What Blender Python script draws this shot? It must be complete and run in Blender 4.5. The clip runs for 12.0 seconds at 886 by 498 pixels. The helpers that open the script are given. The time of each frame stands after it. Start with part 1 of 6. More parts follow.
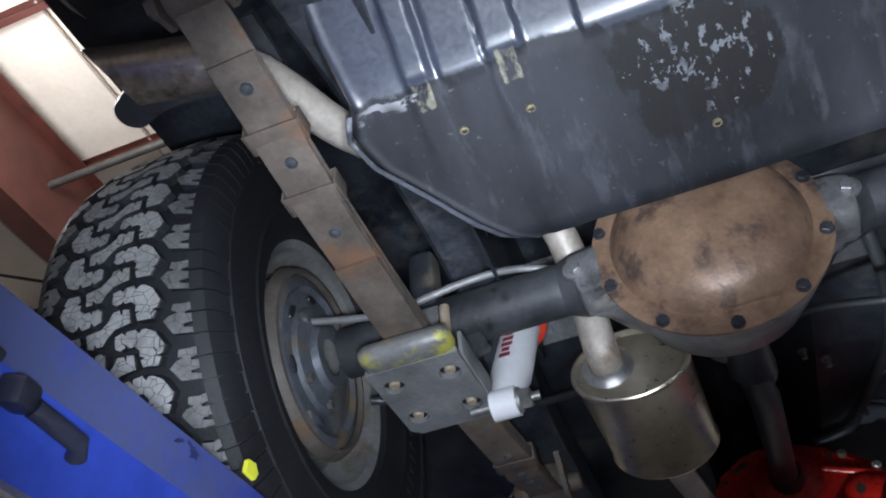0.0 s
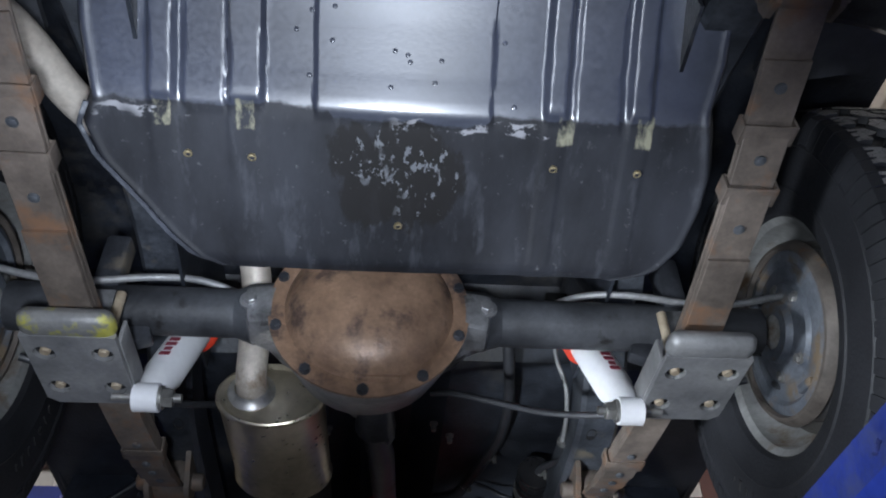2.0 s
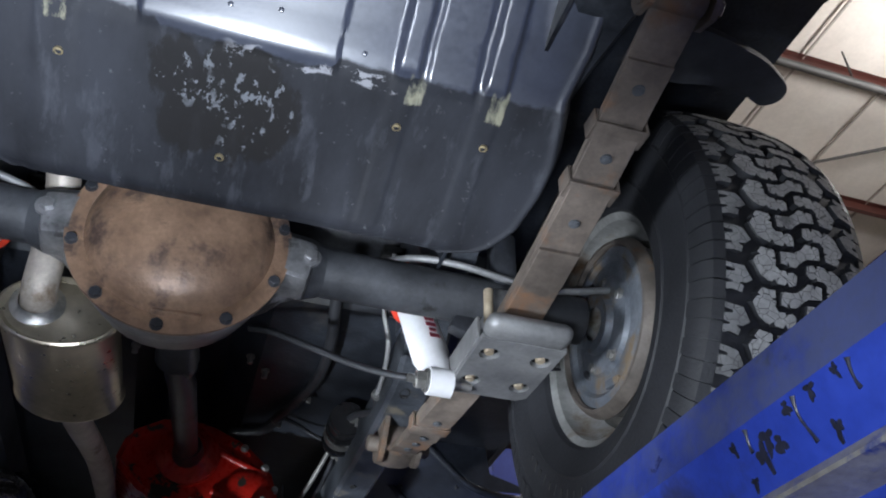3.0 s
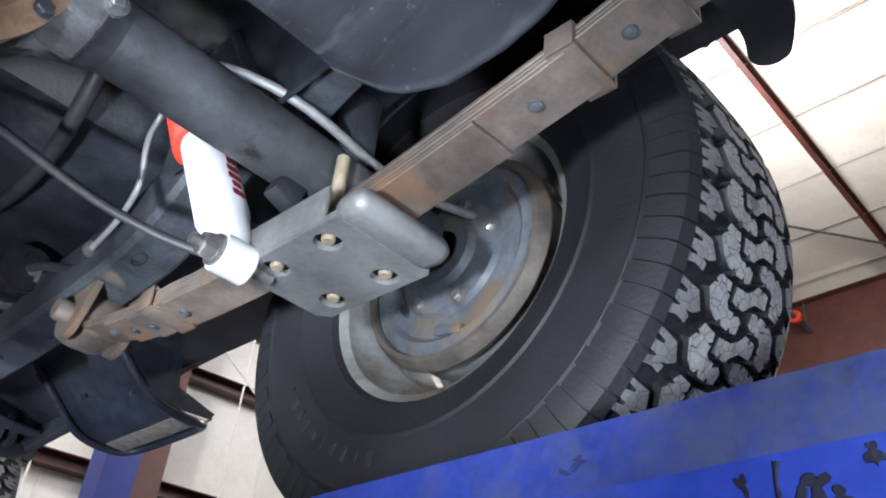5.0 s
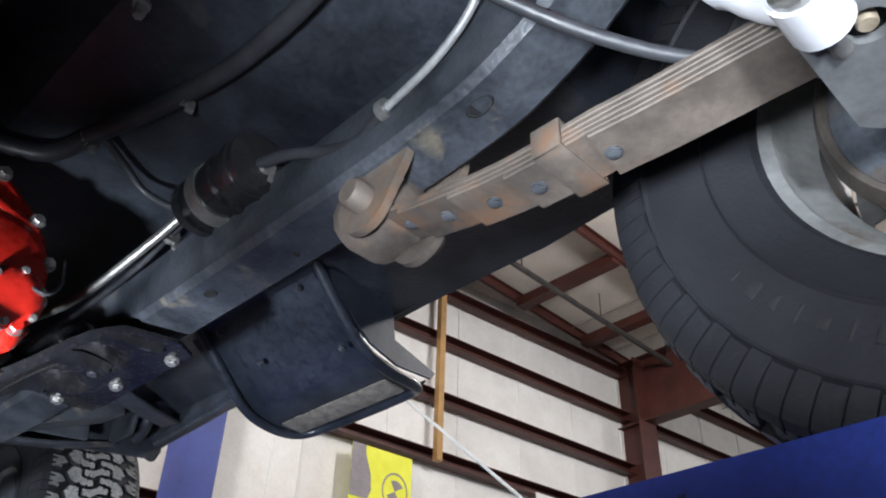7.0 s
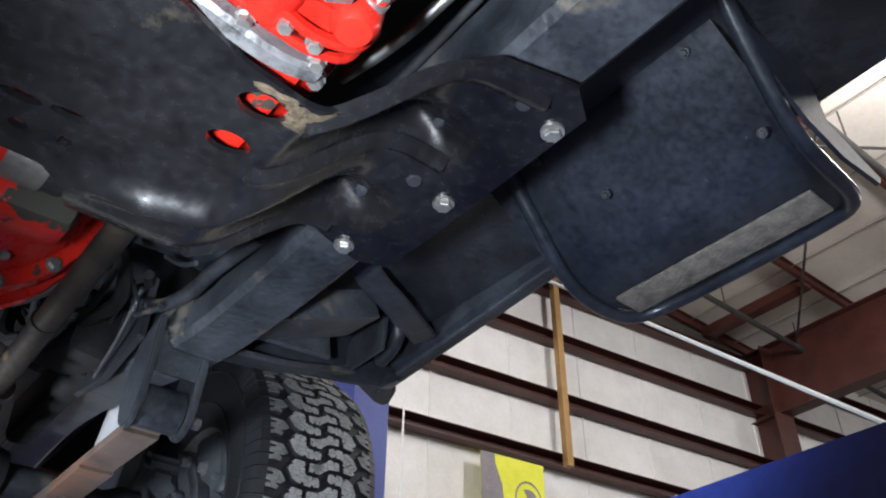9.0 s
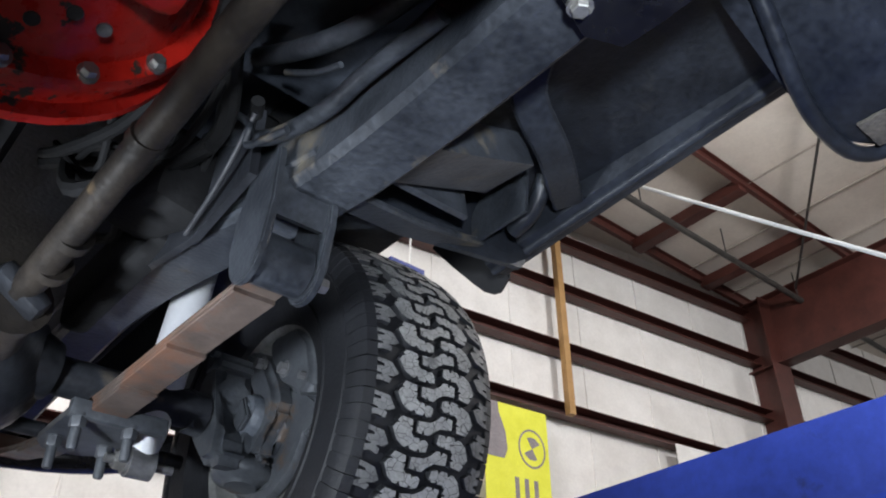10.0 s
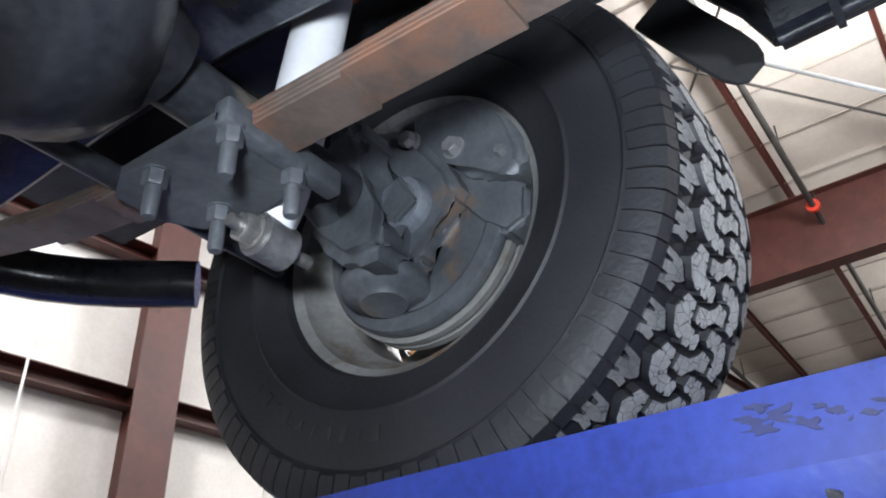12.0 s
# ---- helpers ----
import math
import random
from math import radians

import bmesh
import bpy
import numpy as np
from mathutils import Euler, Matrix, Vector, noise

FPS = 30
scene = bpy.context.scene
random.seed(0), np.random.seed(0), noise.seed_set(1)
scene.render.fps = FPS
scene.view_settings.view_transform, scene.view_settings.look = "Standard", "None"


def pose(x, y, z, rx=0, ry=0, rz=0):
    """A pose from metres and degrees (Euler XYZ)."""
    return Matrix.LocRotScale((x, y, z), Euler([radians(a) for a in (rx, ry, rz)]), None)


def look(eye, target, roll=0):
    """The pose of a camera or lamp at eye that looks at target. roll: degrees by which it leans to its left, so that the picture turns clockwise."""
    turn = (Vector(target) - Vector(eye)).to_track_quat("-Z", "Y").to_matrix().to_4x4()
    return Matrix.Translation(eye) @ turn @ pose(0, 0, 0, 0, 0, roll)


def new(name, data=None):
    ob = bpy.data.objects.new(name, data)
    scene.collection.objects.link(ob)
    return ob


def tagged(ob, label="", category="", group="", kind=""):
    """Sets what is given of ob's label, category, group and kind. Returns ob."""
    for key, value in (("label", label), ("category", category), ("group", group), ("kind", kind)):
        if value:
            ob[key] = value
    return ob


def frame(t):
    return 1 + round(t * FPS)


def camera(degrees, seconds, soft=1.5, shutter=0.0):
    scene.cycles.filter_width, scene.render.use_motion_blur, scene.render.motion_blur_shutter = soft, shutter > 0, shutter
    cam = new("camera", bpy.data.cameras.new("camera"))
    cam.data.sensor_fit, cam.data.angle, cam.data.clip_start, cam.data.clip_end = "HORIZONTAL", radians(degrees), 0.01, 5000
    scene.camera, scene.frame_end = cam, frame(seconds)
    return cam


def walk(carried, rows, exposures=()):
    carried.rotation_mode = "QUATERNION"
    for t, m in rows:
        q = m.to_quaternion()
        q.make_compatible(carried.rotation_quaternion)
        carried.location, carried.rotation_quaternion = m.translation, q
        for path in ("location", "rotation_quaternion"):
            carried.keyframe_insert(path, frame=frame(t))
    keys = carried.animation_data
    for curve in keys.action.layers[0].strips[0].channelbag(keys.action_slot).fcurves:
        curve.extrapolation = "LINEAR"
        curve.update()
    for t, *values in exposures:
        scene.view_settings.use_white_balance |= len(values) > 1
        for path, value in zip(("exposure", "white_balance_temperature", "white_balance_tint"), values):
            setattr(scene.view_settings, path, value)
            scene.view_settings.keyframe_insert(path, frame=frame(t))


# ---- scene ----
cam = camera(56.0, 12.0, soft=2.0)
PATH = [
    (0, (-0.151, -1.082, 1.051), (-0.594, 0.325, 2.402), -5.6),
    (0.5, (-0.181, -1.199, 1.029), (-0.419, 0.256, 2.381), -5.6),
    (1, (-0.155, -1.234, 1.0), (-0.257, 0.224, 2.366), -4.5),
    (1.5, (-0.082, -1.233, 0.986), (-0.053, 0.234, 2.346), -2.8),
    (2, (-0.035, -1.231, 0.986), (0.114, 0.25, 2.323), -1.4),
    (2.5, (0.01, -1.239, 1.02), (0.305, 0.253, 2.319), -0.2),
    (3, (0.042, -1.217, 1.077), (0.509, 0.317, 2.272), 1.3),
    (3.5, (0.055, -1.111, 1.135), (0.78, 0.362, 2.277), 0.1),
    (3.7, (0.069, -1.07, 1.158), (0.873, 0.362, 2.299), 0.5),
    (5.3, (-0.04, -0.634, 1.241), (1.167, 0.515, 2.347), 4.4),
    (5.5, (-0.071, -0.56, 1.234), (1.167, 0.558, 2.338), 2.9),
    (6, (-0.074, -0.371, 1.244), (1.164, 0.738, 2.356), 0.6),
    (6.5, (-0.051, -0.176, 1.277), (1.161, 0.926, 2.425), -0.2),
    (7, (-0.042, -0.023, 1.269), (1.117, 1.142, 2.408), 1.9),
    (7.2, (-0.07, 0.044, 1.285), (1.13, 1.217, 2.372), 0.1),
    (8.8, (0.043, 0.667, 1.274), (1.083, 1.918, 2.438), 0.4),
    (9, (0.047, 0.751, 1.28), (1.051, 2.012, 2.463), 0.6),
    (9.5, (0.054, 0.962, 1.288), (1.016, 2.266, 2.461), 1.6),
    (10, (0.042, 1.166, 1.29), (1.118, 2.44, 2.394), -0.2),
    (10.2, (0.052, 1.227, 1.301), (1.12, 2.545, 2.36), 1.3),
    (10.5, (0.054, 1.384, 1.285), (1.172, 2.686, 2.312), -0.0),
    (11, (0.071, 1.604, 1.297), (1.264, 2.876, 2.276), -1.3),
    (11.5, (0.057, 1.805, 1.3), (1.367, 2.953, 2.283), -1.3),
    (12, (0.007, 1.974, 1.291), (1.421, 2.947, 2.316), -1.8),
]
walk(cam, [(t, look(eye, target, roll)) for t, eye, target, roll in PATH], exposures=[(0, -0.45), (0.6, -0.65), (1.3, -0.8), (2.5, -0.75), (3.5, -0.2), (5.3, 0.15), (7.2, 0.2), (8.8, 0.0), (9.6, 0.08), (10.4, 0.28), (11.2, 0.52), (12, 0.7)])

# ---- light ----
world = bpy.data.worlds.new("world")
scene.world = world
world.use_nodes = True
world.node_tree.nodes["Background"].inputs["Color"].default_value = (0.55, 0.62, 0.75, 1)
world.node_tree.nodes["Background"].inputs["Strength"].default_value = 0.02


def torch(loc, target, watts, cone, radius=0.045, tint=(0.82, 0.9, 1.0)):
    data = bpy.data.lights.new("lamp_stand_in", "SPOT")
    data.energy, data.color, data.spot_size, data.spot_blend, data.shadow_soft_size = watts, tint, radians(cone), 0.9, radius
    ob = new("lamp_stand_in", data)
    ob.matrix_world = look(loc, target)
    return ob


# stand-ins for the lamp carried under the vehicle: seven added spots along its way
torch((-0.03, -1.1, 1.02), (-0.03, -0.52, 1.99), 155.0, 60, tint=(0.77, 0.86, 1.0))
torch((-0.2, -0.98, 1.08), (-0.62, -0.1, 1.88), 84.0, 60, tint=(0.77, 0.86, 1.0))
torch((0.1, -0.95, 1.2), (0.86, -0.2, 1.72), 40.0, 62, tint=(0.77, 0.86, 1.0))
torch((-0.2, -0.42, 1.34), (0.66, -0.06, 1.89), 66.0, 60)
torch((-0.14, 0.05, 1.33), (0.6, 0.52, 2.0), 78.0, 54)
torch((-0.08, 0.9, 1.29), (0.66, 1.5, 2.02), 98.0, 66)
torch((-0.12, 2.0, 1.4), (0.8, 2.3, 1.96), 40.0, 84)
# hall lamps under the roof
for hx, hy in ((7.0, 1.82), (7.5, -4.0), (0.5, 5.2), (-5.0, 1.0), (0.5, -5.0), (16.0, -1.0)):
    data = bpy.data.lights.new("hall_lamp", "POINT")
    data.energy, data.shadow_soft_size, data.color = 560.0, 0.4, (0.98, 0.98, 1.0)
    new("hall_lamp", data).location = (hx, hy, 7.0)


# ---- materials ----
def material(name, a, b, rough=0.6, metal=0.0, scale=8.0, bump=0.15, fine=90.0, stain=None, stain_scale=3.0, stain_at=0.58, spread=0.06, rough2=None, coord="Object", speck=0.14):
    m = bpy.data.materials.new(name)
    m.use_nodes = True
    nodes, links = m.node_tree.nodes, m.node_tree.links
    out = nodes["Principled BSDF"]
    tc = nodes.new("ShaderNodeTexCoord")
    n1 = nodes.new("ShaderNodeTexNoise")
    n1.inputs["Scale"].default_value, n1.inputs["Detail"].default_value, n1.inputs["Roughness"].default_value = scale, 7.0, 0.62
    n2 = nodes.new("ShaderNodeTexNoise")
    n2.inputs["Scale"].default_value, n2.inputs["Detail"].default_value = fine, 4.0
    for n in (n1, n2):
        links.new(tc.outputs[coord], n.inputs["Vector"])
    ramp = nodes.new("ShaderNodeMapRange")
    ramp.inputs["From Min"].default_value, ramp.inputs["From Max"].default_value = 0.34, 0.66
    links.new(n1.outputs["Fac"], ramp.inputs["Value"])
    mix = nodes.new("ShaderNodeMix")
    mix.data_type = "RGBA"
    mix.inputs[6].default_value, mix.inputs[7].default_value = (*a, 1), (*b, 1)
    links.new(ramp.outputs[0], mix.inputs[0])
    colour = mix.outputs[2]
    # grain: fine specks, and longer scuffs between them and the broad patches
    n4 = nodes.new("ShaderNodeTexNoise")
    n4.inputs["Scale"].default_value, n4.inputs["Detail"].default_value, n4.inputs["Roughness"].default_value = scale * 5.0, 6.0, 0.7
    links.new(tc.outputs[coord], n4.inputs["Vector"])
    both = nodes.new("ShaderNodeMath")
    both.operation = "ADD"
    links.new(n2.outputs["Fac"], both.inputs[0])
    links.new(n4.outputs["Fac"], both.inputs[1])
    grain = nodes.new("ShaderNodeMapRange")
    grain.inputs["From Min"].default_value, grain.inputs["From Max"].default_value = 0.7, 1.3
    grain.inputs["To Min"].default_value, grain.inputs["To Max"].default_value = 1.0 - speck, 1.0 + speck
    links.new(both.outputs[0], grain.inputs["Value"])
    mul = nodes.new("ShaderNodeMix")
    mul.data_type, mul.blend_type = "RGBA", "MULTIPLY"
    mul.inputs[0].default_value = 1.0
    links.new(colour, mul.inputs[6])
    links.new(grain.outputs[0], mul.inputs[7])
    colour = mul.outputs[2]
    r = nodes.new("ShaderNodeMapRange")
    r.inputs["To Min"].default_value, r.inputs["To Max"].default_value = max(0.03, rough - 0.1), min(1.0, rough + 0.12)
    links.new(n2.outputs["Fac"], r.inputs["Value"])
    roughness = r.outputs[0]
    if stain:
        n3 = nodes.new("ShaderNodeTexNoise")
        n3.inputs["Scale"].default_value, n3.inputs["Detail"].default_value, n3.inputs["Roughness"].default_value = stain_scale, 8.0, 0.66
        mp = nodes.new("ShaderNodeMapping")
        mp.inputs["Location"].default_value = (3.1, 7.7, 1.3)
        links.new(tc.outputs[coord], mp.inputs["Vector"])
        links.new(mp.outputs[0], n3.inputs["Vector"])
        sr = nodes.new("ShaderNodeMapRange")
        sr.inputs["From Min"].default_value, sr.inputs["From Max"].default_value = stain_at, stain_at + spread
        links.new(n3.outputs["Fac"], sr.inputs["Value"])
        mix2 = nodes.new("ShaderNodeMix")
        mix2.data_type = "RGBA"
        mix2.inputs[7].default_value = (*stain, 1)
        links.new(sr.outputs[0], mix2.inputs[0])
        links.new(colour, mix2.inputs[6])
        colour = mix2.outputs[2]
        if rough2 is not None:
            rm = nodes.new("ShaderNodeMix")
            rm.inputs[3].default_value = rough2
            links.new(sr.outputs[0], rm.inputs[0])
            links.new(roughness, rm.inputs[2])
            roughness = rm.outputs[0]
    links.new(colour, out.inputs["Base Color"])
    links.new(roughness, out.inputs["Roughness"])
    out.inputs["Metallic"].default_value = metal
    bm_node = nodes.new("ShaderNodeBump")
    bm_node.inputs["Strength"].default_value, bm_node.inputs["Distance"].default_value = bump, 0.003
    add = nodes.new("ShaderNodeMath")
    links.new(n1.outputs["Fac"], add.inputs[0])
    links.new(n2.outputs["Fac"], add.inputs[1])
    links.new(add.outputs[0], bm_node.inputs["Height"])
    links.new(bm_node.outputs[0], out.inputs["Normal"])
    return m


TANK = material("tank_paint", (0.028, 0.032, 0.047), (0.052, 0.06, 0.086), 0.36, 0.0, 4, 0.03, 140, (0.3, 0.3, 0.28), 14, 0.715, 0.015, 0.7, speck=0.15)


def tank_material():
    """Gloss blue-black paint on the sloping rear, matt undercoat on the flat bottom, scraped to bare metal in the middle."""
    m = TANK
    nodes, links = m.node_tree.nodes, m.node_tree.links
    out = nodes["Principled BSDF"]
    col_in, rough_in = out.inputs["Base Color"].links[0].from_socket, out.inputs["Roughness"].links[0].from_socket
    tc = nodes.new("ShaderNodeTexCoord")
    sep = nodes.new("ShaderNodeSeparateXYZ")
    links.new(tc.outputs["Object"], sep.inputs[0])

    def math_node(op, a, b=0.0, c=0.0):
        n = nodes.new("ShaderNodeMath")
        n.operation = op
        for i, v in enumerate((a, b, c)):
            if isinstance(v, float):
                n.inputs[i].default_value = v
            else:
                links.new(v, n.inputs[i])
        return n.outputs[0]

    def noise_of(scale, detail, stretch=(1, 1, 1)):
        mp = nodes.new("ShaderNodeMapping")
        mp.inputs["Scale"].default_value = stretch
        links.new(tc.outputs["Object"], mp.inputs["Vector"])
        n = nodes.new("ShaderNodeTexNoise")
        n.inputs["Scale"].default_value, n.inputs["Detail"].default_value, n.inputs["Roughness"].default_value = scale, detail, 0.65
        links.new(mp.outputs[0], n.inputs["Vector"])
        return n.outputs["Fac"]

    def step(v, lo, hi):
        n = nodes.new("ShaderNodeMapRange")
        n.inputs["From Min"].default_value, n.inputs["From Max"].default_value = lo, hi
        links.new(v, n.inputs["Value"])
        return n.outputs[0]

    def blend(f, a, b):
        n = nodes.new("ShaderNodeMix")
        n.data_type = "RGBA"
        links.new(f, n.inputs[0])
        links.new(a, n.inputs[6])
        n.inputs[7].default_value = (*b, 1)
        return n.outputs[2]

    def blend1(f, a, b):
        n = nodes.new("ShaderNodeMix")
        links.new(f, n.inputs[0])
        links.new(a, n.inputs[2])
        n.inputs[3].default_value = b
        return n.outputs[0]

    x, y = sep.outputs[0], sep.outputs[1]
    wob = math_node("MULTIPLY_ADD", noise_of(14.0, 4.0), 0.03, -0.015)
    # the undercoat's ragged edge: further back in the middle field's flanks
    tab = math_node("MULTIPLY", step(math_node("ABSOLUTE", math_node("ADD", x, -0.0)), 0.112, 0.12), 0.013)
    under = step(math_node("ADD", math_node("ADD", y, wob), tab), -0.443, -0.438)
    coat = nodes.new("ShaderNodeMix")
    coat.data_type = "RGBA"
    links.new(step(noise_of(7.0, 8.0, (1.0, 0.35, 1.0)), 0.36, 0.66), coat.inputs[0])
    coat.inputs[6].default_value, coat.inputs[7].default_value = (0.009, 0.0095, 0.012, 1), (0.026, 0.028, 0.035, 1)
    pick = nodes.new("ShaderNodeMix")
    pick.data_type = "RGBA"
    links.new(under, pick.inputs[0])
    links.new(col_in, pick.inputs[6])
    links.new(coat.outputs[2], pick.inputs[7])
    colour = pick.outputs[2]
    rough = blend1(under, rough_in, 0.6)
    # dust specks and dull runs over the undercoat
    speck = step(noise_of(75.0, 8.0), 0.63, 0.7)
    colour = blend(math_node("MULTIPLY", math_node("MULTIPLY", speck, under), 0.6), colour, (0.1, 0.104, 0.112))
    runs = step(noise_of(16.0, 7.0, (1.6, 0.3, 1.0)), 0.56, 0.66)
    colour = blend(math_node("MULTIPLY", math_node("MULTIPLY", runs, under), 0.45), colour, (0.06, 0.064, 0.076))
    # brown seep stain and scrapes in the middle
    dx = math_node("MULTIPLY", math_node("ADD", x, 0.015), 8.0)
    dy = math_node("MULTIPLY", math_node("ADD", y, 0.37), 10.5)
    far = math_node("ADD", math_node("MULTIPLY", dx, dx), math_node("MULTIPLY", dy, dy))
    near = math_node("SUBTRACT", 1.0, far)
    stain = step(math_node("ADD", near, math_node("MULTIPLY", noise_of(13.0, 9.0, (1.5, 0.6, 1.0)), 2.6)), 1.45, 1.62)
    colour = blend(math_node("MULTIPLY", math_node("MULTIPLY", stain, under), 0.85), colour, (0.006, 0.005, 0.0045))
    scr = step(math_node("ADD", math_node("MULTIPLY", near, 0.16), noise_of(62.0, 9.0, (1.2, 0.7, 1.0))), 0.685, 0.71)
    scr = math_node("MULTIPLY", scr, step(near, 0.0, 0.3))
    scr = math_node("MULTIPLY", scr, step(noise_of(9.0, 4.0), 0.42, 0.5))
    colour = blend(scr, colour, (0.13, 0.137, 0.15))
    # chipped seam line along the step
    seam = math_node("SUBTRACT", 1.0, math_node("MULTIPLY", math_node("ABSOLUTE", math_node("ADD", math_node("ADD", y, wob), 0.438)), 110.0))
    chips = math_node("MULTIPLY", step(seam, 0.0, 0.25), step(noise_of(30.0, 6.0, (0.6, 1.0, 1.0)), 0.5, 0.54))
    chips = math_node("MULTIPLY", chips, step(noise_of(5.0, 2.0), 0.5, 0.56))
    colour = blend(chips, colour, (0.26, 0.26, 0.275))
    # yellow runs below two ribs
    for cx in (-0.36, -0.24, 0.235, 0.355):
        g = math_node("SUBTRACT", 1.0, math_node("MULTIPLY", math_node("ABSOLUTE", math_node("ADD", x, -cx)), 34.0))
        h = math_node("SUBTRACT", 1.0, math_node("MULTIPLY", math_node("ABSOLUTE", math_node("ADD", y, 0.44)), 20.0))
        f = step(math_node("ADD", math_node("MULTIPLY", step(g, 0.0, 0.6), step(h, 0.0, 0.6)), noise_of(34.0, 6.0, (1.4, 0.6, 1.0))), 1.44, 1.62)
        colour = blend(f, colour, (0.25, 0.24, 0.17))
    links.new(colour, out.inputs["Base Color"])
    links.new(rough, out.inputs["Roughness"])
    links.new(blend1(under, math_node("ADD", 0.8, 0.0), 0.28), out.inputs["Specular IOR Level"])
    links.new(math_node("MULTIPLY", math_node("SUBTRACT", 1.0, under), 0.8), out.inputs["Coat Weight"])
    out.inputs["Coat Roughness"].default_value = 0.2


tank_material()
CHASSIS = material("chassis_black", (0.010, 0.011, 0.014), (0.045, 0.048, 0.056), 0.38, 0.0, 5, 0.25, 130, (0.15, 0.125, 0.095), 6, 0.6, 0.1, 0.85, speck=0.3)
BODY = material("underbody_blue_black", (0.006, 0.007, 0.01), (0.032, 0.037, 0.047), 0.42, 0.0, 5, 0.4, 110, (0.09, 0.082, 0.07), 4, 0.58, 0.2, 0.8, speck=0.35)
# near-black: shade of wells and engine bay is put into the undercoat's colour
WELL = material("undercoat_and_cavity_shade", (0.004, 0.004, 0.005), (0.012, 0.012, 0.013), 0.8, 0.0, 6, 0.4, 90)
RAILTOP = material("dusty_frame_paint", (0.011, 0.013, 0.017), (0.068, 0.075, 0.088), 0.4, 0.0, 5, 0.35, 120, (0.14, 0.12, 0.09), 8, 0.59, 0.1, 0.8, speck=0.38)
GLOSS = material("gloss_black", (0.012, 0.012, 0.014), (0.02, 0.02, 0.022), 0.2, 0.0, 5, 0.03, 60, speck=0.2)
SPRING = material("rusty_spring_steel", (0.08, 0.066, 0.056), (0.19, 0.155, 0.13), 0.58, 0.2, 10, 0.2, 150, (0.21, 0.118, 0.07), 9, 0.53, 0.14, 0.8)
REDSPRING = material("red_rusted_spring_steel", (0.07, 0.055, 0.047), (0.17, 0.13, 0.11), 0.5, 0.2, 7, 0.2, 150, (0.2, 0.1, 0.064), 7, 0.52, 0.16, 0.75)
RUST = material("rusted_cover", (0.15, 0.092, 0.062), (0.33, 0.21, 0.14), 0.38, 0.15, 13, 0.4, 140, (0.085, 0.056, 0.045), 9, 0.54, 0.09, 0.55)
CASTING = material("bare_casting", (0.14, 0.14, 0.145), (0.34, 0.34, 0.35), 0.38, 0.5, 14, 0.6, 110, (0.04, 0.038, 0.036), 9, 0.55, 0.08, 0.6)
PLATE = material("plate_steel", (0.17, 0.172, 0.178), (0.34, 0.34, 0.34), 0.45, 0.3, 7, 0.18, 120, (0.4, 0.38, 0.14), 5, 0.71, 0.05, 0.7)
STEEL = material("dull_steel", (0.3, 0.3, 0.29), (0.45, 0.44, 0.42), 0.38, 0.8, 15, 0.15, 120)
STAINLESS = material("muffler_stainless", (0.42, 0.37, 0.27), (0.55, 0.5, 0.4), 0.3, 0.85, 4, 0.025, 60, (0.26, 0.2, 0.13), 4, 0.62, 0.12, 0.4, speck=0.15)
CHROME = material("heat_tinted_chrome", (0.42, 0.34, 0.26), (0.6, 0.54, 0.47), 0.34, 0.9, 9, 0.08, 90, (0.16, 0.12, 0.09), 9, 0.55, 0.12, 0.6, speck=0.2)
PIPE = material("aluminised_pipe", (0.36, 0.31, 0.26), (0.54, 0.49, 0.43), 0.5, 0.25, 12, 0.25, 110, (0.2, 0.14, 0.09), 8, 0.6, 0.1, 0.8)
WHITE = material("white_enamel", (0.8, 0.81, 0.84), (0.86, 0.86, 0.88), 0.35, 0.0, 6, 0.04, 90, speck=0.04)
REDBOOT = material("red_rubber", (0.5, 0.03, 0.015), (0.62, 0.05, 0.02), 0.5, 0.0, 8, 0.1, 90, speck=0.15)
REDPAINT = material("red_engine_paint", (0.42, 0.012, 0.007), (0.6, 0.022, 0.013), 0.28, 0.0, 9, 0.3, 60, (0.03, 0.026, 0.02), 13, 0.585, 0.02, 0.7, speck=0.15)
REDFLAKE = material("flaking_red_paint", (0.45, 0.013, 0.008), (0.64, 0.024, 0.014), 0.3, 0.0, 9, 0.3, 60, (0.035, 0.033, 0.025), 9, 0.505, 0.015, 0.75, speck=0.15)
RUBBER = material("tyre_rubber", (0.007, 0.0075, 0.0095), (0.018, 0.019, 0.023), 0.6, 0.0, 4, 0.35, 160, (0.032, 0.032, 0.034), 6, 0.62, 0.12)
TREAD = material("worn_tread_top", (0.24, 0.24, 0.235), (0.38, 0.38, 0.37), 0.85, 0.0, 20, 0.35, 160, (0.12, 0.12, 0.12), 14, 0.6, 0.12)
SHOULDER = material("dark_tread_shoulder", (0.08, 0.08, 0.082), (0.2, 0.2, 0.198), 0.8, 0.0, 16, 0.35, 160, (0.2, 0.2, 0.195), 12, 0.58, 0.1)
RIM = material("wheel_steel", (0.15, 0.15, 0.145), (0.33, 0.33, 0.32), 0.45, 0.3, 7, 0.2, 110, (0.15, 0.095, 0.055), 6, 0.55, 0.12, 0.8)
BRAKE = material("brake_iron", (0.046, 0.051, 0.06), (0.122, 0.13, 0.142), 0.5, 0.2, 7, 0.25, 120, (0.17, 0.105, 0.06), 5, 0.6, 0.09, 0.85, speck=0.2)
DRUM = material("drum_grey", (0.075, 0.088, 0.11), (0.2, 0.215, 0.24), 0.48, 0.2, 12, 0.4, 120, (0.2, 0.15, 0.1), 9, 0.52, 0.1, 0.85)
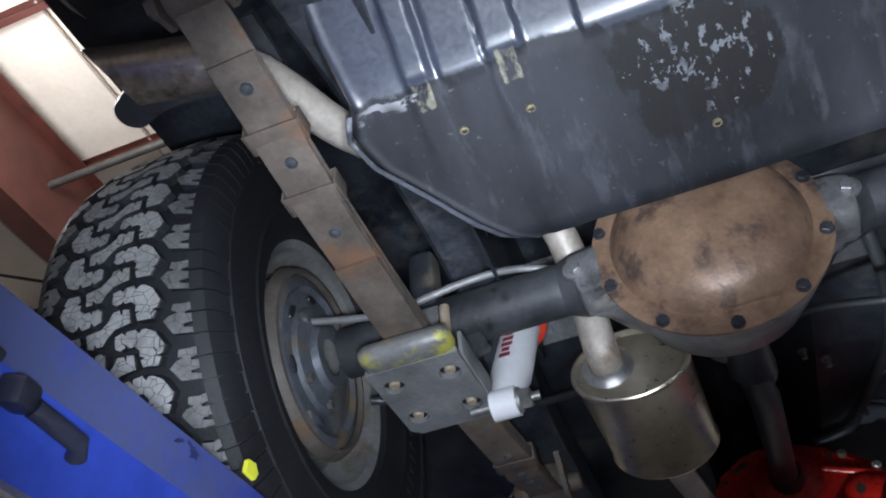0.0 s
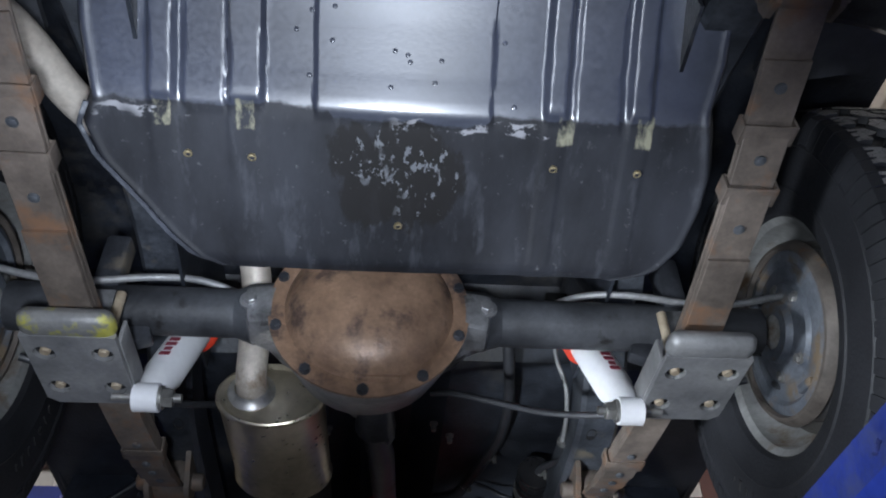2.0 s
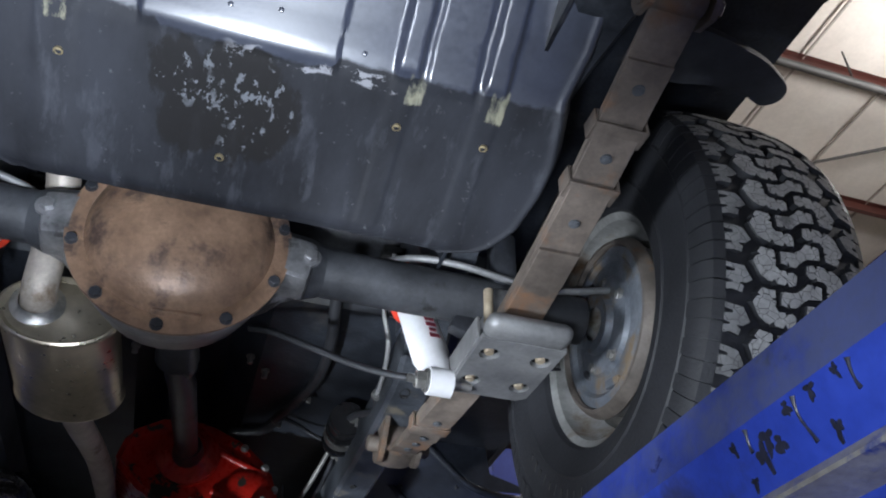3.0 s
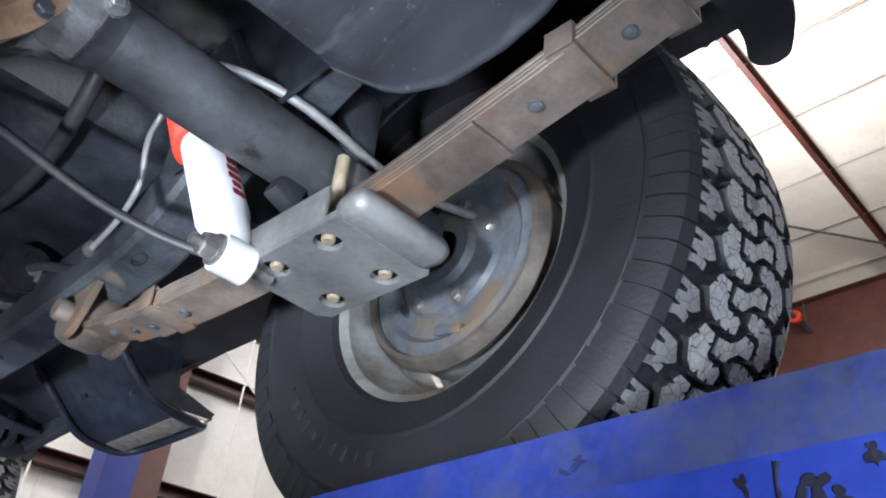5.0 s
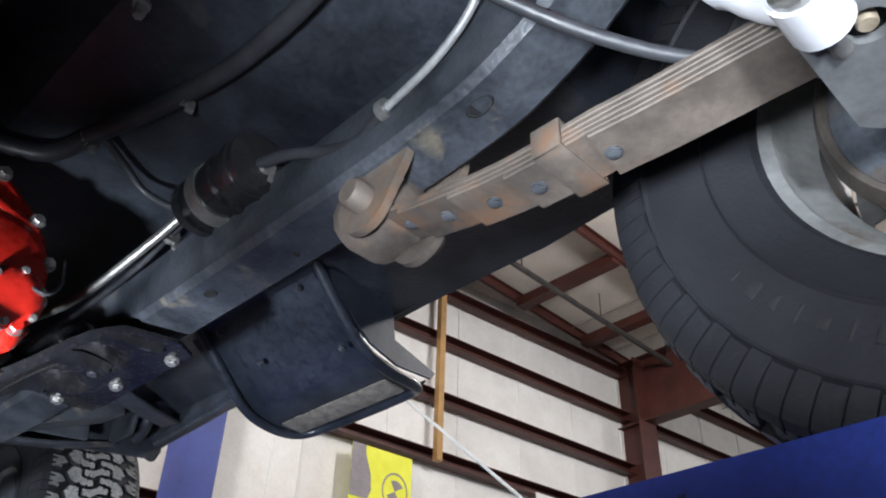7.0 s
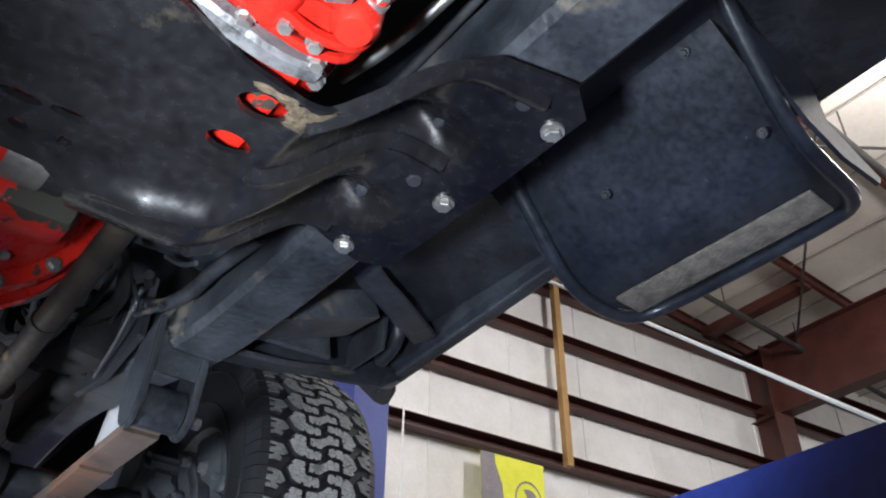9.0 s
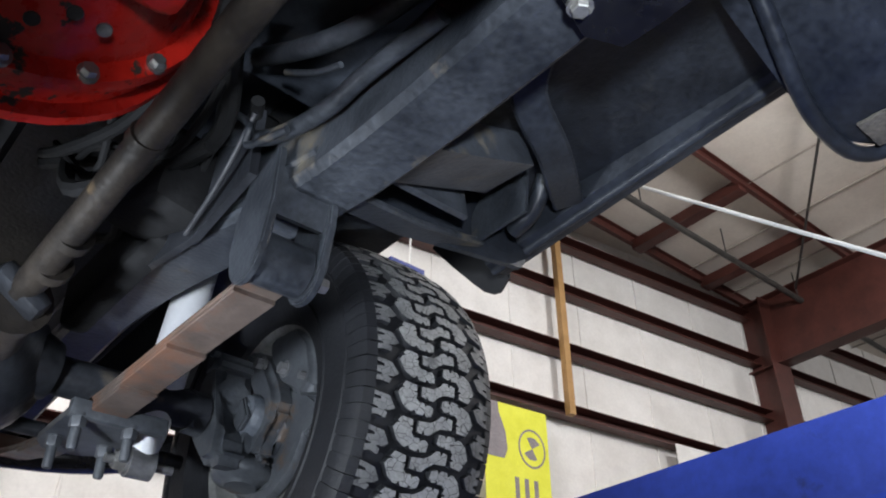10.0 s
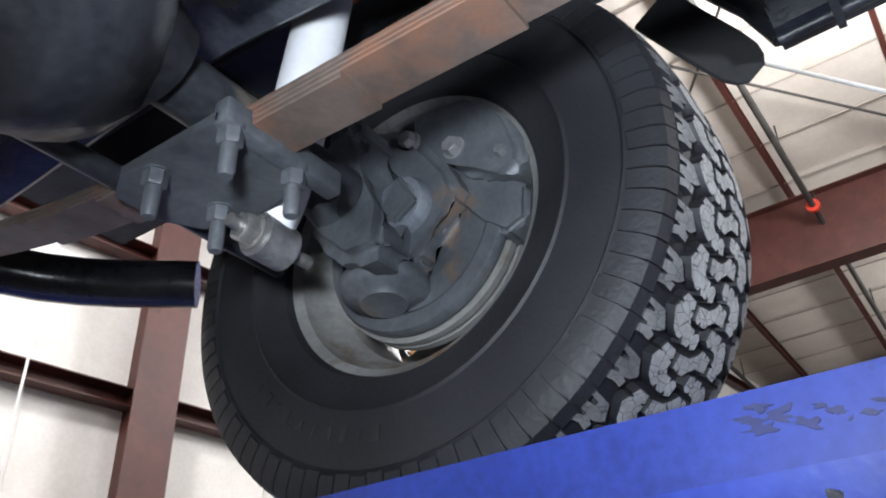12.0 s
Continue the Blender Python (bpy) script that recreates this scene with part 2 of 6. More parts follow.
NOSE = material("plate_nose_paint", (0.2, 0.2, 0.2), (0.36, 0.355, 0.34), 0.4, 0.3, 10, 0.3, 120, (0.5, 0.47, 0.1), 9, 0.53, 0.06, 0.6)
OILY = material("oily_cast_black", (0.006, 0.0065, 0.008), (0.04, 0.043, 0.05), 0.36, 0.0, 5, 0.3, 80, (0.1, 0.08, 0.055), 5, 0.63, 0.1, 0.6)
SEAM = material("scraped_tank_seam", (0.025, 0.028, 0.036), (0.06, 0.066, 0.085), 0.4, 0.1, 8, 0.2, 120, (0.2, 0.21, 0.23), 9, 0.57, 0.06, 0.5)
BOLTEND = material("tan_bolt_end", (0.34, 0.27, 0.19), (0.5, 0.42, 0.31), 0.55, 0.2, 30, 0.2, 90)
RUSTLIP = material("rusty_drum_lip", (0.085, 0.072, 0.062), (0.17, 0.145, 0.125), 0.6, 0.2, 14, 0.35, 130, (0.2, 0.11, 0.055), 9, 0.58, 0.1, 0.85)
HOSE = material("black_hose", (0.018, 0.019, 0.022), (0.042, 0.044, 0.05), 0.45, 0.0, 9, 0.2, 90)
BRASS = material("brass_nut", (0.24, 0.19, 0.1), (0.36, 0.3, 0.18), 0.45, 0.5, 20, 0.1, 90)
LIFT = material("lift_blue_paint", (0.015, 0.036, 0.26), (0.028, 0.06, 0.37), 0.4, 0.0, 4, 0.14, 80, (0.018, 0.026, 0.11), 3.5, 0.58, 0.1, 0.6, speck=0.12)
LIFTLIP = material("lift_scuffed_blue", (0.012, 0.026, 0.17), (0.035, 0.062, 0.33), 0.42, 0.0, 2.5, 0.12, 100, (0.01, 0.012, 0.03), 4.5, 0.6, 0.06, 0.5, speck=0.2)


def dusty_end(m, y_from, y_to, dust):
    """Grey dust and tyre dirt, ragged, on the end of the runway that is driven over."""
    nodes, links = m.node_tree.nodes, m.node_tree.links
    out = nodes["Principled BSDF"]
    tc, sep, add, fade, mix, cut = [nodes.new(k) for k in ("ShaderNodeTexCoord", "ShaderNodeSeparateXYZ", "ShaderNodeMath", "ShaderNodeMapRange", "ShaderNodeMix", "ShaderNodeMath")]
    grain = nodes.new("ShaderNodeTexNoise")
    grain.inputs["Scale"].default_value, grain.inputs["Detail"].default_value, grain.inputs["Roughness"].default_value = 14.0, 9.0, 0.7
    links.new(tc.outputs["Object"], sep.inputs[0])
    links.new(tc.outputs["Object"], grain.inputs["Vector"])
    add.operation = "MULTIPLY_ADD"
    links.new(grain.outputs["Fac"], add.inputs[0])
    add.inputs[1].default_value = 1.5
    links.new(sep.outputs[1], add.inputs[2])
    fade.inputs["From Min"].default_value, fade.inputs["From Max"].default_value = y_from + 0.75, y_to + 0.75
    links.new(add.outputs[0], fade.inputs["Value"])
    cut.operation = "MULTIPLY"
    links.new(fade.outputs[0], cut.inputs[0])
    cut.inputs[1].default_value = 0.62
    mix.data_type = "RGBA"
    links.new(cut.outputs[0], mix.inputs[0])
    links.new(out.inputs["Base Color"].links[0].from_socket, mix.inputs[6])
    mix.inputs[7].default_value = (*dust, 1)
    links.new(mix.outputs[2], out.inputs["Base Color"])


dusty_end(LIFTLIP, -0.2, -0.55, (0.075, 0.085, 0.12))
SMEAR = material("smeared_grease", (0.013, 0.018, 0.07), (0.022, 0.03, 0.13), 0.5, 0.0, 20, 0.3, 90)
GREASE = material("black_grease", (0.008, 0.009, 0.016), (0.02, 0.022, 0.04), 0.4, 0.0, 20, 0.4, 90)
REDOX = material("red_oxide_primer", (0.055, 0.015, 0.011), (0.085, 0.024, 0.018), 0.5, 0.0, 3, 0.08, 70, (0.04, 0.014, 0.01), 5, 0.6, 0.1, speck=0.15)
PANEL = material("white_wall_panel", (0.68, 0.655, 0.62), (0.8, 0.78, 0.75), 0.7, 0.0, 1.2, 0.12, 30, (0.52, 0.47, 0.4), 0.8, 0.68, 0.1, speck=0.06)
ROOF = material("roof_liner", (0.64, 0.57, 0.5), (0.74, 0.68, 0.61), 0.75, 0.0, 0.8, 0.15, 20, speck=0.06)
# liner hue made darker, so the seams' shade sits in the colour
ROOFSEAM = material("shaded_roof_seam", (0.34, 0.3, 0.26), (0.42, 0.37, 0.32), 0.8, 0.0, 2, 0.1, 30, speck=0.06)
PAINT = material("dark_blue_body_paint", (0.012, 0.015, 0.024), (0.02, 0.025, 0.038), 0.25, 0.0, 3, 0.03, 60)
OCHRE = material("ochre_stud", (0.36, 0.2, 0.07), (0.45, 0.26, 0.1), 0.6, 0.0, 5, 0.1, 60, speck=0.15)
YELLOW = material("yellow_banner", (0.72, 0.72, 0.04), (0.8, 0.8, 0.07), 0.6, 0.0, 3, 0.03, 60, speck=0.05)
GREYINK = material("grey_print", (0.2, 0.18, 0.19), (0.26, 0.23, 0.24), 0.6, 0.0, 6, 0.02, 60)
CONCRETE = material("concrete_floor", (0.06, 0.058, 0.056), (0.1, 0.097, 0.094), 0.6, 0.0, 1.5, 0.15, 60, (0.1, 0.1, 0.1), 1.0, 0.62, 0.1)
ROPE = material("white_cord", (0.7, 0.7, 0.68), (0.8, 0.8, 0.78), 0.7, 0.0, 30, 0.1, 120, speck=0.05)
CONDUIT = material("grey_conduit", (0.04, 0.038, 0.036), (0.075, 0.07, 0.066), 0.55, 0.2, 5, 0.1, 90)


AXLE = material("dusty_axle_paint", (0.014, 0.015, 0.018), (0.07, 0.074, 0.083), 0.55, 0.0, 6, 0.3, 120, (0.012, 0.011, 0.011), 9, 0.6, 0.06, 0.4)
DIRTY = material("dirty_shaft", (0.012, 0.01, 0.009), (0.045, 0.036, 0.028), 0.5, 0.2, 9, 0.4, 110, (0.16, 0.11, 0.06), 7, 0.62, 0.08, 0.7)
SKID = material("skid_black", (0.004, 0.004, 0.005), (0.017, 0.017, 0.019), 0.24, 0.0, 5, 0.09, 80, (0.06, 0.05, 0.032), 6, 0.66, 0.1, 0.8, speck=0.3)
MUD = material("dried_mud", (0.035, 0.025, 0.014), (0.1, 0.075, 0.045), 0.9, 0.0, 60, 0.7, 160, (0.2, 0.19, 0.17), 70, 0.6, 0.08, speck=0.5)
STEPBLACK = material("step_black", (0.009, 0.011, 0.016), (0.022, 0.026, 0.037), 0.32, 0.0, 8, 0.12, 100, (0.09, 0.1, 0.12), 40, 0.7, 0.04, 0.7, speck=0.35)
GRIT = material("grip_grit", (0.07, 0.065, 0.06), (0.16, 0.14, 0.12), 0.85, 0.0, 40, 0.6, 200)
WORN = material("worn_edge", (0.3, 0.28, 0.26), (0.42, 0.4, 0.37), 0.4, 0.6, 18, 0.3, 100, (0.03, 0.06, 0.3), 9, 0.52, 0.08, 0.5)
LETTER = material("faded_letter", (0.012, 0.012, 0.013), (0.02, 0.02, 0.022), 0.8, 0.0, 20, 0.1, 90)
INKRED = material("dark_red_print", (0.25, 0.03, 0.05), (0.3, 0.05, 0.08), 0.5, 0.0, 20, 0.02, 90)


def sipes(m, scale):
    """Fine dark cuts across the tread's worn faces."""
    nodes, links = m.node_tree.nodes, m.node_tree.links
    out = nodes["Principled BSDF"]
    tc, warp, cells, edge, mix = [nodes.new(k) for k in ("ShaderNodeTexCoord", "ShaderNodeMapping", "ShaderNodeTexVoronoi", "ShaderNodeMapRange", "ShaderNodeMix")]
    links.new(tc.outputs["Object"], warp.inputs["Vector"])
    warp.inputs["Scale"].default_value = (0.7, 1.0, 1.0)
    links.new(warp.outputs[0], cells.inputs["Vector"])
    cells.feature = "DISTANCE_TO_EDGE"
    cells.inputs["Scale"].default_value = scale
    links.new(cells.outputs["Distance"], edge.inputs["Value"])
    edge.inputs["From Min"].default_value, edge.inputs["From Max"].default_value = 0.012, 0.03
    mix.data_type = "RGBA"
    links.new(edge.outputs[0], mix.inputs[0])
    mix.inputs[6].default_value = (0.06, 0.06, 0.061, 1)
    links.new(out.inputs["Base Color"].links[0].from_socket, mix.inputs[7])
    links.new(mix.outputs[2], out.inputs["Base Color"])


sipes(TREAD, 75.0)
sipes(SHOULDER, 75.0)


# ---- mesh tools ----
def part(name, bm, mat, parent=None, label="", smooth=40):
    bmesh.ops.recalc_face_normals(bm, faces=bm.faces)
    me = bpy.data.meshes.new(name)
    bm.to_mesh(me)
    bm.free()
    for m in mat if isinstance(mat, (list, tuple)) else (mat,):
        me.materials.append(m)
    if smooth:
        me.shade_smooth()
        me.set_sharp_from_angle(angle=radians(smooth))
    return link(name, me, parent, label)


def link(name, me, parent=None, label="", m=None):
    ob = new(name, me)
    if parent is not None:
        ob.parent = parent
        if parent.type == "EMPTY":
            ob.matrix_parent_inverse = parent.matrix_basis.inverted()
    if m is not None:
        ob.matrix_basis = m
    if label:
        tagged(ob, label)
    return ob


def thing(name, base, label, category, group="", kind=""):
    ob = new(name)
    ob.location = base
    ob.empty_display_size = 0.1
    return tagged(ob, label, category, group, kind)


def box(bm, size, m, bevel=0.0, mi=0):
    if not isinstance(m, Matrix):
        m = Matrix.Translation(m)
    got = bmesh.ops.create_cube(bm, size=1.0, matrix=m @ Matrix.Diagonal((*size, 1)))
    faces = {f for v in got["verts"] for f in v.link_faces}
    for f in faces:
        f.material_index = mi
    if bevel:
        bmesh.ops.bevel(bm, geom=list({e for f in faces for e in f.edges}), offset=bevel, segments=2, affect="EDGES", profile=0.5)
    return bm


def bar(bm, a, b, w, h, bevel=0.0):
    """A straight bar of w x h from a to b, h towards z as far as it can be."""
    a, b = Vector(a), Vector(b)
    y = (b - a).normalized()
    x = y.cross(Vector((0, 0, 1)) if abs(y.z) < 0.95 else Vector((1, 0, 0))).normalized()
    z = x.cross(y)
    m = Matrix((x, y, z)).transposed().to_4x4()
    m.translation = (a + b) / 2
    return box(bm, (w, (b - a).length, h), m, bevel)


def smooth_path(pts, n=6):
    pts = [Vector(p) for p in pts]
    out = []
    for i in range(len(pts) - 1):
        p0, p1, p2, p3 = pts[max(i - 1, 0)], pts[i], pts[i + 1], pts[min(i + 2, len(pts) - 1)]
        for k in range(n):
            t = k / n
            out.append(0.5 * ((2 * p1) + (p2 - p0) * t + (2 * p0 - 5 * p1 + 4 * p2 - p3) * t * t + (3 * p1 - p0 - 3 * p2 + p3) * t**3))
    return out + [pts[-1]]


def sweep(bm, pts, section, up=(0, 0, 1), scales=None, caps=True, mi=0):
    """Carries a closed 2D section (side, up) along pts."""
    pts = [Vector(p) for p in pts]
    rings = []
    u = Vector(up)
    for i, p in enumerate(pts):
        d = (pts[min(i + 1, len(pts) - 1)] - pts[max(i - 1, 0)]).normalized()
        side = d.cross(u)
        if side.length < 1e-4:
            side = d.cross(Vector((1, 0.01, 0)))
        side.normalize()
        u = side.cross(d).normalized()
        k = scales[i] if scales else 1.0
        rings.append([bm.verts.new(p + side * a * k + u * b * k) for a, b in section])
    n = len(section)
    for r, q in zip(rings, rings[1:]):
        for j in range(n):
            bm.faces.new((r[j], r[(j + 1) % n], q[(j + 1) % n], q[j])).material_index = mi
    if caps:
        bm.faces.new(rings[0]).material_index = mi
        bm.faces.new(rings[-1][::-1]).material_index = mi
    return bm


def circle(r, n=12, sx=1.0, sy=1.0):
    return [(r * sx * math.cos(2 * math.pi * k / n), r * sy * math.sin(2 * math.pi * k / n)) for k in range(n)]


def rect(w, h, c=0.0):
    a, b = w / 2, h / 2
    if not c:
        return [(-a, -b), (a, -b), (a, b), (-a, b)]
    return [(-a + c, -b), (a - c, -b), (a, -b + c), (a, b - c), (a - c, b), (-a + c, b), (-a, b - c), (-a, -b + c)]


def tube(bm, pts, r, n=12, caps=True, soft=0, scales=None, mi=0):
    return sweep(bm, smooth_path(pts, soft) if soft else pts, circle(r, n), scales=scales, caps=caps, mi=mi)


def axis_frame(origin, axis):
    m = Vector(axis).normalized().to_track_quat("Z", "X").to_matrix().to_4x4()
    m.translation = origin
    return m


def lathe(bm, profile, m, n=32, sx=1.0, sy=1.0, closed=False, mi=0):
    """Turns (radius, height) points about the z axis of m."""
    rings = []
    for r, h in profile:
        if r < 1e-5:
            rings.append([bm.verts.new(m @ Vector((0, 0, h)))])
        else:
            rings.append([bm.verts.new(m @ Vector((r * sx * math.cos(2 * math.pi * k / n), r * sy * math.sin(2 * math.pi * k / n), h))) for k in range(n)])
    pairs = list(zip(rings, rings[1:]))
    if closed:
        pairs.append((rings[-1], rings[0]))
    for a, b in pairs:
        for k in range(n):
            k2 = (k + 1) % n
            if len(a) == 1 and len(b) == 1:
                continue
            if len(a) == 1:
                f = bm.faces.new((a[0], b[k], b[k2]))
            elif len(b) == 1:
                f = bm.faces.new((a[k], a[k2], b[0]))
            else:
                f = bm.faces.new((a[k], a[k2], b[k2], b[k]))
            f.material_index = mi
    return bm


def prism(bm, outline, m, depth, mi=0, taper=0.0):
    """A flat plate: outline in the xy plane of m, depth along z."""
    n = len(outline)
    cx, cy = sum(p[0] for p in outline) / n, sum(p[1] for p in outline) / n
    lo = [bm.verts.new(m @ Vector((x, y, 0))) for x, y in outline]
    hi = [bm.verts.new(m @ Vector((cx + (x - cx) * (1 - taper), cy + (y - cy) * (1 - taper), depth))) for x, y in outline]
    bm.faces.new(lo).material_index = mi
    bm.faces.new(hi[::-1]).material_index = mi
    for k in range(n):
        bm.faces.new((lo[k], lo[(k + 1) % n], hi[(k + 1) % n], hi[k])).material_index = mi
    return bm


def thicken(bm, up):
    """Gives an open sheet a second skin, moved by up, and closes its rim."""
    got = bmesh.ops.extrude_face_region(bm, geom=bm.faces[:])
    bmesh.ops.translate(bm, vec=up, verts=[g for g in got["geom"] if isinstance(g, bmesh.types.BMVert)])


def bolt_head(bm, p, axis, r=0.011, h=0.009, washer=1.45):
    m = axis_frame(p, axis)
    lathe(bm, [(0, -0.004), (r * washer, -0.004), (r * washer, 0.002), (0, 0.002)], m, 14)
    lathe(bm, [(0, 0.0), (r, 0.0), (r, h * 0.85), (r * 0.85, h), (0, h)], m, 6)
    return bm


def plate_holes(bm, outline, holes, m, depth, n=16):
    """A plate with round holes through it: outline and (x, y, r) holes in the xy plane of m."""
    tmp = bmesh.new()
    loops = [outline]
    for hole in holes:
        if len(hole) == 3:
            x, y, r = hole
            hole = [(x + r * math.cos(-2 * math.pi * k / n), y + r * math.sin(-2 * math.pi * k / n)) for k in range(n)]
        loops.append(hole)
    edges, rings = [], []
    for loop in loops:
        vs = [tmp.verts.new((x, y, 0)) for x, y in loop]
        rings.append(vs)
        edges += [tmp.edges.new((vs[k], vs[(k + 1) % len(vs)])) for k in range(len(vs))]
    bmesh.ops.triangle_fill(tmp, use_beauty=True, use_dissolve=False, edges=edges)
    low = {v: bm.verts.new(m @ v.co) for v in tmp.verts}
    top = {v: bm.verts.new(m @ (v.co + Vector((0, 0, depth)))) for v in tmp.verts}
    for f in tmp.faces:
        bm.faces.new([low[v] for v in f.verts])
        bm.faces.new([top[v] for v in reversed(f.verts)])
    for vs in rings:
        for k in range(len(vs)):
            a, b = vs[k], vs[(k + 1) % len(vs)]
            bm.faces.new((low[a], low[b], top[b], top[a]))
    tmp.free()
    return bm


# ---- the vehicle ----
vehicle = thing("off_road_vehicle", (0, 1.27, 1.46), "black old off-road vehicle on a drive-on lift, seen from below", "vehicle")
R_TYRE, REAR_Z, HUB_Z, BASE = 0.408, 1.92, 1.886, 2.54


def tyre_mesh():
    bm = bmesh.new()
    m = Matrix.Rotation(radians(90), 4, "Y")
    side = [(0.21, 0.112), (0.219, 0.126), (0.238, 0.134), (0.262, 0.142), (0.266, 0.1455), (0.27, 0.143), (0.315, 0.147), (0.338, 0.1455), (0.342, 0.149), (0.346, 0.1445), (0.366, 0.1415), (0.378, 0.1375), (0.387, 0.128), (0.3915, 0.113)]
    prof = [(r, -x) for r, x in side] + [(0.3935, -0.07), (0.396, 0.0), (0.3935, 0.07)] + [(r, x) for r, x in reversed(side)]
    lathe(bm, prof, m, 110)
    n = 43
    pitch = 2 * math.pi / n
    # one pitch of the tread in millimetres: hooks either side of a middle Z, and notched shoulder blocks
    hook = [(-4, 41), (-12, 36), (-21, 38), (-23, 42), (-26, 36), (-38, 36), (-45, 29), (-43, 20), (-52, 18), (-44, 15), (-46, 4), (-70, 2), (-77, 12), (-71, 15), (-79, 17), (-85, 27), (-73, 49), (-60, 57), (-52, 58), (-47, 52), (-42, 60), (-27, 60), (-24, 54), (-19, 60), (-6, 57)]
    cen = [(-39, 8), (-39, 28), (-28, 30), (-25, 23), (-22, 30), (-11, 30), (-3, 21), (12, 11), (39, 8), (39, -12), (28, -14), (25, -7), (22, -14), (11, -14), (3, -5), (-12, 5)]
    sho = [(-79, 57), (-92, 37), (-106, 34), (-121, 32), (-121, 40), (-108, 43), (-108, 47), (-121, 48), (-121, 60), (-111, 62), (-111, 65), (-121, 67), (-121, 78), (-110, 77), (-96, 80), (-93, 70), (-101, 66), (-89, 64)]
    unit = [[(u / 1000, v / 60) for u, v in shape] for shape in (hook, cen, sho)]
    hook, cen, sho = unit

    def block(shape, at, flip, low, high, shrink=0.89, top=1):
        cx, cy = sum(p[0] for p in shape) / len(shape), sum(p[1] for p in shape) / len(shape)
        rings = []
        for lift, k in ((low, 0.965), (high - 0.0015, 0.925), (high, shrink)):
            ring = []
            for u, v in shape:
                u, v = cx + (u - cx) * k, cy + (v - cy) * k
                ang = at + v * pitch
                u = u * flip
                r = lift - 0.019 * (abs(u) / 0.14) ** 3
                ring.append(bm.verts.new((u, r * math.cos(ang), r * math.sin(ang))))
            rings.append(ring)
        for a, b in zip(rings, rings[1:]):
            for k in range(len(a)):
                bm.faces.new((a[k], a[(k + 1) % len(a)], b[(k + 1) % len(a)], b[k]))
        bm.faces.new(rings[-1]).material_index = top

    rng = random.Random(5)
    for i in range(n):
        at = i * pitch
        j = lambda: rng.uniform(-0.015, 0.015)  # noqa: E731
        turn = 76 / 60
        block([(u, v + j()) for u, v in hook], at, 1, 0.386, R_TYRE)
        block([(-u, turn - v + j()) for u, v in hook], at, 1, 0.386, R_TYRE)
        block([(u, v + j()) for u, v in cen], at, 1, 0.386, R_TYRE)
        for flip in (1, -1):
            block([(u, v + j()) if flip < 0 else (-u, turn - v + j()) for u, v in sho], at, 1, 0.378, R_TYRE, 0.905, 2)
            # two bars that run down the shoulder
            for q in (0, 1):
                a0 = at + (0.5 * q + 0.04 + (0.51 if flip < 0 else 0.2)) * pitch
                a1 = a0 + 0.45 * pitch
                low = 0.347 if q else 0.34
                ring = []
                for r, x in ((0.3955, 0.119), (0.389, 0.136), (0.377, 0.1425), (0.36, 0.1462), (low, 0.1478), (low, 0.138), (0.378, 0.112)):
                    ring.append([bm.verts.new((x * flip, r * math.cos(a), r * math.sin(a))) for a in (a0, a1)])
                for a, b in zip(ring, ring[1:]):
                    bm.faces.new((a[0], a[1], b[1], b[0]))
                for e in (0, 1):
                    bm.faces.new([p[e] for p in ring])
    bmesh.ops.recalc_face_normals(bm, faces=bm.faces)
    me = bpy.data.meshes.new("tyre")
    bm.to_mesh(me)
    bm.free()
    for m in (RUBBER, TREAD, SHOULDER):
        me.materials.append(m)
    me.shade_smooth()
    me.set_sharp_from_angle(angle=radians(32))
    return me


def rim_mesh():
    bm = bmesh.new()
    m = Matrix.Rotation(radians(90), 4, "Y")
    prof = [(0.223, -0.124), (0.227, -0.119), (0.222, -0.11), (0.208, -0.105), (0.203, -0.07), (0.18, -0.045), (0.178, 0.04), (0.203, 0.065), (0.208, 0.104), (0.223, 0.112), (0.223, 0.118), (0.214, 0.116), (0.199, 0.108), (0.195, 0.066), (0.171, 0.04), (0.172, -0.048), (0.196, -0.074), (0.2, -0.107), (0.214, -0.117)]
    lathe(bm, prof, m, 72, closed=True)
    me = bpy.data.meshes.new("rim")
    bmesh.ops.recalc_face_normals(bm, faces=bm.faces)
    bm.to_mesh(me)
    bm.free()
    me.materials.append(RIM)
    me.shade_smooth()
    me.set_sharp_from_angle(angle=radians(40))
    return me


def disc_mesh():
    bm = bmesh.new()
    m = Matrix.Translation((0.07, 0, 0)) @ Matrix.Rotation(radians(90), 4, "Y")
    ring = [(0.175 * math.cos(2 * math.pi * k / 60), 0.175 * math.sin(2 * math.pi * k / 60)) for k in range(60)]
    holes = []
    for k in range(10):
        a = 2 * math.pi * k / 10
        holes.append([(r * math.cos(a + d), r * math.sin(a + d)) for r, d in ((0.146, 0.13), (0.146, -0.13), (0.151, -0.16), (0.165, -0.15), (0.168, -0.12), (0.168, 0.12), (0.165, 0.15), (0.151, 0.16))])
    plate_holes(bm, ring, holes, m, 0.006)
    me = bpy.data.meshes.new("wheel_disc")
    bmesh.ops.recalc_face_normals(bm, faces=bm.faces)
    bm.to_mesh(me)
    bm.free()
    me.materials.append(RIM)
    return me


TYRE_ME, RIM_ME, DISC_ME = tyre_mesh(), rim_mesh(), disc_mesh()


